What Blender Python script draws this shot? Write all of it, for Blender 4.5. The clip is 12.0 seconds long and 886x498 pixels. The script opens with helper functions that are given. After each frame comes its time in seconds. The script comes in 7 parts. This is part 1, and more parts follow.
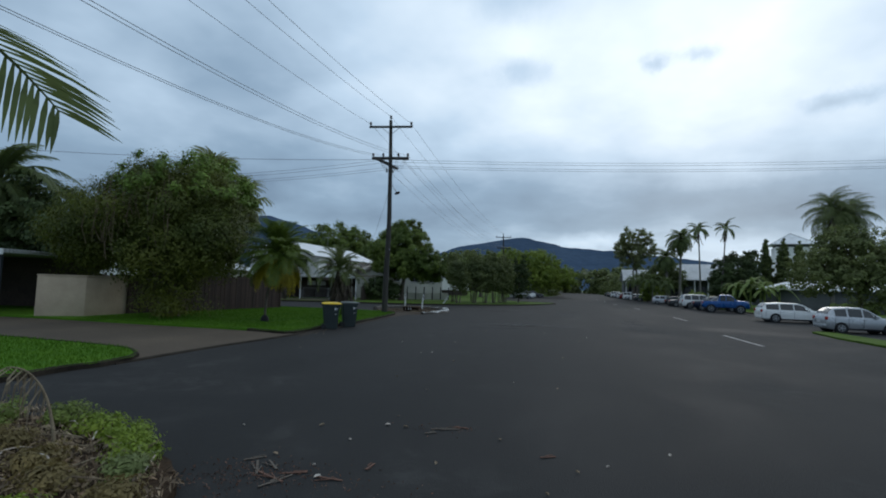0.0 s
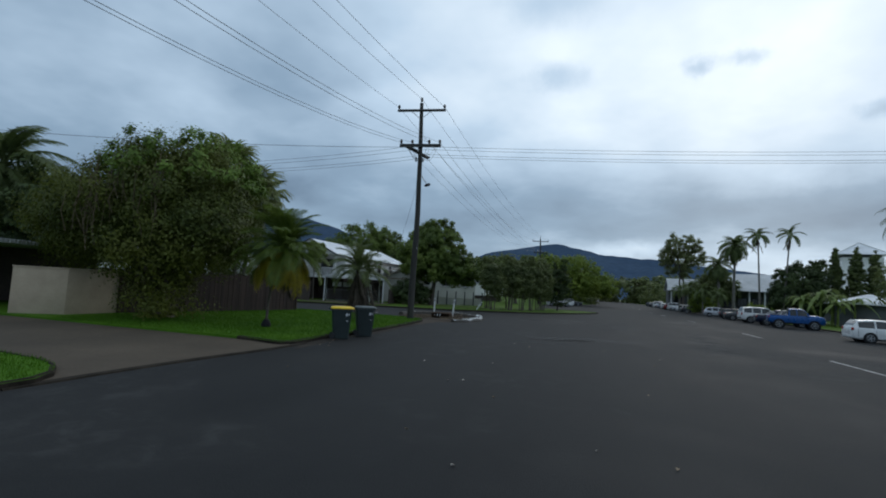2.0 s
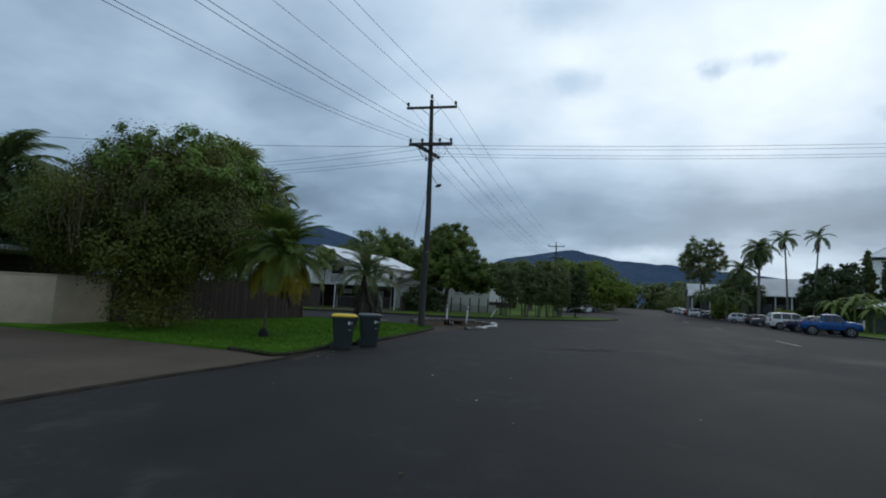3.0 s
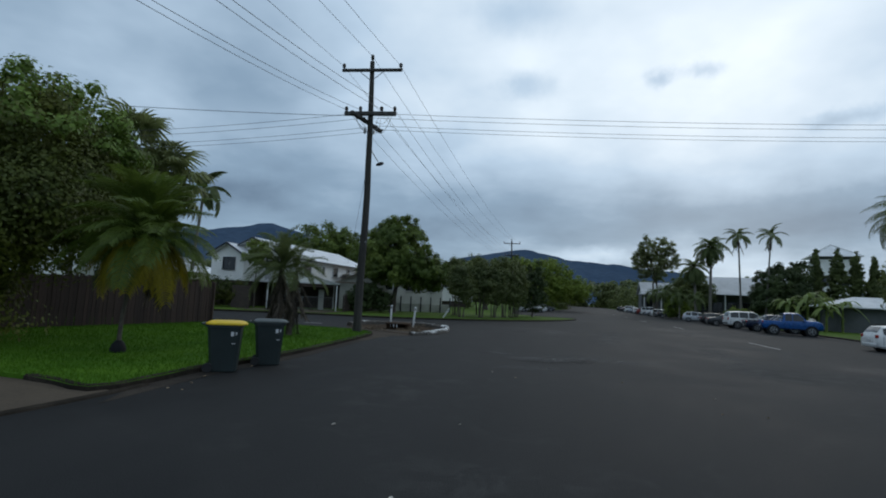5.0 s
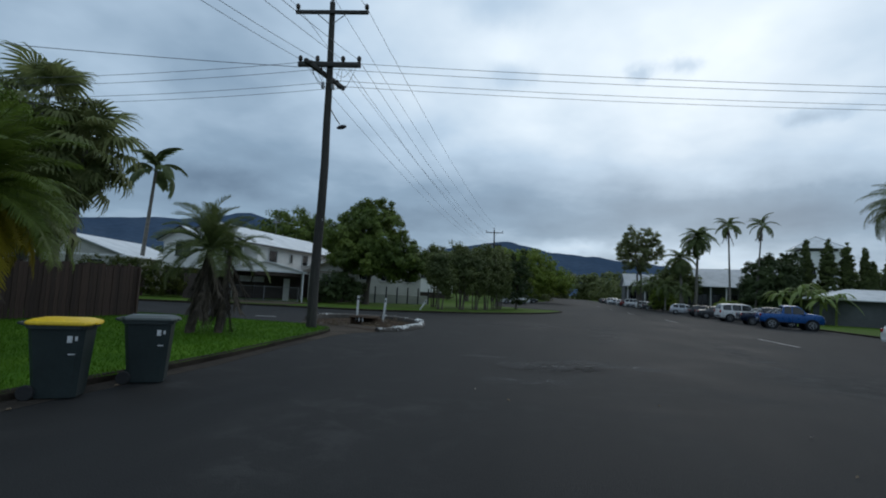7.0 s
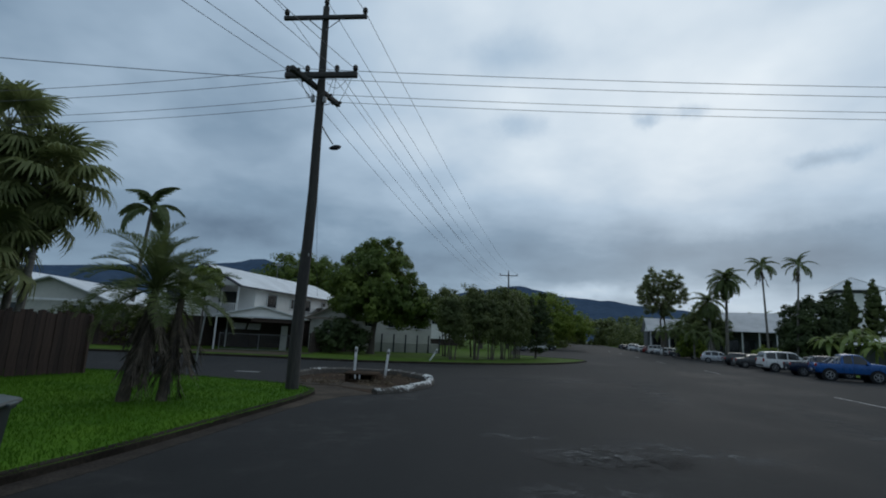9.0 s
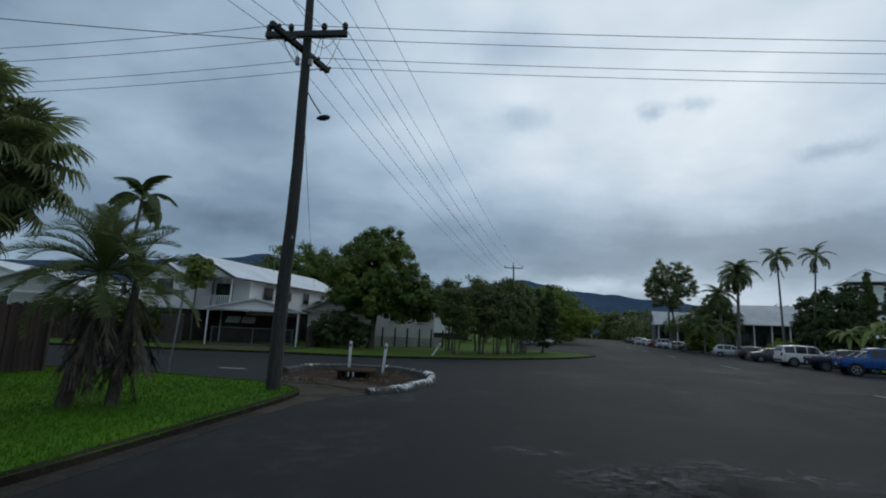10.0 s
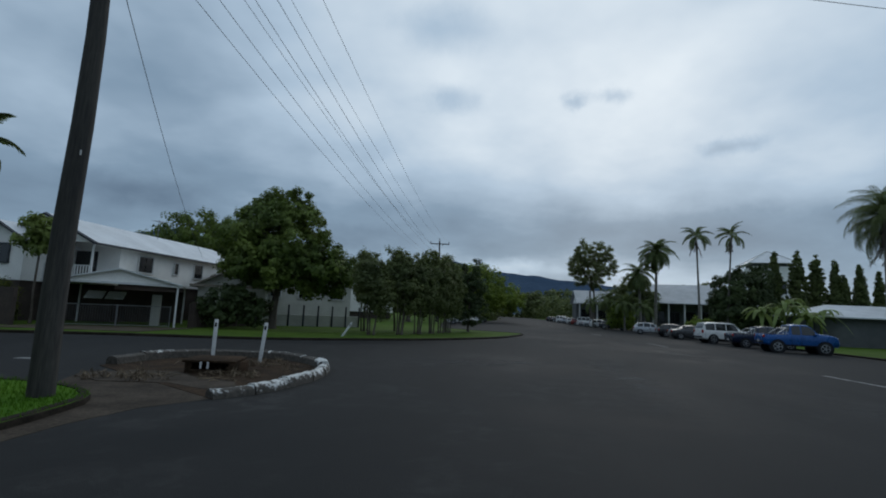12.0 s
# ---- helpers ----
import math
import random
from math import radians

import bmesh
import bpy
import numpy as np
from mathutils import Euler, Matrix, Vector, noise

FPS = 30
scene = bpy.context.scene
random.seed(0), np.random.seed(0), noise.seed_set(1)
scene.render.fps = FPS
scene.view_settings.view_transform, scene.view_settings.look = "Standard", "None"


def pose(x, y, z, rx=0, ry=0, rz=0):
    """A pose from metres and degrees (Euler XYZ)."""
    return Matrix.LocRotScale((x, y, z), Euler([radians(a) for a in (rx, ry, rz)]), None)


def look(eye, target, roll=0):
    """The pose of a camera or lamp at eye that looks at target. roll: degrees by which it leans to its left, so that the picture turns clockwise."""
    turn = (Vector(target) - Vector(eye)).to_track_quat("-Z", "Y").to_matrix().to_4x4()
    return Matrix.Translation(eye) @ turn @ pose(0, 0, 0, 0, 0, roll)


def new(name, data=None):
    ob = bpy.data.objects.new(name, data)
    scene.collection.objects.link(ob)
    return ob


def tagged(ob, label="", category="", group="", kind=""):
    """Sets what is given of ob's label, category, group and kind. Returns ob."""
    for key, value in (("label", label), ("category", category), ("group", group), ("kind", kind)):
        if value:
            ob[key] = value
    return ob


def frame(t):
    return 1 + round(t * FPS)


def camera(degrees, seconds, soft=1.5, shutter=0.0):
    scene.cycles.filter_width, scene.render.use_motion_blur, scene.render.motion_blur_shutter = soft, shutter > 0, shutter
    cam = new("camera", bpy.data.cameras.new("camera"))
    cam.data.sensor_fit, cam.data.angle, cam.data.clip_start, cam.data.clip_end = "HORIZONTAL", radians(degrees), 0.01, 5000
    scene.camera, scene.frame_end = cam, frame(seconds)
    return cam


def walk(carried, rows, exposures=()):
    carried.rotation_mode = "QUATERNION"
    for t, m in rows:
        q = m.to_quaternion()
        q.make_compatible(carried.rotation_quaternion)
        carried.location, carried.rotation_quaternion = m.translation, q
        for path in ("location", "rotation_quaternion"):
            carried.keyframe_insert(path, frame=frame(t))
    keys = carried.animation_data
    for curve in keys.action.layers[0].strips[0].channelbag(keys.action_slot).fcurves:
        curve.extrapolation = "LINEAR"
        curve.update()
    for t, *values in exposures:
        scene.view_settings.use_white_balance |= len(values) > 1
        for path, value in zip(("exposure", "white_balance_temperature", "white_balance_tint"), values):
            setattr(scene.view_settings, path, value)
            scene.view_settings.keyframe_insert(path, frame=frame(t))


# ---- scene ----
cam = camera(84.7, 12.0, soft=1.9)

PATH = [
    (0, (1.946, -7.66, 2.004), (1.724, -5.678, 2.154), 1.8),
    (0.5, (1.918, -6.604, 1.999), (1.71, -4.621, 2.151), 2.1),
    (1, (1.698, -5.5, 1.976), (1.494, -3.517, 2.134), 2.6),
    (1.5, (1.482, -4.45, 1.935), (1.225, -2.474, 2.096), 3.0),
    (2, (1.433, -3.795, 1.951), (1.076, -1.834, 2.115), 3.2),
    (2.5, (1.379, -3.075, 1.907), (0.958, -1.128, 2.086), 2.9),
    (4.5, (0.935, 0.944, 1.905), (0.64, 2.912, 2.111), 2.7),
    (5, (1.029, 2.157, 1.926), (0.796, 4.134, 2.12), 2.8),
    (5.5, (1.032, 3.056, 1.894), (0.818, 5.037, 2.069), 3.2),
    (6, (1.004, 4.031, 1.841), (0.81, 6.015, 2.004), 3.0),
    (6.5, (0.926, 5.021, 1.87), (0.751, 7.007, 2.025), 3.1),
    (7, (0.938, 5.978, 1.853), (0.782, 7.966, 2.016), 3.0),
    (9, (0.655, 9.466, 2.014), (0.444, 11.425, 2.357), 2.8),
    (9.5, (0.577, 10.447, 1.944), (0.346, 12.404, 2.284), 2.8),
    (10, (0.514, 11.391, 1.971), (0.289, 13.352, 2.29), 2.7),
    (10.5, (0.559, 12.309, 1.946), (0.379, 14.278, 2.249), 2.4),
    (11, (0.616, 13.414, 1.945), (0.507, 15.39, 2.231), 2.5),
    (11.5, (0.767, 14.436, 1.912), (0.744, 16.418, 2.174), 2.5),
    (12, (0.84, 15.842, 1.829), (0.915, 17.824, 2.08), 2.6),
]
walk(cam, [(t, look(e, a, r)) for t, e, a, r in PATH], [(0, 0.32), (1.0, 0.28), (2.5, 0.25), (5.0, 0.19), (7.0, 0.19), (9.0, -0.05), (12.0, -0.07)])

# ---- world, sun ----
SUN = Vector((0.37, 0.85, 0.40)).normalized()
world = bpy.data.worlds.new("world")
scene.world = world
world.use_nodes = True


def N(tree, kind, **kw):
    n = tree.nodes.new(kind)
    for k, v in kw.items():
        if k == "inp":
            for key, val in v.items():
                n.inputs[key].default_value = val
        elif k == "op":
            n.operation = v
    return n


def L(tree, a, b):
    tree.links.new(a, b)


def ramp(tree, src, stops, interp="LINEAR"):
    r = tree.nodes.new("ShaderNodeValToRGB")
    r.color_ramp.interpolation = interp
    els = r.color_ramp.elements
    while len(els) < len(stops):
        els.new(0.5)
    for e, (p, c) in zip(els, stops):
        e.position = p
        e.color = (*c, 1) if len(c) == 3 else c
    L(tree, src, r.inputs[0])
    return r.outputs[0]


def mixc(tree, fac, a, b, blend="MIX"):
    m = tree.nodes.new("ShaderNodeMix")
    m.data_type = "RGBA"
    m.blend_type = blend
    for sock, v in ((m.inputs[0], fac), (m.inputs[6], a), (m.inputs[7], b)):
        if isinstance(v, (int, float)):
            sock.default_value = v
        elif isinstance(v, tuple):
            sock.default_value = (*v, 1)
        else:
            L(tree, v, sock)
    return m.outputs[2]


CLOUDS = [(17.4, 24.0, 2.8, 1.5, -0.26), (21.6, 24.2, 2.8, 1.3, -0.22), (33.5, 17.8, 4.0, 1.4, -0.22), (2.3, 24.3, 4.8, 2.3, -0.2), (1.5, 31.5, 9.0, 4.0, -0.17), (-30.0, 10.6, 10.0, 2.6, -0.22), (-8.0, 8.2, 13.0, 2.2, -0.10), (11.5, 5.3, 8.0, 1.5, 0.17), (27.0, 20.0, 12.0, 4.0, 0.05), (30.0, 9.0, 24.0, 5.0, -0.27)]


def build_sky():
    t = world.node_tree
    t.nodes.clear()
    out = N(t, "ShaderNodeOutputWorld")
    bg = N(t, "ShaderNodeBackground")
    bg.inputs[1].default_value = 1.0
    sky = t.nodes.new("ShaderNodeTexSky")
    sky.sky_type = "NISHITA"
    sky.sun_disc = False
    sky.sun_elevation = math.asin(SUN.z)
    sky.sun_rotation = math.atan2(SUN.x, SUN.y)
    co = N(t, "ShaderNodeTexCoord")
    sep = N(t, "ShaderNodeSeparateXYZ")
    L(t, co.outputs["Generated"], sep.inputs[0])
    # cloud layer seen in perspective: divide by height
    zz = N(t, "ShaderNodeMath", op="MAXIMUM")
    L(t, sep.outputs[2], zz.inputs[0])
    zz.inputs[1].default_value = 0.0
    za = N(t, "ShaderNodeMath", op="ADD", inp={1: 0.26})
    L(t, zz.outputs[0], za.inputs[0])
    dv = N(t, "ShaderNodeVectorMath", op="DIVIDE")
    cmb = N(t, "ShaderNodeCombineXYZ")
    for k in range(3):
        L(t, za.outputs[0], cmb.inputs[k])
    L(t, co.outputs["Generated"], dv.inputs[0])
    L(t, cmb.outputs[0], dv.inputs[1])
    n1 = N(t, "ShaderNodeTexNoise", inp={"Scale": 0.9, "Detail": 5.0, "Roughness": 0.48, "Distortion": 0.0})
    n2 = N(t, "ShaderNodeTexNoise", inp={"Scale": 2.6, "Detail": 4.0, "Roughness": 0.5, "Distortion": 0.0})
    L(t, dv.outputs[0], n1.inputs["Vector"])
    L(t, dv.outputs[0], n2.inputs["Vector"])
    big = ramp(t, n1.outputs[0], [(0.32, (0.0, 0.0, 0.0)), (0.68, (1.0, 1.0, 1.0))])
    small = ramp(t, n2.outputs[0], [(0.3, (0.0, 0.0, 0.0)), (0.7, (1.0, 1.0, 1.0))])
    mixn = mixc(t, 0.4, big, small)
    # thin cloud round the hidden sun
    dot = N(t, "ShaderNodeVectorMath", op="DOT_PRODUCT")
    L(t, co.outputs["Generated"], dot.inputs[0])
    dot.inputs[1].default_value = SUN
    glow = ramp(t, dot.outputs["Value"], [(0.76, (0.0, 0.0, 0.0)), (0.92, (0.12, 0.12, 0.12)), (0.98, (0.19, 0.19, 0.19)), (1.0, (0.22, 0.22, 0.22))])
    # height: darker bank low down
    bank = ramp(t, sep.outputs[2], [(0.0, (0.20, 0.20, 0.20)), (0.07, (0.23, 0.23, 0.23)), (0.10, (0.19, 0.19, 0.19)), (0.135, (0.03, 0.03, 0.03)), (0.18, (0.11, 0.11, 0.11)), (0.28, (0.42, 0.42, 0.42)), (0.6, (0.63, 0.63, 0.63)), (0.95, (1.0, 1.0, 1.0))])
    base = mixc(t, 0.5, bank, mixn)
    lum = mixc(t, 1.0, base, glow, "ADD")
    # single clouds: bearing, height, half-width, half-height in degrees, and how much lighter they are
    az = N(t, "ShaderNodeMath", op="ARCTAN2")
    L(t, sep.outputs[0], az.inputs[0])
    L(t, sep.outputs[1], az.inputs[1])
    el = N(t, "ShaderNodeMath", op="ARCSINE")
    L(t, sep.outputs[2], el.inputs[0])
    ang = N(t, "ShaderNodeCombineXYZ")
    L(t, az.outputs[0], ang.inputs[0])
    L(t, el.outputs[0], ang.inputs[1])
    deg = N(t, "ShaderNodeVectorMath", op="SCALE")
    L(t, ang.outputs[0], deg.inputs[0])
    deg.inputs["Scale"].default_value = 180 / math.pi
    frayed = N(t, "ShaderNodeTexNoise", inp={"Scale": 0.3, "Detail": 5.0, "Roughness": 0.6})
    L(t, deg.outputs[0], frayed.inputs["Vector"])
    shift = N(t, "ShaderNodeVectorMath", op="MULTIPLY_ADD")
    L(t, frayed.outputs["Color"], shift.inputs[0])
    shift.inputs[1].default_value = (5.0, 2.6, 0)
    L(t, deg.outputs[0], shift.inputs[2])
    for a, e, ra, re_, amount in CLOUDS:
        off = N(t, "ShaderNodeVectorMath", op="SUBTRACT")
        L(t, shift.outputs[0], off.inputs[0])
        off.inputs[1].default_value = (a + 2.5, e + 1.3, 0)
        scl = N(t, "ShaderNodeVectorMath", op="MULTIPLY")
        L(t, off.outputs[0], scl.inputs[0])
        scl.inputs[1].default_value = (1 / ra, 1 / re_, 0)
        ln = N(t, "ShaderNodeVectorMath", op="LENGTH")
        L(t, scl.outputs[0], ln.inputs[0])
        v = abs(amount)
        spot = ramp(t, ln.outputs["Value"], [(0.0, (v, v, v)), (1.0, (0, 0, 0))], "EASE")
        lum = mixc(t, 1.0, lum, spot, "ADD" if amount > 0 else "SUBTRACT")
    col = ramp(t, lum, [(0.0, (0.115, 0.175, 0.255)), (0.35, (0.225, 0.325, 0.44)), (0.62, (0.44, 0.57, 0.71)), (1.0, (0.84, 0.93, 1.0))])
    m1 = N(t, "ShaderNodeVectorMath", op="SCALE")
    L(t, sky.outputs[0], m1.inputs[0])
    m1.inputs["Scale"].default_value = 0.08
    fin = mixc(t, 0.95, m1.outputs[0], col)
    L(t, fin, bg.inputs[0])
    L(t, bg.outputs[0], out.inputs[0])


build_sky()
sun_data = bpy.data.lights.new("sun", "SUN")
sun_data.energy = 0.35
sun_data.angle = radians(25)
sun_data.color = (1.0, 0.96, 0.9)
sun = new("sun", sun_data)
sun.matrix_world = look(SUN * 50, (0, 0, 0))

# ---- materials ----


def mat(name, c1, c2=None, rough=0.8, metal=0.0, scale=2.0, fine=40.0, fine_amt=0.25, bump=0.0, bump_scale=None, rnd=0.0, spec=0.5, island=0.0, stretch=(1, 1, 1), lo=0.35, hi=0.65, trans=0.0):
    """Two colours mixed by a broad noise, darkened and lightened by a fine one, with relief."""
    m = bpy.data.materials.new(name)
    m.use_nodes = True
    t = m.node_tree
    p = t.nodes["Principled BSDF"]
    co = N(t, "ShaderNodeTexCoord")
    mp = N(t, "ShaderNodeMapping")
    mp.inputs["Scale"].default_value = stretch
    L(t, co.outputs["Object"], mp.inputs[0])
    n1 = N(t, "ShaderNodeTexNoise", inp={"Scale": scale, "Detail": 5.0, "Roughness": 0.6})
    n2 = N(t, "ShaderNodeTexNoise", inp={"Scale": fine, "Detail": 3.0, "Roughness": 0.6})
    L(t, mp.outputs[0], n1.inputs["Vector"])
    L(t, mp.outputs[0], n2.inputs["Vector"])
    c2 = c2 or tuple(v * 0.75 for v in c1)
    f = ramp(t, n1.outputs[0], [(lo, (0, 0, 0)), (hi, (1, 1, 1))])
    col = mixc(t, f, tuple(c1), tuple(c2))
    g = ramp(t, n2.outputs[0], [(0.25, (1 - fine_amt,) * 3), (0.75, (1 + fine_amt,) * 3)])
    col = mixc(t, 1.0, col, g, "MULTIPLY")
    for amt, node, sock in ((rnd, "ShaderNodeObjectInfo", "Random"), (island, "ShaderNodeNewGeometry", "Random Per Island")):
        if amt:
            oi = N(t, node)
            r = ramp(t, oi.outputs[sock], [(0.0, (1 - amt, 1 - amt, 1 - amt)), (1.0, (1 + amt, 1 + amt, 1 + amt * 0.8))])
            col = mixc(t, 1.0, col, r, "MULTIPLY")
    L(t, col, p.inputs["Base Color"])
    rr = ramp(t, n1.outputs[0], [(0.2, (max(rough - 0.08, 0.02),) * 3), (0.8, (min(rough + 0.08, 1.0),) * 3)])
    L(t, rr, p.inputs["Roughness"])
    p.inputs["Metallic"].default_value = metal
    p.inputs["Specular IOR Level"].default_value = spec
    if trans:
        p.inputs["Subsurface Weight"].default_value = 0.0
        tb = N(t, "ShaderNodeBsdfTranslucent")
        L(t, col, tb.inputs[0])
        mx = N(t, "ShaderNodeMixShader", inp={0: trans})
        L(t, p.outputs[0], mx.inputs[1])
        L(t, tb.outputs[0], mx.inputs[2])
        L(t, mx.outputs[0], t.nodes["Material Output"].inputs[0])
    if bump:
        b = N(t, "ShaderNodeBump", inp={"Strength": 0.6, "Distance": bump})
        n3 = N(t, "ShaderNodeTexNoise", inp={"Scale": bump_scale or fine, "Detail": 4.0})
        L(t, mp.outputs[0], n3.inputs["Vector"])
        L(t, n3.outputs[0], b.inputs["Height"])
        L(t, b.outputs[0], p.inputs["Normal"])
    return m


def asphalt_material():
    m = bpy.data.materials.new("asphalt")
    m.use_nodes = True
    t = m.node_tree
    p = t.nodes["Principled BSDF"]
    co = N(t, "ShaderNodeTexCoord")
    mp = N(t, "ShaderNodeMapping")
    mp.inputs["Rotation"].default_value = (0, 0, radians(7))
    L(t, co.outputs["Object"], mp.inputs[0])
    st = N(t, "ShaderNodeMapping")
    st.inputs["Scale"].default_value = (0.5, 0.05, 1)
    L(t, mp.outputs[0], st.inputs[0])
    wheel = N(t, "ShaderNodeTexNoise", inp={"Scale": 1.0, "Detail": 4.0, "Roughness": 0.55})
    L(t, st.outputs[0], wheel.inputs["Vector"])
    patch = N(t, "ShaderNodeTexNoise", inp={"Scale": 0.16, "Detail": 7.0, "Roughness": 0.65, "Distortion": 0.8})
    L(t, mp.outputs[0], patch.inputs["Vector"])
    worn = N(t, "ShaderNodeTexNoise", inp={"Scale": 1.7, "Detail": 6.0, "Roughness": 0.7, "Distortion": 0.5})
    L(t, mp.outputs[0], worn.inputs["Vector"])
    grit = N(t, "ShaderNodeTexNoise", inp={"Scale": 90.0, "Detail": 2.0})
    L(t, mp.outputs[0], grit.inputs["Vector"])
    stones = N(t, "ShaderNodeTexVoronoi", inp={"Scale": 70.0})
    L(t, mp.outputs[0], stones.inputs["Vector"])
    base = mixc(t, ramp(t, wheel.outputs[0], [(0.35, (0, 0, 0)), (0.65, (1, 1, 1))]), (0.0150, 0.0153, 0.0157), (0.0205, 0.0207, 0.0209))
    base = mixc(t, ramp(t, patch.outputs[0], [(0.42, (0, 0, 0)), (0.62, (0.8, 0.8, 0.8))]), base, (0.0285, 0.0284, 0.0280))
    scuff = mixc(t, 1.0, ramp(t, patch.outputs[0], [(0.50, (0, 0, 0)), (0.62, (1, 1, 1))]), ramp(t, worn.outputs[0], [(0.48, (0, 0, 0)), (0.60, (1, 1, 1))]), "MULTIPLY")
    base = mixc(t, mixc(t, 1.0, scuff, (0.5, 0.5, 0.5), "MULTIPLY"), base, (0.054, 0.0535, 0.052))
    base = mixc(t, 1.0, base, ramp(t, grit.outputs[0], [(0.25, (0.72, 0.72, 0.72)), (0.75, (1.28, 1.28, 1.28))]), "MULTIPLY")
    L(t, base, p.inputs["Base Color"])
    L(t, ramp(t, patch.outputs[0], [(0.3, (0.72, 0.72, 0.72)), (0.7, (0.92, 0.92, 0.92))]), p.inputs["Roughness"])
    p.inputs["Specular IOR Level"].default_value = 0.12
    b = N(t, "ShaderNodeBump", inp={"Strength": 0.5, "Distance": 0.006})
    L(t, stones.outputs["Distance"], b.inputs["Height"])
    L(t, b.outputs[0], p.inputs["Normal"])
    return m


def corrugated_material(name, c, period=0.19):
    """Painted ribbed sheet: ribs run along the object's local y."""
    m = mat(name, c, tuple(v * 0.82 for v in c), rough=0.5, scale=0.6, fine=14, fine_amt=0.08)
    t = m.node_tree
    p = t.nodes["Principled BSDF"]
    co = N(t, "ShaderNodeTexCoord")
    w = t.nodes.new("ShaderNodeTexWave")
    w.bands_direction = "Y"
    w.inputs["Scale"].default_value = 0.314 / period
    L(t, co.outputs["Object"], w.inputs["Vector"])
    b = N(t, "ShaderNodeBump", inp={"Strength": 0.7, "Distance": 0.03})
    L(t, w.outputs["Fac"], b.inputs["Height"])
    L(t, b.outputs[0], p.inputs["Normal"])
    return m


def kerb_paint_material(name, cut):
    m = bpy.data.materials.new(name)
    m.use_nodes = True
    t = m.node_tree
    p = t.nodes["Principled BSDF"]
    co = N(t, "ShaderNodeTexCoord")
    oi = N(t, "ShaderNodeObjectInfo")
    n = N(t, "ShaderNodeTexNoise", inp={"Scale": 5.0, "Detail": 8.0, "Roughness": 0.72})
    L(t, co.outputs["Object"], n.inputs["Vector"])
    sep = N(t, "ShaderNodeSeparateXYZ")
    L(t, co.outputs["Object"], sep.inputs[0])
    worn = N(t, "ShaderNodeMath", op="MULTIPLY_ADD", inp={1: 1.1, 2: -0.12})
    L(t, sep.outputs[2], worn.inputs[0])
    left = N(t, "ShaderNodeMath", op="ADD")
    L(t, n.outputs[0], left.inputs[0])
    L(t, worn.outputs[0], left.inputs[1])
    f = ramp(t, left.outputs[0], [(cut, (0, 0, 0)), (cut + 0.06, (1, 1, 1))])
    n2 = N(t, "ShaderNodeTexNoise", inp={"Scale": 14.0, "Detail": 4.0})
    L(t, co.outputs["Object"], n2.inputs["Vector"])
    dark = ramp(t, n2.outputs[0], [(0.3, (0.030, 0.025, 0.020)), (0.7, (0.085, 0.073, 0.06))])
    lite = ramp(t, n2.outputs[0], [(0.3, (0.45, 0.45, 0.43)), (0.7, (0.72, 0.72, 0.7))])
    L(t, mixc(t, f, dark, lite), p.inputs["Base Color"])
    p.inputs["Roughness"].default_value = 0.85
    b = N(t, "ShaderNodeBump", inp={"Strength": 0.8, "Distance": 0.02})
    L(t, n.outputs[0], b.inputs["Height"])
    L(t, b.outputs[0], p.inputs["Normal"])
    return m


def glass_material(name, c, rough=0.05):
    m = bpy.data.materials.new(name)
    m.use_nodes = True
    p = m.node_tree.nodes["Principled BSDF"]
    p.inputs["Base Color"].default_value = (*c, 1)
    p.inputs["Roughness"].default_value = rough
    p.inputs["Specular IOR Level"].default_value = 0.6
    return m


ASPHALT = asphalt_material()
GRASS = mat("lawn_grass", (0.044, 0.116, 0.008), (0.077, 0.165, 0.013), spec=0.08, rough=0.9, scale=0.7, fine=30, fine_amt=0.3, bump=0.03, bump_scale=35)
FARLAWN = mat("olive_lawn_grass", (0.046, 0.085, 0.010), (0.078, 0.125, 0.018), spec=0.08, rough=0.9, scale=0.5, fine=12, fine_amt=0.4, bump=0.03, bump_scale=25)
BLADE = mat("grass_blade", (0.047, 0.118, 0.009), (0.075, 0.160, 0.014), spec=0.1, rough=0.8, scale=0.6, fine=9, fine_amt=0.2, island=0.12, trans=0.3)
FARGRASS = mat("rough_ground", (0.045, 0.085, 0.02), (0.07, 0.10, 0.03), rough=0.95, scale=0.05, fine=1.2, fine_amt=0.4)
CONCRETE = mat("driveway_concrete", (0.064, 0.049, 0.035), (0.092, 0.071, 0.051), spec=0.2, rough=0.85, scale=0.5, fine=18, fine_amt=0.2, bump=0.004, bump_scale=50)
KERB = mat("kerb_concrete", (0.014, 0.011, 0.008), (0.036, 0.029, 0.022), spec=0.1, rough=0.9, scale=1.5, fine=20, fine_amt=0.4, bump=0.012, bump_scale=14)
KERBPAINT = kerb_paint_material("flaking_white_kerb_paint", 0.545)
KERBWORN = kerb_paint_material("worn_off_kerb_paint", 0.70)
SOIL = mat("dark_soil", (0.022, 0.015, 0.010), (0.058, 0.037, 0.023), spec=0.08, rough=0.95, scale=1.8, fine=22, fine_amt=0.5, bump=0.05, bump_scale=9)
DIRT = mat("washed_dirt", (0.040, 0.032, 0.025), (0.082, 0.066, 0.052), spec=0.08, rough=0.95, scale=1.2, fine=16, fine_amt=0.35, bump=0.02, bump_scale=11)
SILT = mat("gutter_silt", (0.026, 0.022, 0.019), (0.050, 0.042, 0.035), spec=0.08, rough=0.95, scale=2.0, fine=22, fine_amt=0.45, bump=0.02, bump_scale=14)
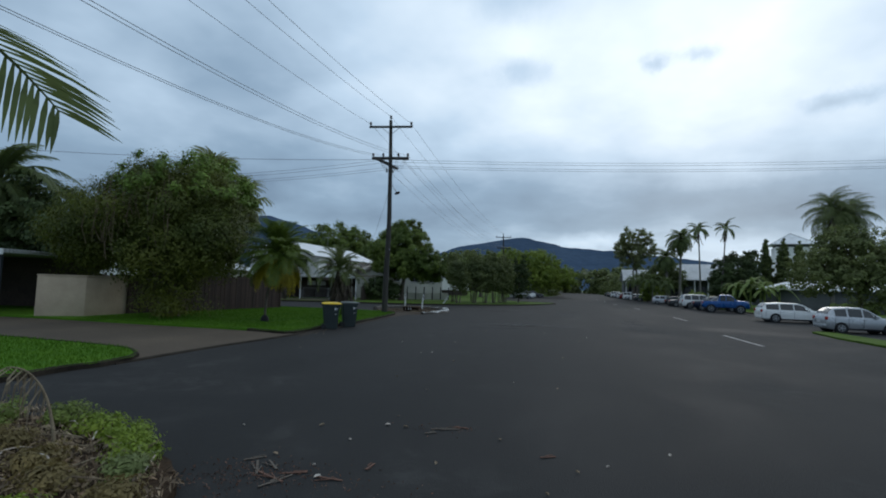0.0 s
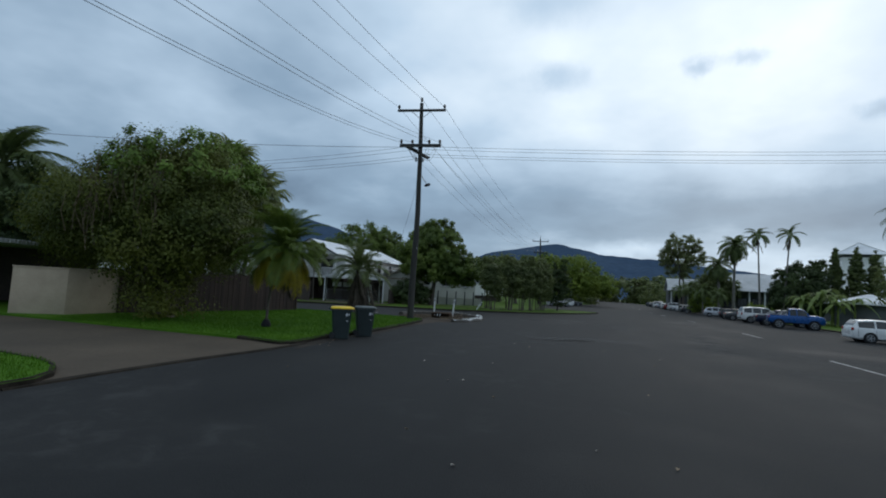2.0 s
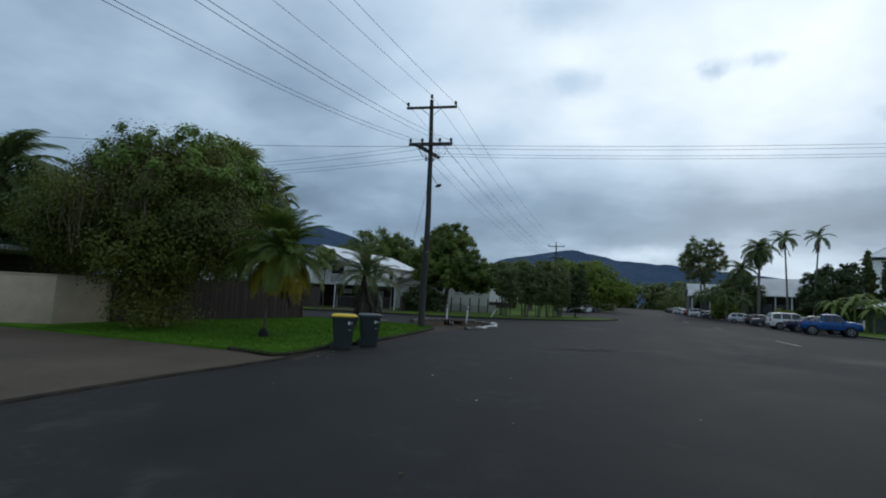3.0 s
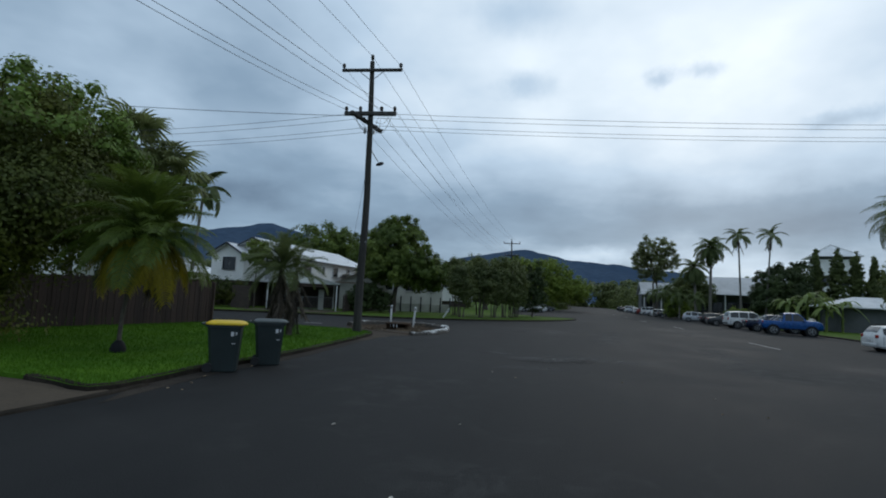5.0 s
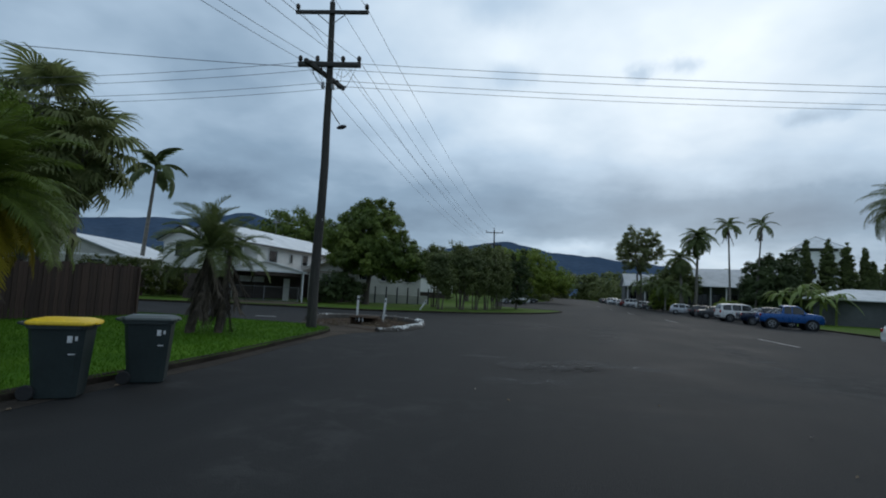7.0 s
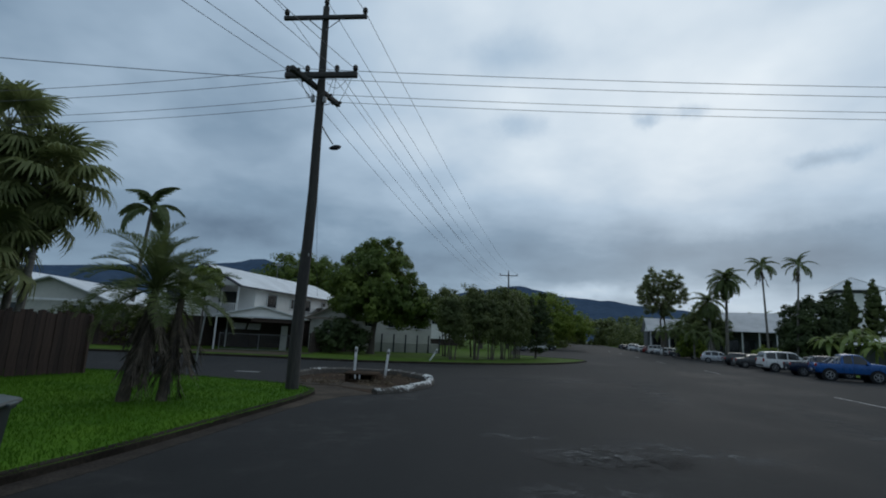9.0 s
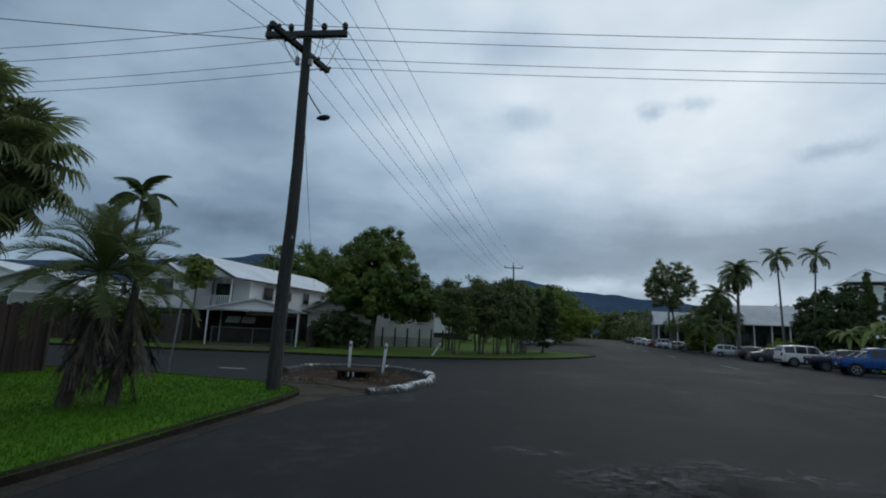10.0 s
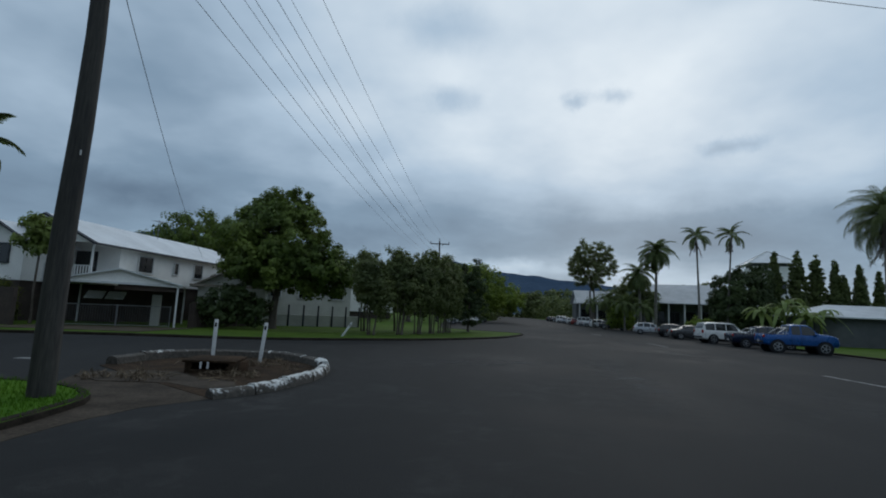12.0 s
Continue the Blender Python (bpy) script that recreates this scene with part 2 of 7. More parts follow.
LINE = mat("road_line_paint", (0.34, 0.34, 0.33), (0.14, 0.14, 0.14), rough=0.7, scale=3, fine=30, fine_amt=0.3)
POLEWOOD = mat("weathered_pole_timber", (0.024, 0.022, 0.020), (0.055, 0.050, 0.043), rough=0.9, scale=5, fine=40, fine_amt=0.35, bump=0.012, bump_scale=18, stretch=(1, 1, 0.08))
ARMWOOD = mat("crossarm_timber", (0.03, 0.028, 0.026), (0.055, 0.05, 0.045), rough=0.85, scale=4, fine=30, fine_amt=0.3)
STEEL = mat("dull_galvanised_steel", (0.22, 0.225, 0.23), (0.30, 0.30, 0.30), rough=0.5, metal=0.7, scale=5, fine=40, fine_amt=0.15)
PORCELAIN = mat("brown_porcelain", (0.035, 0.028, 0.025), (0.05, 0.04, 0.035), rough=0.25, scale=5)
WIRE = mat("cable", (0.15, 0.15, 0.155), rough=0.6, scale=3)
FENCEWOOD = mat("stained_paling_timber", (0.034, 0.018, 0.014), (0.062, 0.036, 0.029), rough=0.85, scale=3, fine=25, fine_amt=0.4, rnd=0.3, bump=0.006, bump_scale=20, stretch=(1, 1, 0.1))
WALLPAINT = mat("beige_rendered_wall", (0.47, 0.37, 0.265), (0.39, 0.305, 0.22), rough=0.9, scale=1.2, fine=30, fine_amt=0.1, bump=0.004, bump_scale=60)
WHITEWALL = mat("white_weatherboard", (0.88, 0.86, 0.82), (0.80, 0.78, 0.745), rough=0.7, scale=0.8, fine=10, fine_amt=0.06)
CREAMWALL = mat("cream_wall", (0.50, 0.49, 0.44), (0.42, 0.41, 0.37), rough=0.8, scale=0.8, fine=10, fine_amt=0.1)
# grey walls; also the painted veranda shade on the hall fronts
GREYWALL = mat("grey_wall_and_veranda_shade", (0.11, 0.115, 0.115), (0.085, 0.09, 0.09), rough=0.8, scale=0.8, fine=10, fine_amt=0.1)
# brown walls; the dark tone also paints in shade under floors and carport roofs
DARKWALL = mat("brown_wall_and_painted_shade", (0.05, 0.036, 0.03), (0.075, 0.055, 0.045), rough=0.9, scale=1.5, fine=12, fine_amt=0.2)
WHITEROOF = corrugated_material("white_ribbed_roof", (0.72, 0.73, 0.74))
GREYROOF = corrugated_material("grey_ribbed_roof", (0.46, 0.47, 0.48))
BROWNROOF = corrugated_material("tan_ribbed_roof", (0.26, 0.215, 0.17))
TRIM = mat("dark_trim", (0.03, 0.035, 0.045), rough=0.6, scale=2)
WHITETRIM = mat("white_painted_timber", (0.70, 0.70, 0.69), (0.58, 0.58, 0.57), rough=0.6, scale=3, fine=20, fine_amt=0.08)
GLASS = glass_material("window_glass", (0.012, 0.014, 0.017), 0.15)
CARGLASS = glass_material("car_glass", (0.012, 0.014, 0.016))
RUBBER = mat("tyre_rubber", (0.018, 0.018, 0.019), rough=0.85, scale=8)
ALLOY = mat("alloy_rim", (0.42, 0.43, 0.44), rough=0.35, metal=0.8, scale=8)
BLACKPLASTIC = mat("black_plastic", (0.014, 0.014, 0.016), rough=0.7, scale=6, spec=0.2)
BINGREEN = mat("dark_green_bin_plastic", (0.013, 0.021, 0.021), (0.018, 0.028, 0.028), rough=0.5, scale=3, fine=25, fine_amt=0.15)
BINYELLOW = mat("yellow_lid_plastic", (0.78, 0.52, 0.015), (0.66, 0.42, 0.012), rough=0.45, scale=3, fine=25, fine_amt=0.1)
BINGREY = mat("grey_green_lid_plastic", (0.042, 0.054, 0.052), (0.062, 0.075, 0.072), rough=0.45, scale=3, fine=25, fine_amt=0.1)
STICKER = mat("white_sticker", (0.62, 0.62, 0.62), rough=0.5, scale=9)
REDLENS = mat("red_lens", (0.32, 0.015, 0.012), rough=0.2, scale=9, fine_amt=0.1)
HEADLENS = mat("clear_lens", (0.55, 0.56, 0.57), rough=0.12, scale=9, fine_amt=0.1)
BARK = mat("bark", (0.065, 0.052, 0.04), (0.12, 0.10, 0.08), rough=0.95, scale=4, fine=25, fine_amt=0.4, bump=0.02, bump_scale=12, stretch=(1, 1, 0.3))
REDBARK = mat("reddish_bark", (0.085, 0.040, 0.026), (0.15, 0.075, 0.05), rough=0.95, scale=6, fine=30, fine_amt=0.4, bump=0.01, bump_scale=30)
PALMBARK = mat("palm_trunk", (0.11, 0.10, 0.085), (0.19, 0.175, 0.15), rough=0.9, scale=3, fine=14, fine_amt=0.35, bump=0.015, bump_scale=8, stretch=(0.4, 0.4, 3))
DEADFROND = mat("dead_frond", (0.12, 0.085, 0.055), (0.20, 0.15, 0.10), rough=0.95, scale=1.5, fine=10, fine_amt=0.4, rnd=0.4)
SKIRT = mat("brown_frond_skirt", (0.042, 0.031, 0.025), (0.12, 0.094, 0.074), rough=0.95, scale=1.5, fine=10, fine_amt=0.4, rnd=0.5)
DRYSTALK = mat("dry_stalk", (0.24, 0.19, 0.12), (0.15, 0.11, 0.07), rough=0.9, scale=5, fine=30, fine_amt=0.3)
PALELITTER = mat("pale_dry_leaf", (0.55, 0.50, 0.44), (0.38, 0.31, 0.25), rough=0.8, scale=4, fine=20, fine_amt=0.2)
LITTER = mat("dry_leaf", (0.30, 0.23, 0.16), (0.17, 0.11, 0.07), rough=0.9, scale=2, fine=10, fine_amt=0.3, island=0.5)
# distance haze is put into the hills' bluish base colour
MOUNTAIN = mat("forested_hill_painted_haze", (0.044, 0.070, 0.112), (0.056, 0.084, 0.126), rough=1.0, scale=0.004, fine=0.03, fine_amt=0.18, spec=0.0)


def leaf_mat(name, c1, c2, trans=0.42):
    c1, c2 = (c1[0] * 1.78, c1[1] * 1.45, c1[2] * 1.15), (c2[0] * 1.95, c2[1] * 1.56, c2[2] * 1.2)
    return mat(name, c1, c2, rough=0.55, scale=0.35, fine=1.6, fine_amt=0.3, island=0.13, trans=trans, spec=0.25)


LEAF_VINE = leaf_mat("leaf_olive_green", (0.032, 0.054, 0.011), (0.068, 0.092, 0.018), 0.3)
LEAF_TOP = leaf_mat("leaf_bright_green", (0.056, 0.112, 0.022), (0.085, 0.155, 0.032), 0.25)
LEAF_MANGO = leaf_mat("leaf_mid_green", (0.040, 0.078, 0.019), (0.080, 0.130, 0.030), 0.3)
LEAF_DARK = leaf_mat("leaf_dark_green", (0.022, 0.042, 0.018), (0.036, 0.062, 0.025), 0.25)
LEAF_GREYGREEN = leaf_mat("leaf_grey_green", (0.088, 0.135, 0.062), (0.125, 0.18, 0.088))
LEAF_OLIVE = leaf_mat("leaf_olive_grey", (0.058, 0.090, 0.040), (0.095, 0.135, 0.060), 0.4)
LEAF_TALL = leaf_mat("leaf_tall_tree", (0.084, 0.122, 0.064), (0.122, 0.165, 0.088), 0.5)
LEAF_FAR = leaf_mat("leaf_far_green", (0.052, 0.082, 0.038), (0.085, 0.122, 0.052))
LEAF_LIME = leaf_mat("leaf_lime_green", (0.076, 0.134, 0.025), (0.115, 0.178, 0.036))
LEAF_SHRUB = leaf_mat("leaf_shrub_green", (0.08, 0.132, 0.040), (0.122, 0.186, 0.060))
LEAF_HEDGE = leaf_mat("leaf_hedge", (0.022, 0.045, 0.012), (0.055, 0.075, 0.018))
FROND_GREEN = leaf_mat("frond_green", (0.048, 0.092, 0.020), (0.082, 0.132, 0.030))
FROND_GREY = leaf_mat("frond_grey_green", (0.058, 0.092, 0.042), (0.088, 0.126, 0.060))
FROND_DARK = leaf_mat("frond_dark_green", (0.052, 0.086, 0.040), (0.075, 0.115, 0.052))
FROND_YELLOW = leaf_mat("frond_yellowing", (0.15, 0.155, 0.018), (0.20, 0.19, 0.022))
FROND_FAN = leaf_mat("frond_fan_green", (0.070, 0.104, 0.050), (0.115, 0.155, 0.080))
BANANA = leaf_mat("banana_leaf", (0.10, 0.165, 0.065), (0.14, 0.21, 0.09))
LEAF_CYPRESS = leaf_mat("leaf_column_tree", (0.048, 0.082, 0.034), (0.075, 0.115, 0.048))
LEAF_DRYBED = leaf_mat("dry_bed_leaf", (0.085, 0.085, 0.045), (0.15, 0.14, 0.075))
LEAF_BED = leaf_mat("bed_plant_leaf", (0.09, 0.17, 0.03), (0.16, 0.24, 0.05))

# ---- building helpers ----


class Shape:
    """Collects vertices and faces for one mesh."""

    def __init__(self):
        self.v, self.f = [], []

    def add(self, verts, faces):
        n = len(self.v)
        self.v += [tuple(p) for p in verts]
        self.f += [tuple(n + i for i in f) for f in faces]
        return self

    def box(self, c, size, m=None, bevel=0.0):
        x, y, z = (s / 2 for s in size)
        if bevel <= 0:
            vs = [Vector((i * x, j * y, k * z)) for i in (-1, 1) for j in (-1, 1) for k in (-1, 1)]
            fs = [(0, 1, 3, 2), (4, 6, 7, 5), (0, 4, 5, 1), (2, 3, 7, 6), (0, 2, 6, 4), (1, 5, 7, 3)]
        else:
            b = min(bevel, x * 0.9, y * 0.9, z * 0.9)
            bm = bmesh.new()
            bmesh.ops.create_cube(bm, size=1.0)
            for q in bm.verts:
                q.co = Vector((q.co.x * 2 * x, q.co.y * 2 * y, q.co.z * 2 * z))
            bmesh.ops.bevel(bm, geom=bm.edges[:], offset=b, segments=2, affect="EDGES", profile=0.5)
            bm.verts.index_update()
            vs = [q.co.copy() for q in bm.verts]
            fs = [[q.index for q in f.verts] for f in bm.faces]
            bm.free()
        m = m or Matrix.Identity(4)
        m = m @ Matrix.Translation(c)
        return self.add([m @ p for p in vs], fs)

    def tube(self, pts, radii, sides=8, caps=True):
        pts = [Vector(p) for p in pts]
        if isinstance(radii, (int, float)):
            radii = [radii] * len(pts)
        rings = []
        up = Vector((0.13, 0.27, 0.95))
        for i, p in enumerate(pts):
            d = (pts[min(i + 1, len(pts) - 1)] - pts[max(i - 1, 0)]).normalized()
            a = d.cross(up)
            if a.length < 0.1:
                a = d.cross(Vector((1, 0.2, 0)))
            a.normalize()
            b = d.cross(a)
            rings.append([p + (a * math.cos(2 * math.pi * k / sides) + b * math.sin(2 * math.pi * k / sides)) * radii[i] for k in range(sides)])
        vs = [q for r in rings for q in r]
        fs = [(i * sides + k, i * sides + (k + 1) % sides, (i + 1) * sides + (k + 1) % sides, (i + 1) * sides + k) for i in range(len(pts) - 1) for k in range(sides)]
        if caps:
            fs += [tuple(range(sides - 1, -1, -1)), tuple((len(pts) - 1) * sides + k for k in range(sides))]
        return self.add(vs, fs)

    def lathe(self, prof, sides=16, m=None):
        """prof: (radius, height) pairs, turned round local z."""
        m = m or Matrix.Identity(4)
        vs = [m @ Vector((r * math.cos(2 * math.pi * k / sides), r * math.sin(2 * math.pi * k / sides), h)) for r, h in prof for k in range(sides)]
        fs = [(i * sides + k, i * sides + (k + 1) % sides, (i + 1) * sides + (k + 1) % sides, (i + 1) * sides + k) for i in range(len(prof) - 1) for k in range(sides)]
        fs += [tuple(range(sides - 1, -1, -1)), tuple((len(prof) - 1) * sides + k for k in range(sides))]
        return self.add(vs, fs)

    def prism(self, poly, z0, z1, m=None):
        """A flat polygon (counter-clockwise) drawn up from z0 to z1."""
        m = m or Matrix.Identity(4)
        n = len(poly)
        vs = [m @ Vector((x, y, z0)) for x, y in poly] + [m @ Vector((x, y, z1)) for x, y in poly]
        fs = [tuple(range(n, 2 * n)), tuple(range(n - 1, -1, -1))] + [(i, (i + 1) % n, n + (i + 1) % n, n + i) for i in range(n)]
        return self.add(vs, fs)

    def mesh(self, name, material, smooth=None):
        me = bpy.data.meshes.new(name)
        me.from_pydata(self.v, [], self.f)
        me.materials.append(material)
        if smooth is not None:
            me.shade_smooth()
            me.set_sharp_from_angle(angle=radians(smooth))
        me.update()
        return me


def thing(name, m, label, category, group="", kind=""):
    ob = new(name)
    ob.matrix_world = m
    return tagged(ob, label, category, group, kind)


def part(name, shape, material, parent, label="", smooth=None):
    me = shape if isinstance(shape, bpy.types.Mesh) else shape.mesh(name, material, smooth)
    ob = new(name, me)
    ob.parent = parent
    if label:
        ob["label"] = label
    return ob


def solo(name, shape, material, label, category, group="", kind="", smooth=None, m=None):
    ob = new(name, shape.mesh(name, material, smooth))
    if m is not None:
        ob.matrix_world = m
    return tagged(ob, label, category, group, kind)


def quads_mesh(name, P, material):
    """A mesh from an (n, 4, 3) array of separate quads."""
    n = len(P)
    me = bpy.data.meshes.new(name)
    me.vertices.add(4 * n)
    me.vertices.foreach_set("co", np.ascontiguousarray(P, dtype=np.float32).ravel())
    me.loops.add(4 * n)
    me.loops.foreach_set("vertex_index", np.arange(4 * n, dtype=np.int32))
    me.polygons.add(n)
    me.polygons.foreach_set("loop_start", np.arange(0, 4 * n, 4, dtype=np.int32))
    me.materials.append(material)
    me.update(calc_edges=True)
    me.validate()
    return me


rng = np.random.default_rng(7)


def unit(n, r=rng):
    v = r.normal(size=(n, 3))
    return v / np.linalg.norm(v, axis=1, keepdims=True)


def leaves_at(P, size, aspect=0.5, out=None, r=rng):
    """Rhombic leaves of about that length at the points P, facing all ways but mostly out."""
    n = len(P)
    a = unit(n, r)
    if out is not None:
        nrm = unit(n, r) * 0.32 + out * 1.1 + np.array([0, 0, 0.35])
        nrm /= np.linalg.norm(nrm, axis=1, keepdims=True)
        a = a - nrm * (a * nrm).sum(1, keepdims=True)
        a /= np.linalg.norm(a, axis=1, keepdims=True) + 1e-9
    else:
        nrm = unit(n, r)
    b = np.cross(nrm, a)
    s = size * r.uniform(0.6, 1.35, (n, 1))
    drop = nrm * s * 0.12
    return np.stack([P - a * s * 0.5, P + b * s * aspect * 0.5 + drop * 0.6, P + a * s * 0.5 - drop, P - b * s * aspect * 0.5 + drop * 0.6], axis=1)


def crown_points(lobes, n_clumps, per, clump_r, seed, shell=0.35, hang=0.0):
    """Points in clumps near the surface of ellipsoid lobes (x, y, z, rx, ry, rz), with the outward way of each."""
    r = np.random.default_rng(seed)
    lob = np.array(lobes, dtype=float)
    area = (lob[:, 3] * lob[:, 4] + lob[:, 4] * lob[:, 5] + lob[:, 3] * lob[:, 5])
    pick = r.choice(len(lob), size=n_clumps, p=area / area.sum())
    d = unit(n_clumps, r)
    rad = 1 - shell * r.random((n_clumps, 1)) ** 1.5 + r.normal(0, 0.05, (n_clumps, 1))
    bump = np.array([noise.noise(Vector(q) * 2.2 + Vector((seed, 1.3, 0))) for q in d])[:, None]
    C = lob[pick, :3] + d * lob[pick, 3:] * rad * (1 + 0.22 * bump)
    idx = np.repeat(np.arange(n_clumps), per)
    off = unit(len(idx), r) * (clump_r * np.repeat(r.uniform(0.55, 1.35, (n_clumps, 1)), per, axis=0) * r.random((len(idx), 1)) ** 0.5) * np.array([1, 1, 0.8])
    P = C[idx] + off
    if hang:
        P[:, 2] -= hang * r.random(len(P)) ** 3
    # leaves face away from the middle of their clump, so that each clump has a light and a dark side
    way = d[idx] * 0.7 + off / (np.linalg.norm(off, axis=1, keepdims=True) + 1e-6)
    return P, way / (np.linalg.norm(way, axis=1, keepdims=True) + 1e-6), r


def tree(name, base, lobes, material, label, category="tree", trunk_r=0.18, fork=0.45, clumps=260, per=40, clump_r=0.55, leaf=0.22, seed=1, aspect=0.5, shell=0.4, group="", hang=0.0, zmin=0.1, lean=(0, 0), trunks=1, bark=None, spread=0.5, density=1.7):
    """A tree: tapered trunk(s) with limbs to the lobes of the crown, and a crown of clumped leaves. Lobes are relative to the base."""
    root = thing(name, pose(*base), label, category, group)
    r = random.Random(seed)
    for k in range(trunks):
        sh = Shape()
        ang = 2 * math.pi * k / trunks + r.random()
        off = Vector((math.cos(ang), math.sin(ang), 0)) * (spread if trunks > 1 else 0)
        top = sum(((Vector(q[:3])) for q in lobes), Vector()) / len(lobes)
        fk = Vector((top.x * 0.5 + off.x + lean[0], top.y * 0.5 + off.y + lean[1], top.z * fork * 1.3))
        b0 = off * 0.6
        pts = [b0 + Vector((0, 0, -0.05)), b0.lerp(fk, 0.12) + Vector((r.uniform(-1, 1), r.uniform(-1, 1), 0)) * trunk_r * 0.3, b0.lerp(fk, 0.5) + Vector((r.uniform(-1, 1), r.uniform(-1, 1), 0)) * trunk_r * 0.9, fk]
        sh.tube(pts, [trunk_r * 1.5, trunk_r, trunk_r * 0.85, trunk_r * 0.7], 9)
        for q in lobes[k::trunks]:
            c = Vector(q[:3])
            mid = fk.lerp(c, 0.5) + Vector((r.uniform(-0.3, 0.3), r.uniform(-0.3, 0.3), 0.25))
            sh.tube([fk - Vector((0, 0, trunk_r)), mid, c + Vector((0, 0, q[5] * 0.4))], [trunk_r * 0.55, trunk_r * 0.35, trunk_r * 0.12], 6)
            for _ in range(3):
                e = c + Vector((r.uniform(-1, 1) * q[3], r.uniform(-1, 1) * q[4], r.uniform(-0.3, 0.8) * q[5])) * 0.75
                sh.tube([mid, mid.lerp(e, 0.6) + Vector((0, 0, 0.12)), e], [trunk_r * 0.25, trunk_r * 0.16, trunk_r * 0.05], 5)
        part("trunk", sh, bark or BARK, root, smooth=50)
    P, out, rr = crown_points(lobes, int(clumps * density), per, clump_r * 1.05, seed, shell + 0.1, hang)
    keep = P[:, 2] > zmin
    P, out = P[keep], out[keep]
    part("crown", quads_mesh("crown", leaves_at(P, leaf * 1.22, aspect * 1.1, out, rr), material), material, root)
    return root


def feather_frond(name, material, length=2.2, width=0.55, n=34, droop=0.9, rise=0.5, seed=0, lw=0.035, vee=0.35, hang=0.35, gaps=0.0):
    """One palm frond along +x from the origin: arching midrib with two rows of narrow leaflets."""
    r = random.Random(seed)
    sh = Shape()

    def rib(t):
        return Vector((length * t * (1 - 0.18 * t * t * droop), 0.04 * math.sin(5 * t + seed), length * (rise * t - droop * t * t * 0.85)))

    steps = [rib(i / 9) for i in range(10)]
    sh.tube(steps, [0.03 * (1 - 0.85 * i / 9) * max(length, 1.2) / 2.2 for i in range(10)], 5)
    for i in range(n):
        t = 0.14 + 0.86 * (i + 0.5) / n
        p = rib(t)
        d = (rib(min(t + 0.02, 1)) - rib(t - 0.02)).normalized()
        size = width * (math.sin(math.pi * (0.12 + 0.80 * t)) ** 0.7) * r.uniform(0.85, 1.1)
        for sgn in (-1, 1):
            if r.random() < gaps:
                continue
            side = Vector((0, sgn, 0))
            way = (side * 0.85 + d * 0.62 + Vector((0, 0, vee * r.uniform(0.5, 1.2)))).normalized()
            q1 = p + way * size * 0.5
            q2 = p + way * size - Vector((0, 0, size * hang * r.uniform(0.6, 1.5)))
            w = d.cross(way).normalized().cross(way).normalized() * lw
            sh.add([p - w * 0.5, p + w * 0.5, q1 + w, q1 - w], [(0, 1, 2, 3)])
            sh.add([q1 - w, q1 + w, q2 + w * 0.15, q2 - w * 0.15], [(0, 1, 2, 3)])
    return sh.mesh(name, material)


def dead_frond(name, material, length=1.6, seed=0):
    """A dry frond along +x: a thin rib with ragged strips lying almost along it."""
    r = random.Random(seed)
    sh = Shape()
    rib = [Vector((length * i / 6, 0.05 * math.sin(i + seed), 0.05 * math.sin(1.3 * i + seed))) for i in range(7)]
    sh.tube(rib, [0.022, 0.02, 0.017, 0.014, 0.011, 0.008, 0.004], 5)
    for i in range(46):
        t = r.uniform(0.12, 0.95)
        p = Vector((length * t, 0, 0))
        way = Vector((1, r.uniform(-0.34, 0.34), r.uniform(-0.25, 0.25))).normalized()
        ln = r.uniform(0.22, 0.6)
        w = Vector((0, r.uniform(0.6, 1), r.uniform(-0.7, 0.7))).normalized() * r.uniform(0.008, 0.02)
        q = p + way * ln * 0.5 + Vector((0, 0, r.uniform(-0.03, 0.03)))
        e = p + way * ln
        sh.add([p - w * 0.6, p + w * 0.6, q + w, q - w, e + w * 0.15, e - w * 0.15], [(0, 1, 2, 3), (3, 2, 4, 5)])
    return sh.mesh(name, material)


def fan_frond(name, material, length=1.5, r_fan=0.9, seed=0, droop=0.5):
    """A stalk along +x with a pleated fan of drooping fingers."""
    r = random.Random(seed)
    sh = Shape()
    hub = Vector((length, 0, length * (0.35 - droop * 0.45)))
    sh.tube([(0, 0, 0), (length * 0.5, 0, length * 0.22), hub], [0.03, 0.022, 0.016], 5)
    for i in range(30):
        a = radians(-145 + 290 * i / 29)
        d = Vector((math.cos(a), math.sin(a), 0.1 + 0.05 * (-1) ** i))
        e = r_fan * r.uniform(0.88, 1.1)
        q1 = hub + d * e * 0.6 - Vector((0, 0, e * 0.06))
        q2 = hub + d * e * 0.92 - Vector((0, 0, e * r.uniform(0.3, 0.55)))
        q3 = q2 - Vector((0, 0, e * r.uniform(0.12, 0.3))) + d * e * 0.05
        w = Vector((-math.sin(a), math.cos(a), 0.25 * (-1) ** i)) * e * 0.062
        sh.add([hub - w * 0.15, hub + w * 0.15, q1 + w, q1 - w], [(0, 1, 2, 3)])
        sh.add([q1 - w, q1 + w, q2 + w * 0.45, q2 - w * 0.45], [(0, 1, 2, 3)])
        sh.add([q2 - w * 0.45, q2 + w * 0.45, q3], [(0, 1, 2)])
    return sh.mesh(name, material)


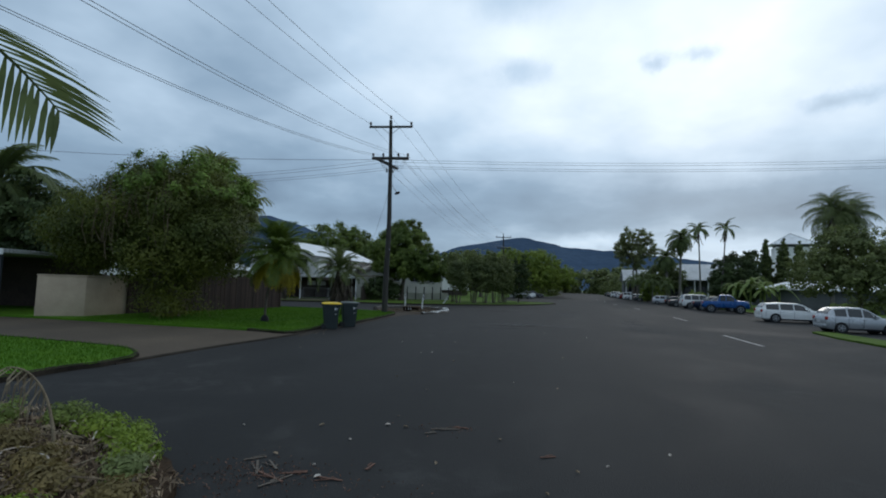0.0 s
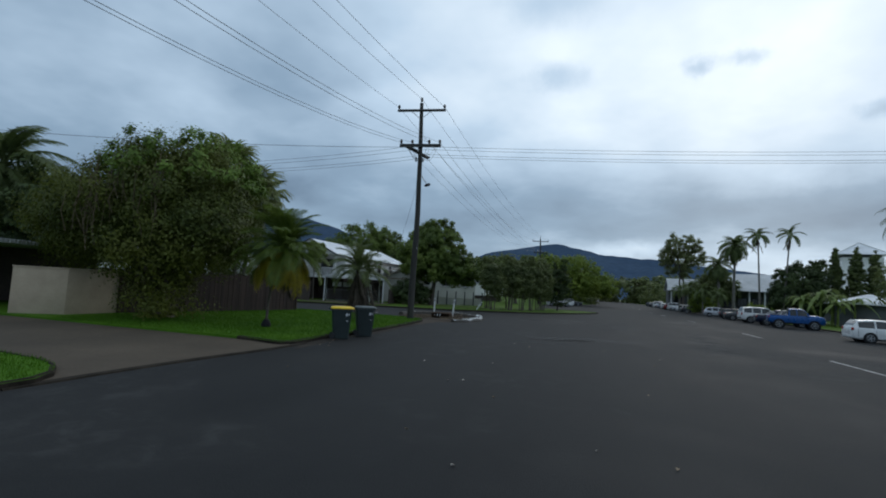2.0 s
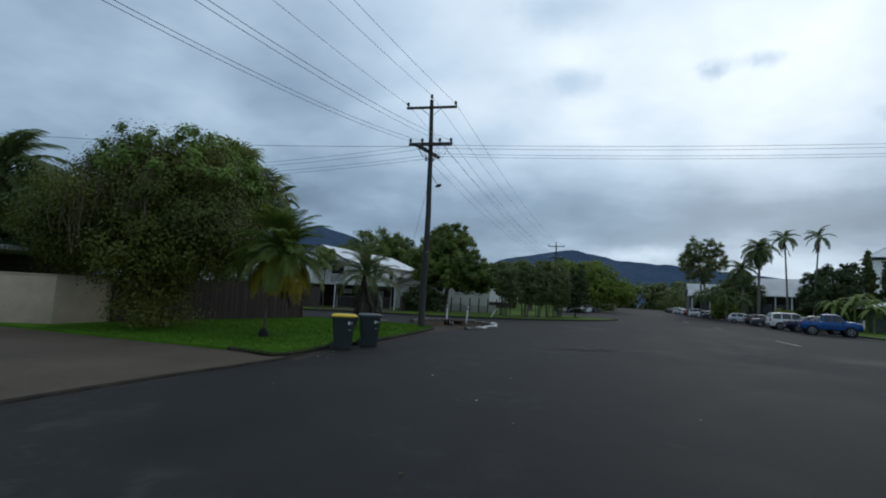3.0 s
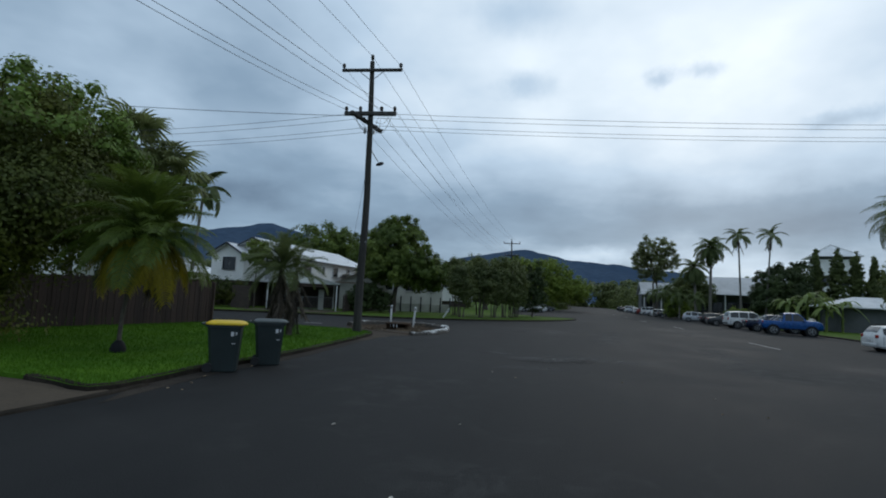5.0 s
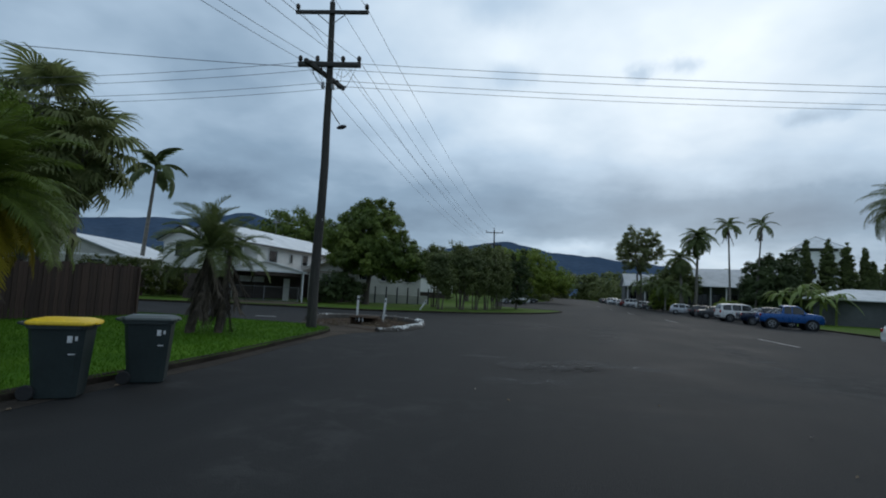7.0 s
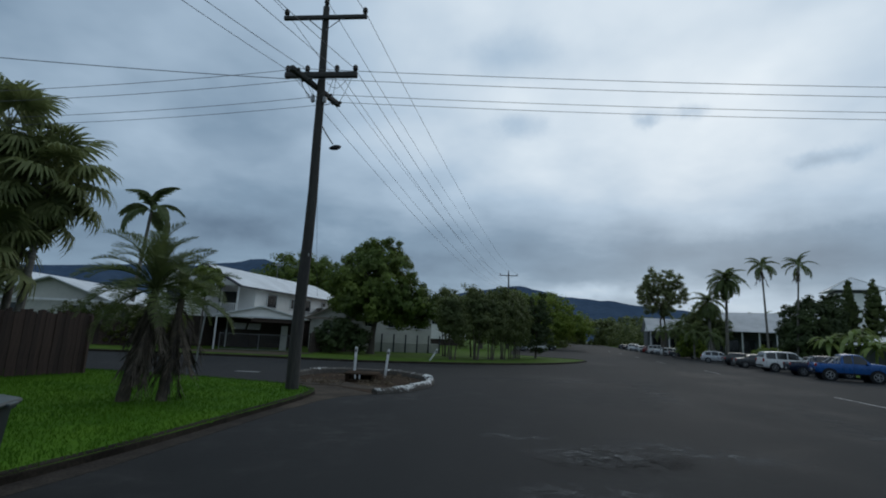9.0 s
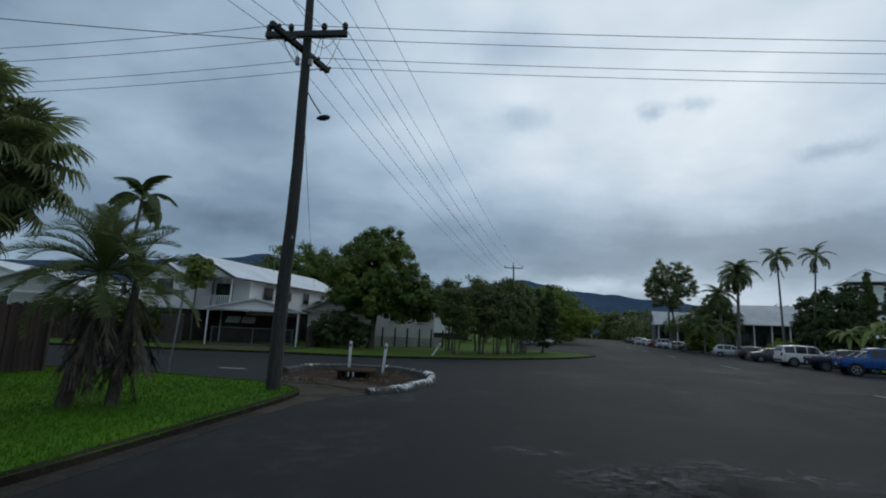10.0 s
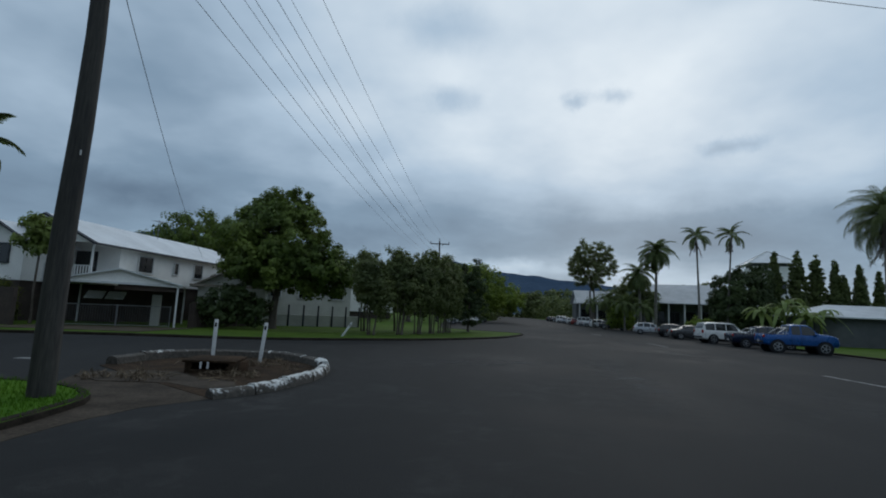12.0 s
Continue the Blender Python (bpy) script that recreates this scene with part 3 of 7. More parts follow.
def palm(name, base, height, fronds, label, n=14, trunk_r=0.11, lean=(0.0, 0.0), seed=1, scale=1.0, tilt=(-35, 65), group="", dead=None, bulge=1.3, bark=None, curve=0.0, drop=0.5):
    """A palm: ringed, slightly leaning trunk and a head of fronds (shared meshes), the young ones upright, the old ones hanging."""
    root = thing(name, pose(*base), label, "palm tree", group)
    r = random.Random(seed)
    pts, rad = [], []
    for i in range(15):
        t = i / 14
        pts.append(Vector((lean[0] * t + curve * math.sin(math.pi * t), lean[1] * t, height * t - 0.05 * (i == 0))))
        ring = 1.06 if i % 2 else 0.97
        rad.append(trunk_r * (bulge - (bulge - 0.75) * t) * ring)
    sh = Shape()
    sh.tube(pts, rad, 10)
    part("trunk", sh, bark or PALMBARK, root, smooth=60)
    top = pts[-1]
    for i in range(n):
        t = (i + 0.5) / n
        el = tilt[1] + (tilt[0] - tilt[1]) * t + r.uniform(-6, 6)
        az = i * 137.5 + r.uniform(-14, 14)
        f = part("frond", fronds[i % len(fronds)], None, root)
        f.matrix_local = Matrix.Translation(top) @ pose(0, 0, 0, r.uniform(-12, 12), -el, az) @ Matrix.Scale(scale * r.uniform(0.85, 1.1), 4)
    if dead:
        for i in range(dead[1]):
            f = part("dead_frond", dead[0][i % len(dead[0])], None, root, "brown hanging frond")
            f.matrix_local = Matrix.Translation(top - Vector((0, 0, 0.1 + drop * r.random()))) @ pose(0, 0, 0, r.uniform(-20, 20), r.uniform(60, 88), r.uniform(0, 360)) @ Matrix.Scale(scale * r.uniform(0.7, 1.1), 4)
    return root


def poly_area(p):
    return sum(p[i][0] * p[(i + 1) % len(p)][1] - p[(i + 1) % len(p)][0] * p[i][1] for i in range(len(p))) / 2


def slab(name, poly, z0, z1, material, label, category, kind="structure"):
    """A flat raised piece of ground with the outline poly."""
    if poly_area(poly) < 0:
        poly = poly[::-1]
    bm = bmesh.new()
    lo = [bm.verts.new((x, y, z0)) for x, y in poly]
    hi = [bm.verts.new((x, y, z1)) for x, y in poly]
    n = len(poly)
    bm.faces.new(hi)
    for i in range(n):
        bm.faces.new((lo[i], lo[(i + 1) % n], hi[(i + 1) % n], hi[i]))
    bmesh.ops.triangulate(bm, faces=[f for f in bm.faces if len(f.verts) > 4])
    me = bpy.data.meshes.new(name)
    bm.to_mesh(me)
    bm.free()
    me.materials.append(material)
    return tagged(new(name, me), label, category, kind=kind)


def smooth_line(pts, step=0.5):
    """Points along a rounded line through pts (Catmull-Rom)."""
    P = [Vector((*p, 0)) if len(p) == 2 else Vector(p) for p in pts]
    out = []
    for i in range(len(P) - 1):
        a, b, c, d = P[max(i - 1, 0)], P[i], P[i + 1], P[min(i + 2, len(P) - 1)]
        k = max(int((c - b).length / step), 1)
        for j in range(k):
            t = j / k
            out.append(0.5 * ((2 * b) + (c - a) * t + (2 * a - 5 * b + 4 * c - d) * t * t + (3 * b - a - 3 * c + d) * t ** 3))
    return out + [P[-1]]


def strip(line, prof, jitter=0.0, seed=0):
    """A profile of (offset to the left, height) drawn along a flat line."""
    r = random.Random(seed)
    sh = Shape()
    k = len(prof)
    vs = []
    for i, p in enumerate(line):
        d = (line[min(i + 1, len(line) - 1)] - line[max(i - 1, 0)]).normalized()
        nrm = Vector((-d.y, d.x, 0))
        j = r.uniform(-jitter, jitter)
        h = 1 + r.uniform(-jitter, jitter) * 3
        vs += [p + nrm * (o + j) + Vector((0, 0, z * h)) for o, z in prof]
    fs = [(i * k + q, i * k + q + 1, (i + 1) * k + q + 1, (i + 1) * k + q) for i in range(len(line) - 1) for q in range(k - 1)]
    fs += [tuple(range(k)), tuple(range((len(line) - 1) * k + k - 1, (len(line) - 1) * k - 1, -1))]
    return sh.add(vs, fs)


# road frame: s metres along the street, d metres to its right from the centre line
RU, RV, RO = Vector((0.1219, 0.9925)), Vector((0.9925, -0.1219)), Vector((10.69, 0.0))


def road_xy(s, d):
    p = RO + RU * s + RV * d
    return (p.x, p.y)

# ---- ground, road, kerbs ----
sh = Shape()
ring = [(4200 * math.cos(2 * math.pi * k / 64), 4200 * math.sin(2 * math.pi * k / 64), -0.06) for k in range(64)]
sh.add(ring, [tuple(range(64))])
solo("ground", sh, FARGRASS, "flat grassy ground reaching to the horizon", "ground", kind="structure")

sh = Shape()
near = [road_xy(-70, -75), road_xy(-70, 13.2), road_xy(130, 13.2), road_xy(130, -75)]
far = [road_xy(130, -9), road_xy(130, 13.2), road_xy(900, 13.2), road_xy(900, -9)]
for q in (near, far):
    sh.add([(x, y, 0.0) for x, y in q], [(0, 1, 2, 3)])
solo("road", sh, ASPHALT, "wide dark grey asphalt street, damp and patchy", "road", kind="structure")

KL1 = [(-7.7, -30), (-7.4, -14), (-6.95, 0), (-6.6, 2.2), (-6.55, 3.1), (-7.4, 4.2), (-9.5, 4.9), (-17, 6.2)]
KL2 = [(-12, 10.9), (-7.6, 10.4), (-5.85, 9.9), (-5.55, 11.0), (-5.48, 12.6), (-5.12, 14.6), (-4.85, 17), (-4.72, 20), (-4.62, 23.2), (-4.9, 24.9), (-6.3, 25.9), (-8.2, 26.2), (-11.3, 26.6), (-15, 26.4), (-60, 22.5)]
KL3 = [(-70, 27), (-40, 32.6), (-22.5, 37.0), (-14, 39.3), (-7.3, 40.5), (-2.1, 43.3), (2.1, 46.4), (6.5, 51.5), (9.6, 58.0), (9.4, 60.6), (6, 62.5), (2.6, 66)]
lines = [smooth_line(k) for k in (KL1, KL2, KL3)]


def flat(line):
    return [(p.x, p.y) for p in line]


slab("lawn_verge", flat(lines[0]) + [(-60, 9), (-60, -30)], -0.05, 0.11, GRASS, "mown bright green verge lawn beside the driveway", "lawn")
slab("lawn_corner", flat(lines[1]) + [(-60, 14), (-17.5, 11.6)], -0.05, 0.11, GRASS, "mown bright green corner lawn", "lawn")
slab("lawn_far_corner", flat(lines[2]) + [road_xy(96, -18), road_xy(130, -9.2), road_xy(500, -9.2), road_xy(500, -90), (-90, 120)], -0.05, 0.10, FARLAWN, "green lawn of the far street corner", "lawn")
slab("lawn_opposite", [road_xy(-70, 12.8), road_xy(500, 12.8), road_xy(500, 75), road_xy(-70, 75)], -0.05, 0.10, FARLAWN, "green verge behind the parked cars", "lawn")
slab("grass_strip", [road_xy(-60, 5.5), road_xy(19, 5.5), road_xy(22.5, 6.0), road_xy(23.2, 6.6), road_xy(22.5, 7.2), road_xy(-60, 7.4)], -0.05, 0.09, FARLAWN, "narrow grass strip between street and parking", "grass strip")
slab("driveway", [(-6.6, 2.9), (-6.2, 6), (-5.6, 9.2), (-5.6, 10.1), (-7.6, 10.5), (-12, 11.0), (-17.5, 11.7), (-60, 14.1), (-60, 8.9), (-17, 6.1), (-9.5, 4.8), (-7.5, 4.1)], -0.05, 0.028, CONCRETE, "damp brown concrete driveway", "driveway")
slab("carport_apron", [(-20.2, 40.0), (-13.2, 41.0), (-12.6, 45.6), (-19.6, 43.6)], 0.0, 0.125, CONCRETE, "concrete apron in front of the carport", "driveway")
slab("dirt_patch", [(-4.6, 21.6), (-4.25, 21.7), (-4.1, 23.2), (-3.75, 24.4), (-3.1, 25.2), (-2.6, 26.3), (-2.9, 26.9), (-4.0, 28.0), (-6.4, 28.4), (-7.2, 28.2), (-6.6, 26.4), (-5.4, 25.6)], -0.02, 0.006, DIRT, "washed out dirt beside the traffic island", "dirt")
slab("sand_spill", [(-6.9, 27.4), (-6.0, 26.8), (-4.6, 26.9), (-3.6, 26.3), (-3.0, 26.6), (-3.3, 27.3), (-4.5, 27.9), (-5.2, 28.6), (-6.3, 28.6)], -0.02, 0.02, DIRT, "ragged spill of sand over the island edge", "dirt")
slab("gutter_dirt", [(-5.1, 9.3), (-5.05, 12.0), (-4.5, 16), (-4.35, 20), (-4.2, 23.2), (-4.4, 24.8), (-4.9, 24.8), (-4.64, 23.2), (-4.74, 20), (-4.9, 17), (-5.15, 14.6), (-5.5, 12.4), (-5.6, 10.8)], -0.02, 0.005, SILT, "dark silt and leaf dirt in the gutter", "dirt")

for i, (line, a, b) in enumerate(((lines[0], 0, len(lines[0])), (lines[1], 8, len(lines[1])), (lines[2], 0, len(lines[2])))):
    top = 0.08 if i == 0 else 0.15
    ob = solo("kerb", strip(line[a:b], [(-0.02, -0.04), (-0.01, 0.095), (0.03, 0.125), (top, 0.125), (top + 0.02, 0.04)], 0.012, i), KERB, "low dark concrete kerb with dirt along it", "kerb", kind="structure")
solo("kerb", strip(smooth_line([(-6.62, 2.6), (-6.2, 6), (-5.6, 9.2), (-5.5, 10.8)]), [(-0.12, -0.02), (-0.08, 0.03), (0.06, 0.036), (0.1, 0.0)], 0.01, 4), KERB, "dark lip where the driveway meets the street", "kerb", kind="structure")
line = smooth_line([road_xy(-70, 12.75), road_xy(200, 12.75)], 4)
solo("kerb", strip(line, [(0.02, -0.04), (0.01, 0.11), (-0.14, 0.13), (-0.16, 0.04)], 0.01, 7), KERB, "pale kerb behind the parking bays", "kerb", kind="structure")

for s0, ln, d0 in ((-6.2, 4.6, 0), (13.2, 4.8, 0.2), (30.4, 4.4, 1.5), (50.0, 4.4, 1.3), (66, 5, 0.6), (82, 5, 0.6), (100, 5, 0.6), (118, 5, 0.6)):
    sh = Shape()
    sh.prism([road_xy(s0, d0 - 0.06), road_xy(s0, d0 + 0.06), road_xy(s0 + ln, d0 + 0.06), road_xy(s0 + ln, d0 - 0.06)][::-1], -0.01, 0.005)
    solo("road_line", sh, LINE, "worn white centre line dash on the asphalt", "road marking", "centre line dashes", "structure")
sh = Shape()
sh.prism([(-10.3, 29.95), (-9.3, 30.1), (-9.3, 30.35), (-10.3, 30.2)], -0.01, 0.005)
solo("road_line", sh, LINE, "worn white dash in the side street", "road marking", kind="structure")


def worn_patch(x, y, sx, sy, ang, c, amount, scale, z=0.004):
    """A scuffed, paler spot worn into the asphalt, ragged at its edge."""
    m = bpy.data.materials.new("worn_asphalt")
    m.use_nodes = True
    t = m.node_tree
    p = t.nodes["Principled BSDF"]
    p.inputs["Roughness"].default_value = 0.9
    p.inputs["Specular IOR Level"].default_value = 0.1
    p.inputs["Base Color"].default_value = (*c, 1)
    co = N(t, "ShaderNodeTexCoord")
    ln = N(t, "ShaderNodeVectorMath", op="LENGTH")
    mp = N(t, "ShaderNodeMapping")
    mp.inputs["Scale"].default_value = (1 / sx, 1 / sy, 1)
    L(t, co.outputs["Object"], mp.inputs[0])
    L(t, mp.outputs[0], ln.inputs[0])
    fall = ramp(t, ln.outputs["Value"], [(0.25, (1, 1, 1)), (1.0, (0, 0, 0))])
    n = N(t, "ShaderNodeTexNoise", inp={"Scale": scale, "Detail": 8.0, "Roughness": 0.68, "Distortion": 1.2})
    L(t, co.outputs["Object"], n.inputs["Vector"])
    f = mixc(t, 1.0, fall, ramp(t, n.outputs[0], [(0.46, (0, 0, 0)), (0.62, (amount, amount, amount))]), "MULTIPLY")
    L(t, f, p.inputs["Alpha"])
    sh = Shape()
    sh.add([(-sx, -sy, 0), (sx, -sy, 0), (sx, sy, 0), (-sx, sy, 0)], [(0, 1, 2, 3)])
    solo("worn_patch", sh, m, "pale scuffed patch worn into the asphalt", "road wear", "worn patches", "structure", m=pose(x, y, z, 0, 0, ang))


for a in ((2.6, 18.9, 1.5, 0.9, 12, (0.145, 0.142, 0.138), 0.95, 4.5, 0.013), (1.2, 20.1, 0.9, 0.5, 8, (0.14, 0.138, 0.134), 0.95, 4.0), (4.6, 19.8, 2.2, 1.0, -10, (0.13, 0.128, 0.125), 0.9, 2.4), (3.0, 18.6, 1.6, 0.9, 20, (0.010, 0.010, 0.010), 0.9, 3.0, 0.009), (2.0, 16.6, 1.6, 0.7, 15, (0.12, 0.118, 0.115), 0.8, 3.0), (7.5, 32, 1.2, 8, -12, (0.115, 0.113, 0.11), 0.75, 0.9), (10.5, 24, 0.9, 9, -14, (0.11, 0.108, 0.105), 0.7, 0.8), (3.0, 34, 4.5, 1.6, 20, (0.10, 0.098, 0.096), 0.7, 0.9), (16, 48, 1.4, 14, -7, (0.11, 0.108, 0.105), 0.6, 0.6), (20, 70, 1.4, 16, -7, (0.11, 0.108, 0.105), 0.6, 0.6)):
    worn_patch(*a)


def grass_blades(name, poly, per_m2, h, box, label):
    """Short blades over the part of a lawn inside box."""
    r = np.random.default_rng(len(name))
    x0, y0, x1, y1 = box
    n = int((x1 - x0) * (y1 - y0) * per_m2)
    P = np.column_stack([r.uniform(x0, x1, n), r.uniform(y0, y1, n)])
    poly = np.array(poly)
    inside = np.zeros(n, bool)
    for i in range(len(poly)):
        (ax, ay), (bx, by) = poly[i], poly[(i + 1) % len(poly)]
        c = ((ay > P[:, 1]) != (by > P[:, 1])) & (P[:, 0] < (bx - ax) * (P[:, 1] - ay) / (by - ay + 1e-12) + ax)
        inside ^= c
    P = P[inside]
    n = len(P)
    a = r.uniform(0, 2 * np.pi, n)
    w = np.column_stack([np.cos(a), np.sin(a), np.zeros(n)]) * 0.009
    tall = h * r.uniform(0.5, 1.4, n)
    B = np.column_stack([P, np.full(n, 0.105)])
    T = B + np.column_stack([r.normal(0, 0.025, n), r.normal(0, 0.025, n), tall])
    ob = new(name, quads_mesh(name, np.stack([B - w, B + w, T + w * 0.25, T - w * 0.25], axis=1), BLADE))
    return tagged(ob, label, "grass", kind="stuff")


grass_blades("lawn_blades", flat(lines[1]) + [(-60, 14), (-17.5, 11.6)], 330, 0.055, (-16, 9.8, -4.6, 26.6), "short green grass blades of the corner lawn")
grass_blades("verge_blades", flat(lines[0]) + [(-60, 9), (-60, -30)], 300, 0.06, (-13, -3, -6.3, 6), "short green grass blades of the verge")

# ---- distant hills ----
RIDGE = [(-75, 3.0), (-50, 4.0), (-38, 5.4), (-33, 6.0), (-30, 6.5), (-26, 7.2), (-22, 6.2), (-17, 4.4), (-12, 3.2), (-7, 3.9), (-4.5, 4.6), (-1, 5.4), (1.5, 5.75), (3.4, 6.0), (5.5, 5.5), (8, 4.85), (11, 4.6), (14.6, 4.3), (20, 3.7), (28, 2.6), (40, 2.0), (60, 2.4), (80, 2)]


def hills():
    sh = Shape()
    az = [a * 0.75 for a in range(-100, 107)]
    rows = 14
    vs = []
    for a in az:
        e = np.interp(a, [q[0] for q in RIDGE], [q[1] for q in RIDGE])
        top = math.tan(radians(e)) * 2900
        top *= 1 + 0.05 * noise.noise(Vector((a * 0.35, 3.1, 0))) + 0.02 * noise.noise(Vector((a * 1.3, 7.1, 0)))
        for k in range(rows):
            t = k / (rows - 1)
            dist = 1900 + 1000 * t
            h = top * (t ** 1.15)
            h += top * 0.11 * noise.noise(Vector((a * 0.5, t * 3, 1.7))) * math.sin(math.pi * t)
            vs.append((dist * math.sin(radians(a)), dist * math.cos(radians(a)), h - 2))
    fs = [(i * rows + k, (i + 1) * rows + k, (i + 1) * rows + k + 1, i * rows + k + 1) for i in range(len(az) - 1) for k in range(rows - 1)]
    sh.add(vs, fs)
    solo("hills", sh, MOUNTAIN, "forested hills under low cloud, blue haze painted into their colour", "hills", kind="structure", smooth=80)


hills()

# ---- utility poles and wires ----


def insulator(parent, at, h=0.22):
    sh = Shape()
    sh.lathe([(0.018, -0.1), (0.018, 0.04), (0.075, 0.05), (0.055, h * 0.4), (0.095, h * 0.5), (0.07, h * 0.72), (0.09, h * 0.85), (0.05, h * 1.15)], 10, Matrix.Translation(at))
    return part("insulator", sh, PORCELAIN, parent, smooth=50)


def crossarm(parent, c, length, ang, size, insul, z_up=0.09, label=""):
    m = Matrix.Translation(c) @ pose(0, 0, 0, 0, 0, ang)
    sh = Shape()
    sh.box((0, 0, 0), (length, size, size * 1.25), m, 0.012)
    arm = part("crossarm", sh, ARMWOOD, parent, label, smooth=40)
    for x in insul:
        insulator(arm, m @ Vector((x, 0, z_up)))
    return arm


def utility_pole(base, top, label, yaw=0.0, detail=True):
    root = thing("utility_pole", pose(*base), label, "utility pole")
    sh = Shape()
    lean = [(0, 0), (-0.02, 0), (0.0, 0), (0.05, 0), (0.06, 0), (0.02, 0), (0.0, 0), (-0.05, 0), (-0.1, 0)]
    sh.tube([(lean[i][0], lean[i][1], -0.3 + (top + 0.3) * i / 8) for i in range(9)], [0.205 - 0.012 * i for i in range(9)], 14)
    part("pole", sh, POLEWOOD, root, smooth=60)
    crossarm(root, (-0.05, -0.14, top - 0.5), 3.0, yaw, 0.11, (-1.42, 1.42), label="slim timber crossarm")
    insulator(root, Vector((-0.1, 0, top + 0.06)), 0.26)
    for sgn in (-1, 1):
        sh = Shape()
        sh.tube([(-0.05 + 0.62 * sgn, -0.16, top - 0.56), (-0.05 + 0.08 * sgn, -0.17, top - 1.0)], 0.018, 6)
        part("brace", sh, STEEL, root)
    crossarm(root, (0.0, -0.15, top - 2.7), 2.55, yaw, 0.15, (-1.2, -0.5, 0.55, 1.2), 0.1, "thick dark timber crossarm")
    if not detail:
        return root
    # arm for the side street, seen nearly end on
    m = Matrix.Translation((0.02, 0.0, top - 3.05)) @ pose(0, 0, 0, 0, 0, 74)
    sh = Shape()
    sh.box((0, 0.22, 0), (2.7, 0.15, 0.17), m, 0.012)
    arm = part("crossarm", sh, ARMWOOD, root, "thick dark timber crossarm", smooth=40)
    for x in (-1.2, -0.55, 0.6, 1.2):
        for sgn in (-1, 1):
            sh = Shape()
            sh.lathe([(0.02, 0), (0.05, 0.02), (0.04, 0.06), (0.055, 0.09), (0.03, 0.13)], 8, m @ Matrix.Translation((x, 0.22 + sgn * 0.09, 0)) @ pose(0, 0, 0, -90 * sgn, 0, 0))
            part("insulator", sh, PORCELAIN, arm, smooth=50)
    r = random.Random(3)
    for k in range(8):
        a = Vector((r.uniform(-0.9, 1.1), -0.1, top - 2.75))
        b = Vector((r.uniform(-0.3, 0.5), r.uniform(-0.8, 0.9), top - 3.2 - 0.25 * r.random()))
        mid = a.lerp(b, 0.5) - Vector((0, 0, 0.25 + 0.3 * r.random()))
        sh = Shape()
        sh.tube(smooth_line([a, mid, b], 0.12), 0.009, 5)
        part("jumper_wire", sh, WIRE, root, "thin looped jumper wire")
    sh = Shape()
    sh.box((-0.22, -0.12, top - 3.55), (0.1, 0.1, 0.26), None, 0.015)
    part("fuse_box", sh, STEEL, root, smooth=40)
    sh = Shape()
    sh.box((0.2, -0.12, top - 3.6), (0.12, 0.1, 0.2), None, 0.015)
    part("fuse_box", sh, STEEL, root, smooth=40)
    # street light on a short bracket
    sh = Shape()
    sh.tube([(0.05, 0.1, top - 4.35), (0.18, 0.42, top - 4.62), (0.30, 0.78, top - 4.82)], 0.022, 7)
    br = part("lamp_bracket", sh, STEEL, root, smooth=50)
    sh = Shape()
    sh.lathe([(0.03, -0.3), (0.08, -0.24), (0.14, -0.1), (0.16, 0.05), (0.12, 0.2), (0.05, 0.27)], 12, Matrix.Translation((0.34, 0.93, top - 4.89)) @ pose(0, 0, 0, 65, 0, 158) @ Matrix.Diagonal((1, 0.6, 1, 1)))
    part("lamp_head", sh, BLACKPLASTIC, br, "dark drop-shaped street light head", smooth=60)
    sh = Shape()
    sh.box((0.165, -0.115, 4.2), (0.02, 0.02, 0.09))
    part("pole_tag", sh, STICKER, root, "small pale tag")
    return root


POLE1 = (-5.45, 24.5)
POLE2 = (3.2, 91.0)
POLE0 = (-12.6, -31.0)
utility_pole((*POLE1, 0.1), 13.15, "tall dark timber power pole with three crossarms and a street light")
utility_pole((*POLE2, 0.1), 12.5, "distant dark timber power pole with two crossarms", 0, False)
utility_pole((*POLE0, 0.1), 13.0, "dark timber power pole standing further back along the street", 0, False)


def wire(a, b, sag, r=0.017, label="thin dark overhead power wire"):
    a, b = Vector(a), Vector(b)
    pts = [a.lerp(b, i / 28) - Vector((0, 0, sag * 4 * (i / 28) * (1 - i / 28))) for i in range(29)]
    sh = Shape()
    sh.tube(pts, r, 5)
    solo("power_wire", sh, WIRE, label, "power wire", "overhead wires")


for x, z in ((-1.47, 12.95), (1.37, 12.95), (-0.1, 13.5)):
    wire((POLE1[0] + x, POLE1[1] - 0.14, z), (POLE0[0] + x, POLE0[1], z), 1.4, 0.0095)
    wire((POLE1[0] + x, POLE1[1] - 0.14, z), (POLE2[0] + x, POLE2[1], z - 0.7), 1.3, 0.0095)
for x, sag in ((-1.2, 2.75), (-0.5, 3.0), (0.55, 2.45), (1.2, 2.7)):
    wire((POLE1[0] + x, POLE1[1] - 0.15, 10.75), (POLE0[0] + x, POLE0[1], 10.6), sag, 0.0095)
    wire((POLE1[0] + x, POLE1[1] - 0.15, 10.75), (POLE2[0] + x, POLE2[1], 10.1), 1.5, 0.0095)
for k, x in enumerate((-1.2, -0.55, 0.6, 1.2)):
    p = (POLE1[0] + 0.1 + 0.27 * x, POLE1[1] + 0.97 * x, 10.2)
    wire(p, (42, 29.5 + x, 12.2), 0.5, 0.0095)
    wire(p, (-44, 20.5 + x, 9.0), 1.3, 0.009)
wire((POLE1[0] - 1.2, POLE1[1], 10.5), (-38, 15, 9.6), 0.5, 0.013, "thick dark overhead cable")
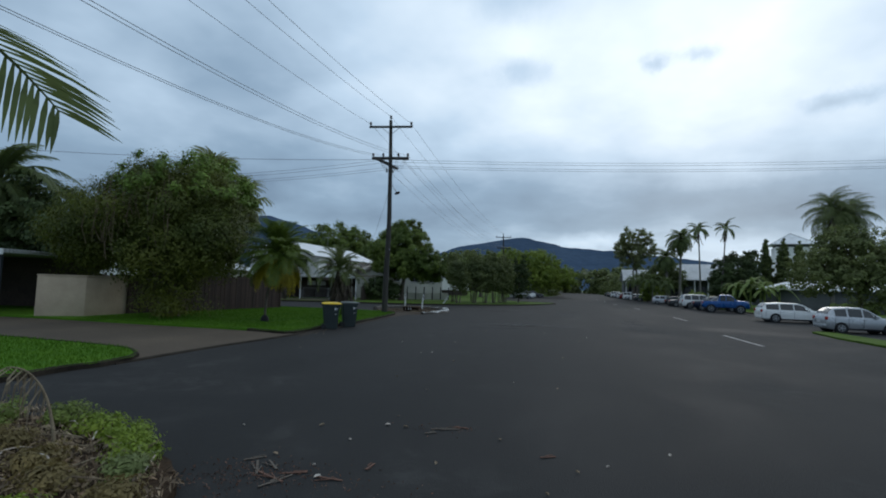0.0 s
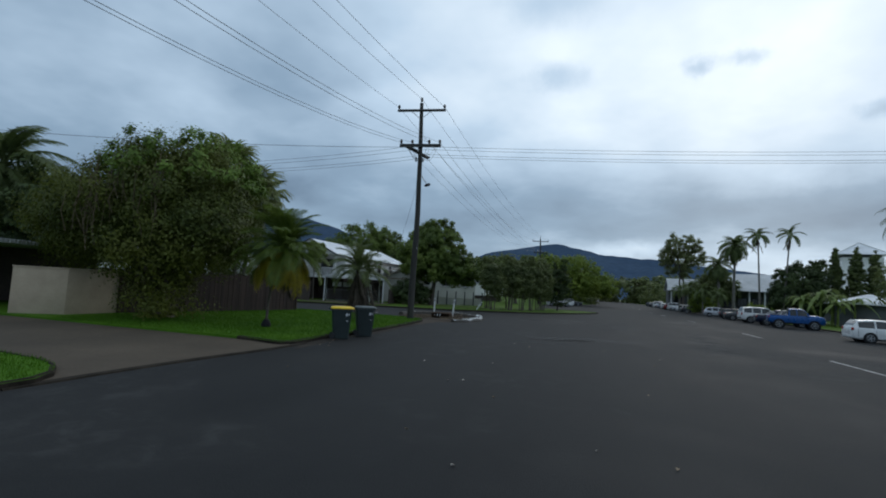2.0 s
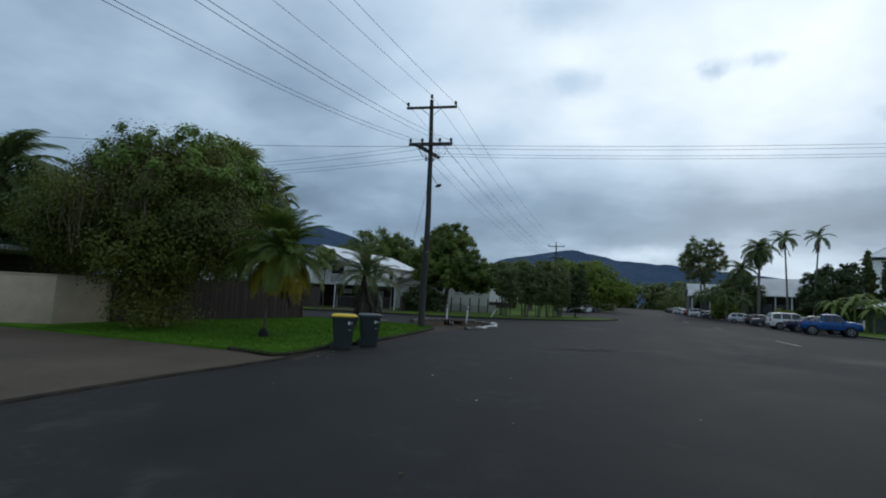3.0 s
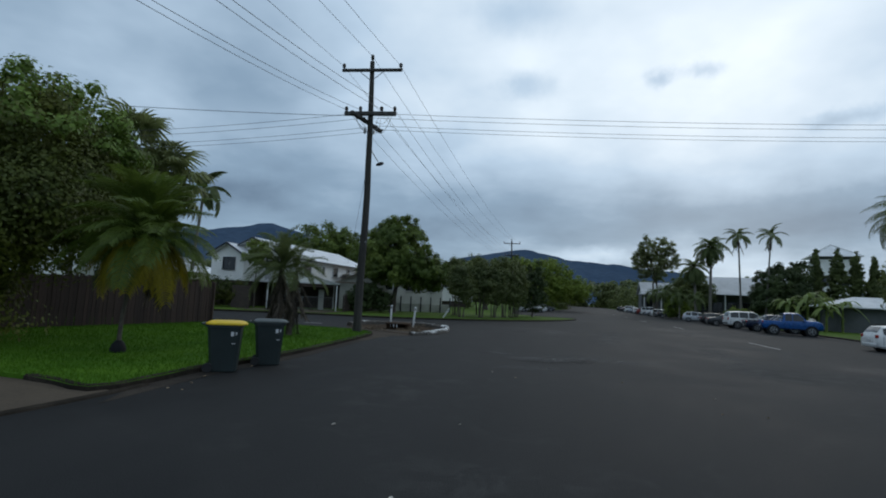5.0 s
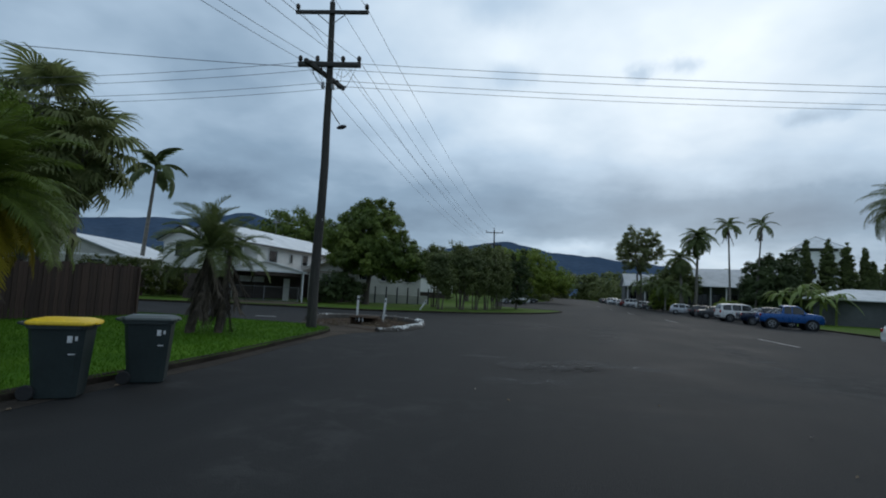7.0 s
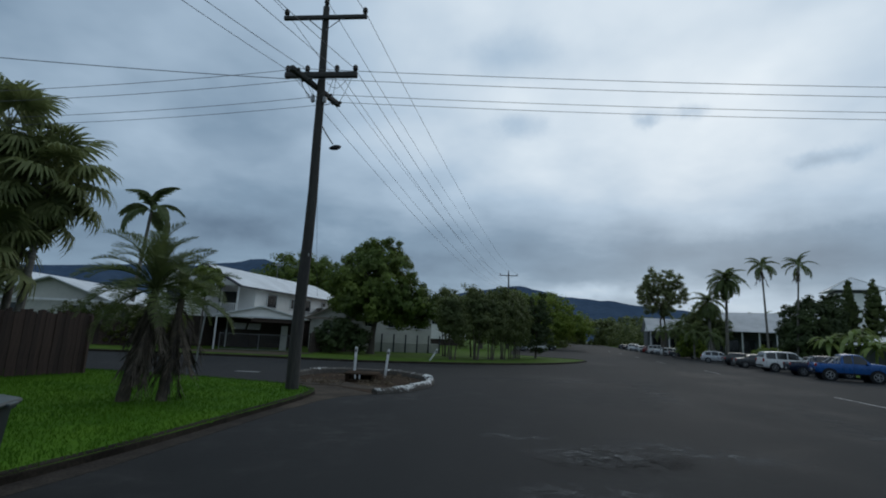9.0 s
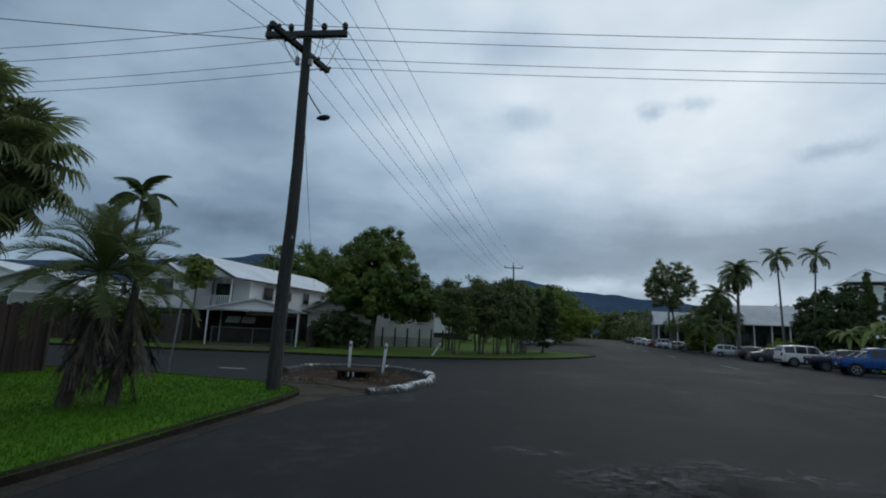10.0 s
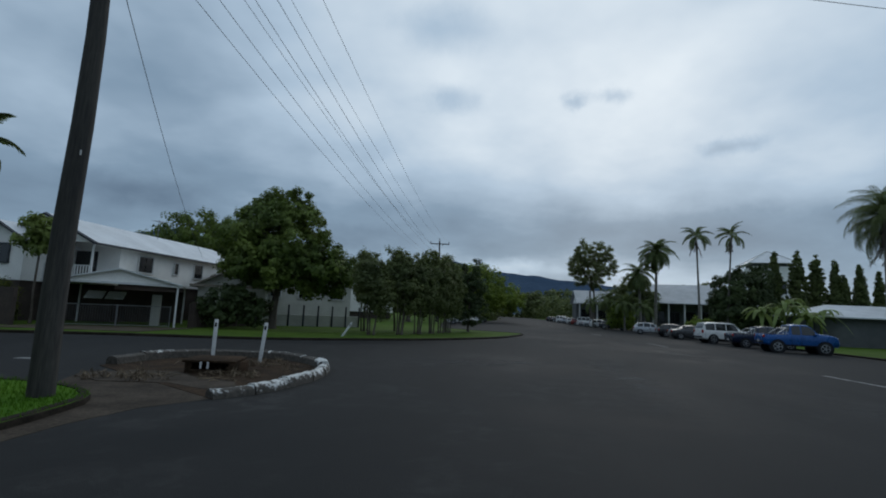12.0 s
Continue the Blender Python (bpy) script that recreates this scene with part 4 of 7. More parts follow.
wire((POLE1[0], POLE1[1] + 0.1, 8.6), (-13.8, 48.5, 4.6), 0.5, 0.009, "service wire sloping to the white house")

# ---- bins ----


def wheelie_bin(at, yaw, lid_mat, label, lid_label):
    root = thing("wheelie_bin", pose(*at, 0, 0, yaw) @ Matrix.Diagonal((1.06, 1.06, 1.07, 1)), label, "bin", "kerbside bins")
    sh = Shape()

    def rect(x0, x1, w, z, c=0.06):
        return [(x0 + c, -w, z), (x1 - c, -w, z), (x1, -w + c, z), (x1, w - c, z), (x1 - c, w, z), (x0 + c, w, z), (x0, w - c, z), (x0, -w + c, z)]

    rings = [rect(-0.24, 0.27, 0.21, 0.02), rect(-0.25, 0.28, 0.22, 0.12), rect(-0.33, 0.325, 0.265, 0.9), rect(-0.335, 0.33, 0.27, 0.93), rect(-0.355, 0.355, 0.29, 0.935), rect(-0.36, 0.36, 0.29, 0.99), rect(-0.3, 0.3, 0.24, 0.985)]
    vs = [p for q in rings for p in q]
    fs = [(i * 8 + k, i * 8 + (k + 1) % 8, (i + 1) * 8 + (k + 1) % 8, (i + 1) * 8 + k) for i in range(len(rings) - 1) for k in range(8)]
    sh.add(vs, fs + [tuple(range(7, -1, -1)), tuple(len(vs) - 8 + k for k in range(8))])
    body = part("body", sh, BINGREEN, root, smooth=30)
    sh = Shape()
    rings = [rect(-0.36, 0.385, 0.305, 0.985), rect(-0.37, 0.395, 0.31, 1.005), rect(-0.36, 0.385, 0.30, 1.03), rect(-0.30, 0.30, 0.25, 1.06, 0.08), rect(-0.1, 0.1, 0.1, 1.07, 0.05)]
    vs = [p for q in rings for p in q]
    fs = [(i * 8 + k, i * 8 + (k + 1) % 8, (i + 1) * 8 + (k + 1) % 8, (i + 1) * 8 + k) for i in range(len(rings) - 1) for k in range(8)]
    sh.add(vs, fs + [tuple(range(7, -1, -1)), tuple(len(vs) - 8 + k for k in range(8))])
    lid = part("lid", sh, lid_mat, root, lid_label, smooth=30)
    sh = Shape()
    sh.box((0.405, 0, 1.0), (0.05, 0.2, 0.03), None, 0.01)
    part("lid_grip", sh, lid_mat, lid, smooth=30)
    sh = Shape()
    sh.tube([(-0.36, -0.2, 0.97), (-0.45, -0.2, 1.0), (-0.45, 0.2, 1.0), (-0.36, 0.2, 0.97)], 0.017, 7)
    part("handle", sh, BINGREEN, root, smooth=40)
    for sgn in (-1, 1):
        sh = Shape()
        sh.lathe([(0.03, -0.03), (0.09, -0.03), (0.1, -0.02), (0.1, 0.02), (0.09, 0.03), (0.03, 0.03)], 18, Matrix.Translation((-0.27, sgn * 0.25, 0.1)) @ pose(0, 0, 0, 90, 0, 0))
        part("wheel", sh, RUBBER, root, "black rubber wheel", smooth=40)
    sh = Shape()
    sh.tube([(-0.27, -0.25, 0.1), (-0.27, 0.25, 0.1)], 0.012, 6)
    part("axle", sh, STEEL, root)
    for x, z, w, h in ((0.17, 0.80, 0.06, 0.09), (0.245, 0.81, 0.03, 0.06), (0.20, 0.60, 0.08, 0.014)):
        sh = Shape()
        yy = -0.21 - (z - 0.02) * 0.066 - 0.004
        sh.box((x, yy, z), (w, 0.004, h), None)
        part("sticker", sh, STICKER, root, "small white sticker mark")
    return root


wheelie_bin((-5.12, 12.78, 0.0), 22, BINYELLOW, "dark green wheelie bin with yellow lid at the kerb", "yellow plastic lid")
wheelie_bin((-4.72, 14.12, 0.0), 25, BINGREY, "dark green wheelie bin with grey-green lid at the kerb", "grey-green plastic lid")

# ---- traffic island ----
isl = smooth_line([(-2.95, 25.3), (-2.2, 26.3), (-1.65, 28.3), (-1.75, 30.2), (-2.6, 31.7), (-4.0, 32.6), (-5.6, 32.7), (-6.7, 31.9), (-7.3, 30.6), (-7.5, 29.2)], 0.3)
island = thing("traffic_island", pose(-4, 28.5, 0), "kidney-shaped traffic island with flaking white kerb and a dug-out drain", "traffic island")
inner = [(p.x + 4, p.y - 28.5) for p in isl]
bm_sh = Shape()
bm_sh.prism(inner[::-1] if poly_area(inner) < 0 else inner, -0.02, 0.014)
part("soil", bm_sh, SOIL, island, "dark bare soil")
i, k = 0, 0
while i < len(isl) - 3:
    seg = [p - Vector((4 * -1, 28.5, 0)) for p in isl[i:i + 4]]
    seg[0] = seg[0].lerp(seg[1], 0.03)
    seg[-1] = seg[-1].lerp(seg[-2], 0.03)
    hi = 0.18 + 0.012 * min(k, 5) + 0.08 * noise.noise(Vector((k * 0.9, 2.2, 0)))
    s2 = strip(smooth_line(seg, 0.12), [(-0.03, -0.02), (-0.02, hi * 0.55), (0.04, hi * 0.95), (0.16, hi), (0.27, hi * 0.8), (0.31, 0.0)], 0.014, k)
    part("kerb_stone", s2, KERBPAINT if k < 6 else KERBWORN, island, smooth=50)
    i += 3
    k += 1
sh = Shape()
for (x, y, sx, sy, hz, a) in ((-0.35, 0.75, 1.1, 0.1, 0.29, 4), (-0.95, 0.35, 0.16, 0.8, 0.29, 8), (0.2, 0.35, 0.16, 0.8, 0.29, -6), (-0.35, 0.0, 1.05, 0.09, 0.10, 2)):
    sh.box((0, 0, hz / 2), (sx, sy, hz), pose(x, y, 0, 0, 0, a), 0.02)
sh.box((-0.38, 0.42, 0.31), (1.3, 0.95, 0.06), pose(0, 0, 0, 2, 0, 3), 0.02)
part("drain_frame", sh, SOIL, island, "dark open drain pit edge", smooth=40)
for x in (-0.55, -0.38):
    sh = Shape()
    sh.box((x, -0.12, 0.22), (0.05, 0.02, 0.16))
    part("marker_tag", sh, STICKER, island, "small pale tag")
rr = random.Random(5)
for q in range(16):
    sh = Shape()
    x, y = rr.uniform(-2.6, 1.4), rr.uniform(-1.6, 2.2)
    a = rr.uniform(0, 6.28)
    ln = rr.uniform(0.2, 0.8)
    sh.tube([(x, y, 0.05), (x + ln * 0.5 * math.cos(a), y + ln * 0.5 * math.sin(a), 0.08), (x + ln * math.cos(a + 0.3), y + ln * math.sin(a + 0.3), 0.045)], [0.014, 0.011, 0.004], 5)
    part("twig", sh, DEADFROND, island, "dry twig")
sh = Shape()
pp = crown_points([(-1.6, -1.3, 0.08, 0.9, 0.5, 0.08), (0.6, 1.5, 0.1, 1.2, 0.6, 0.1), (0.3, -0.5, 0.05, 0.6, 0.6, 0.05)], 60, 26, 0.16, 9)
part("dry_grass", quads_mesh("dry_grass", leaves_at(pp[0], 0.14, 0.18, None, pp[2]), DEADFROND), DEADFROND, island, "clumps of dry grass")


def marker_post(at, h, tilt, yaw, label):
    root = thing("marker_post", Matrix.Translation(at) @ pose(0, 0, 0, tilt[0], tilt[1], yaw), label, "marker post", "white marker posts")
    sh = Shape()
    sh.box((0, 0, h / 2 - 0.05), (0.11, 0.035, h + 0.1), None, 0.012)
    body = part("post_body", sh, WHITETRIM, root, smooth=40)
    sh = Shape()
    sh.box((0, -0.02, h - 0.16), (0.06, 0.008, 0.12))
    part("reflector", sh, BLACKPLASTIC, body, "dark reflector strip")
    return root


marker_post((-5.25, 30.75, 0.05), 1.22, (0, 0.5), 4, "white plastic marker post on the traffic island")
marker_post((-3.93, 30.95, 0.05), 1.18, (0, 5), -3, "white plastic marker post leaning slightly on the traffic island")
marker_post((-3.65, 44.4, 0.1), 0.95, (0, 32), 0, "white marker post leaning far over on the corner lawn")

# ---- street sign ----
sgn_root = thing("street_sign", pose(-10.15, 26.75, 0.1, 0, 4.5, 0), "thin grey pole with small dark street name plate", "street sign")
sh = Shape()
sh.tube([(0, 0, -0.1), (0, 0, 2.75)], 0.032, 8)
part("sign_pole", sh, STEEL, sgn_root, smooth=50)
sh = Shape()
sh.box((-0.42, 0, 2.62), (0.85, 0.02, 0.17), None, 0.006)
plate = part("name_plate", sh, GREYWALL, sgn_root, "dark plate with pale bars")
for k in range(6):
    sh = Shape()
    sh.box((-0.75 + 0.12 * k, -0.013, 2.62), (0.075, 0.004, 0.08))
    part("plate_bar", sh, STICKER, plate)

# ---- boundary walls and fences ----
wall_root = thing("garden_wall", pose(0, 0, 0), "beige rendered low wall with a corner beside the driveway", "wall", kind="structure")
for (a, b) in (((-18.3, 11.95), (-16.75, 12.75)), ((-16.75, 12.75), (-16.4, 17.4))):
    va, vb = Vector((*a, 0)), Vector((*b, 0))
    d = vb - va
    sh = Shape()
    sh.box((d.length / 2, 0, 0.96), (d.length + 0.1, 0.18, 1.9), pose(va.x, va.y, 0, 0, 0, math.degrees(math.atan2(d.y, d.x))), 0.012)
    part("wall_panel", sh, WALLPAINT, wall_root, smooth=40)
    sh = Shape()
    sh.box((d.length / 2, 0, 1.93), (d.length + 0.14, 0.24, 0.05), pose(va.x, va.y, 0, 0, 0, math.degrees(math.atan2(d.y, d.x))), 0.01)
    part("coping", sh, WALLPAINT, wall_root, smooth=40)


def paling_fence(a, b, h, label, mat_=None, width=0.13, seed=1):
    va, vb = Vector((*a, 0.1)), Vector((*b, 0.1))
    d = vb - va
    n = int(d.length / (width + 0.012))
    root = thing("paling_fence", pose(va.x, va.y, 0.1, 0, 0, math.degrees(math.atan2(d.y, d.x))), label, "fence", kind="structure")
    r = random.Random(seed)
    boards = []
    for k in range(5):
        sh = Shape()
        hh = h + 0.035 * (k - 2)
        sh.box((0, 0, hh / 2), (width, 0.02, hh), None)
        boards.append(sh.mesh("paling", mat_ or FENCEWOOD))
    for k in range(n):
        o = part("paling", boards[r.randrange(5)], None, root)
        o.matrix_local = pose((k + 0.5) * d.length / n, r.uniform(-0.012, 0.012), r.uniform(-0.02, 0.02), 0, r.uniform(-0.5, 0.5), 0)
    for z in (0.4, h - 0.4):
        sh = Shape()
        sh.box((d.length / 2, 0.05, z), (d.length, 0.05, 0.08))
        part("rail", sh, mat_ or FENCEWOOD, root)
    for k in range(int(d.length / 2.4) + 1):
        sh = Shape()
        sh.box((min(k * 2.4, d.length), 0.09, h / 2 - 0.05), (0.1, 0.1, h), None, 0.01)
        part("fence_post", sh, mat_ or FENCEWOOD, root)
    return root


paling_fence((-16.4, 15.0), (-13.1, 25.2), 2.0, "dark brown stained timber paling fence beside the lawn", seed=2)
paling_fence((-13.1, 25.2), (-34, 23.2), 2.0, "dark brown timber paling fence along the side street", seed=3)

# neighbour's open carport, the shade inside put into its dark wall colour
cp = thing("neighbour_carport", pose(-24.5, 14.2, 0, 0, 0, 8), "dark open carport with flat pale roof edge", "carport")
sh = Shape()
sh.box((0, 0, 2.95), (8.5, 6.5, 0.18), None, 0.02)
part("roof", sh, GREYROOF, cp)
sh = Shape()
sh.box((0, -3.28, 2.9), (8.6, 0.06, 0.26), None, 0.01)
part("fascia", sh, WHITETRIM, cp)
for x in (-4, 4):
    for y in (-3, 3):
        sh = Shape()
        sh.box((x, y, 1.43), (0.12, 0.12, 2.9), None, 0.01)
        part("post", sh, TRIM, cp)
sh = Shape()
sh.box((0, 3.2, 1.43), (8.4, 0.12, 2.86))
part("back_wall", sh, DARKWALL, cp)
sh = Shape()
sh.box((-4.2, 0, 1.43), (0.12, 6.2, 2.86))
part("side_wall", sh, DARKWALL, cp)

# ---- houses ----


def gable_roof(sh, x0, x1, y0, y1, z_eave, z_ridge, over=0.45, thick=0.08, hip_far=0.0):
    """Ridge along y; eaves at x0 and x1."""
    xm = (x0 + x1) / 2
    k = (z_ridge - z_eave) / ((x1 - x0) / 2)
    for xa in (x0 - over, x1 + over):
        za = z_eave - over * k
        yr = y1 + over - hip_far
        vs = [(xa, y0 - over, za), (xa, y1 + over, za), (xm, yr, z_ridge), (xm, y0 - over, z_ridge)]
        vs += [(x, y, z - thick) for x, y, z in vs]
        sh.add(vs, [(0, 1, 2, 3), (7, 6, 5, 4), (0, 4, 5, 1), (1, 5, 6, 2), (2, 6, 7, 3), (3, 7, 4, 0)])
    if hip_far:
        za = z_eave - over * k
        sh.add([(x0 - over, y1 + over, za), (x1 + over, y1 + over, za), (xm, y1 + over - hip_far, z_ridge)], [(0, 1, 2)])
    return sh


def gable_body(sh, x0, x1, y0, y1, z0, z_eave, z_ridge):
    xm = (x0 + x1) / 2
    p = [(x0, z0), (x1, z0), (x1, z_eave), (xm, z_ridge - 0.06), (x0, z_eave)]
    vs = [(x, y0, z) for x, z in p] + [(x, y1, z) for x, z in p]
    return sh.add(vs, [(0, 1, 2, 3, 4), (9, 8, 7, 6, 5)] + [(i, 5 + i, 5 + (i + 1) % 5, (i + 1) % 5) for i in range(5)])


def window(parent, c, w, h, face, frame_mat=None, panes=2):
    """A framed window on a wall; face: 'x' for walls facing +x, 'y' for walls facing -y."""
    m = Matrix.Translation(c) @ (pose(0, 0, 0, 0, 0, 90) if face == "x" else Matrix.Identity(4))
    sh = Shape()
    t = 0.07
    for q, s in (((0, -0.03, h / 2), (w + t, 0.1, t)), ((0, -0.045, -h / 2), (w + 0.16, 0.14, t)), ((-w / 2, -0.03, 0), (t, 0.1, h)), ((w / 2, -0.03, 0), (t, 0.1, h))):
        sh.box(q, s, m)
    fr = part("window", sh, frame_mat or WHITETRIM, parent)
    for k in range(panes):
        sh = Shape()
        pw = w / panes
        sh.box((-w / 2 + pw * (k + 0.5), -0.012, 0), (pw - 0.05, 0.03, h - 0.04), m)
        part("pane", sh, GLASS, fr)
    return fr


def boards(parent, x0, x1, y, z0, z1, step=0.2, axis="y", material=None):
    """Overlapping weatherboards across a wall, one mesh."""
    sh = Shape()
    z = z0
    while z < z1 - 0.02:
        if axis == "y":
            sh.add([(x0, y - 0.024, z), (x1, y - 0.024, z), (x1, y - 0.006, z + step), (x0, y - 0.006, z + step), (x0, y, z), (x1, y, z)], [(0, 1, 2, 3), (4, 5, 1, 0)])
        else:
            sh.add([(y + 0.024, x0, z), (y + 0.024, x1, z), (y + 0.006, x1, z + step), (y + 0.006, x0, z + step), (y, x0, z), (y, x1, z)], [(0, 1, 2, 3), (4, 5, 1, 0)])
        z += step
    return tagged(part("cladding", sh, material or WHITEWALL, parent), kind="stuff")


def white_house():
    root = thing("house", pose(-22.8, 47.2, 0.1, 0, 0, -8), "two-storey white weatherboard house with white metal gable roof", "house")
    # main block: x -3.2..3.2, y 0..18 ; upper floor from 2.6 up
    sh = Shape()
    gable_body(sh, -3.2, 3.15, 2.2, 20, 2.55, 5.15, 6.5)
    part("wall", sh, WHITEWALL, root)
    boards(root, 2.2, 20, 3.15, 2.6, 5.0, 0.2, "x")
    # shade below the upper floor is part of this wall's colour
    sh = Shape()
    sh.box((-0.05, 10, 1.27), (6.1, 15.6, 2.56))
    part("lower_wall", sh, DARKWALL, root, "brown under-storey wall with shade put into its dark colour")
    sh = Shape()
    gable_roof(sh, -3.2, 3.15, 0, 20, 5.15, 6.7, 0.5, 0.09, 2.6)
    part("roof", sh, WHITEROOF, root, "white ribbed metal roof")
    # front gable panel over the balcony
    sh = Shape()
    sh.add([(-3.2, 0.1, 5.0), (3.15, 0.1, 5.0), (0, 0.1, 6.56), (-3.2, 0.2, 5.0), (3.15, 0.2, 5.0), (0, 0.2, 6.56)], [(0, 1, 2), (5, 4, 3), (0, 3, 4, 1), (1, 4, 5, 2), (2, 5, 3, 0)])
    part("gable", sh, WHITEWALL, root)
    for sgn in (-1, 1):
        sh = Shape()
        a, b = Vector((sgn * 3.68, -0.52, 4.86)), Vector((0, -0.52, 6.64))
        sh.tube([a, b], 0.1, 4)
        part("bargeboard", sh, TRIM, root, "dark bargeboard")
    sh = Shape()
    sh.box((3.68, 10, 4.86), (0.1, 21, 0.12))
    part("gutter", sh, TRIM, root, "dark roof gutter")
    # balcony
    sh = Shape()
    sh.box((1.0, 1.1, 2.5), (4.3, 2.4, 0.2))
    bal = part("balcony", sh, WHITETRIM, root)
    for k in range(22):
        sh = Shape()
        sh.box((-1.0 + k * 0.19, -0.02, 3.05), (0.06, 0.04, 0.86))
        part("baluster", sh, WHITETRIM, bal)
    sh = Shape()
    sh.box((1.05, -0.02, 3.5), (4.3, 0.07, 0.06))
    part("handrail", sh, WHITETRIM, bal)
    for x in (-1.0, 1.4, 3.05):
        sh = Shape()
        sh.box((x, 0.05, 3.8), (0.11, 0.11, 2.5), None, 0.01)
        part("post", sh, TRIM if x < 3 else WHITETRIM, root)
    sh = Shape()
    sh.box((0.8, 2.15, 3.6), (1.5, 0.1, 2.0))
    part("door", sh, GLASS, root, "dark glazed balcony door")
    # wing
    sh = Shape()
    gable_body(sh, -3.7, -0.1, -1.4, 3, 2.4, 4.95, 5.95)
    w = part("wing_wall", sh, WHITEWALL, root)
    boards(root, -3.7, -0.1, -1.4, 2.5, 4.95, 0.2)
    sh = Shape()
    gable_roof(sh, -3.7, -0.1, -1.4, 3, 4.95, 6.0, 0.4, 0.09)
    part("wing_roof", sh, WHITEROOF, root, "white ribbed metal roof")
    for sgn in (-1, 1):
        sh = Shape()
        sh.tube([(-1.9 + sgn * 2.2, -1.82, 4.72), (-1.9, -1.82, 5.97)], 0.09, 4)
        part("bargeboard", sh, TRIM, root, "dark bargeboard")
    window(root, (-1.7, -1.43, 4.0), 1.3, 1.15, "y", TRIM)
    # below the wing too, shade is painted into the wall colour
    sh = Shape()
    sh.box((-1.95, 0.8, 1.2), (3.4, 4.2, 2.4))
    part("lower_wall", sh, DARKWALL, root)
    for y, w_ in ((4.6, 1.5), (8.0, 0.55), (10.9, 1.2), (14.3, 0.8)):
        window(root, (3.18, y, 4.0), w_, 1.15 if w_ != 0.55 else 0.9, "x", WHITETRIM, 2 if w_ > 1 else 1)
    sh = Shape()
    sh.box((2.3, -4.6, 0.95), (1.7, 0.25, 1.95), None, 0.02)
    part("brick_pier", sh, DARKWALL, root, "reddish brown block wall")
    # antenna
    sh = Shape()
    sh.tube([(0.6, 9, 6.4), (0.6, 9, 8.0)], 0.02, 5)
    for k in range(5):
        sh.tube([(0.15 + 0.02 * k, 8.6 + 0.2 * k, 7.9), (1.0 - 0.02 * k, 8.6 + 0.2 * k, 7.9)], 0.01, 4)
    sh.tube([(0.6, 8.5, 7.9), (0.6, 9.5, 7.9)], 0.012, 4)
    part("antenna", sh, STEEL, root, "thin television antenna")
    return root


white_house()


def street_carport():
    a, b = Vector((-19.2, 43.2, 0.1)), Vector((-13.65, 45.4, 0.1))
    ang = math.degrees(math.atan2(b.y - a.y, b.x - a.x))
    w = (b - a).length
    root = thing("carport", pose(a.x, a.y, 0.1, 0, 0, ang), "white carport with low gable roof and slim white posts", "carport")
    for x in (0, w):
        for y in (0, 5.5):
            sh = Shape()
            sh.box((x, y, 1.28), (0.1, 0.1, 2.56), None, 0.01)
            part("post", sh, WHITETRIM, root, smooth=40)
    sh = Shape()
    gable_roof(sh, 0, w, 0, 5.5, 2.56, 3.3, 0.25, 0.07)
    part("roof", sh, WHITEROOF, root, "white ribbed metal roof")
    sh = Shape()
    sh.add([(-0.1, 0, 2.48), (w + 0.1, 0, 2.48), (w / 2, 0, 3.23), (-0.1, 0.06, 2.48), (w + 0.1, 0.06, 2.48), (w / 2, 0.06, 3.23)], [(0, 1, 2), (5, 4, 3), (0, 3, 4, 1), (1, 4, 5, 2), (2, 5, 3, 0)])
    part("gable", sh, WHITEWALL, root)
    sh = Shape()
    sh.box((w / 2, -0.02, 2.46), (w + 0.3, 0.08, 0.12))
    part("fascia", sh, WHITETRIM, root)
    # wire mesh gate
    gate = Shape()
    for x in (0.3, w / 2, w - 0.3):
        gate.tube([(x, 0.4, 0), (x, 0.4, 1.25)], 0.03, 6)
    for z in (0.08, 1.2):
        gate.tube([(0.3, 0.4, z), (w - 0.3, 0.4, z)], 0.022, 6)
    for k in range(46):
        x = 0.3 + (w - 0.6) * k / 45
        gate.tube([(x, 0.4, 0.08), (x, 0.4, 1.2)], 0.005, 4)
    part("gate", gate, STEEL, root, "grey wire mesh gate")
    # back wall coloured dark for the shade inside the carport
    sh = Shape()
    sh.box((w / 2, 5.6, 1.1), (w, 0.1, 2.1))
    part("back_wall", sh, DARKWALL, root)
    for x in (1.2, 2.3):
        sh = Shape()
        sh.box((0, 0, 0), (0.95, 1.1, 0.03), Matrix.Translation((x, 3.6, 1.75)) @ pose(0, 0, 0, 24, 0, 0))
        part("shade_panel", sh, WHITETRIM, root, "pale tilted panel")
    sh = Shape()
    sh.box((w - 1.3, 2.6, 0.95), (0.5, 0.4, 1.9), None, 0.02)
    part("brick_pillar", sh, CREAMWALL, root, "pale masonry pillar")
    return root


street_carport()


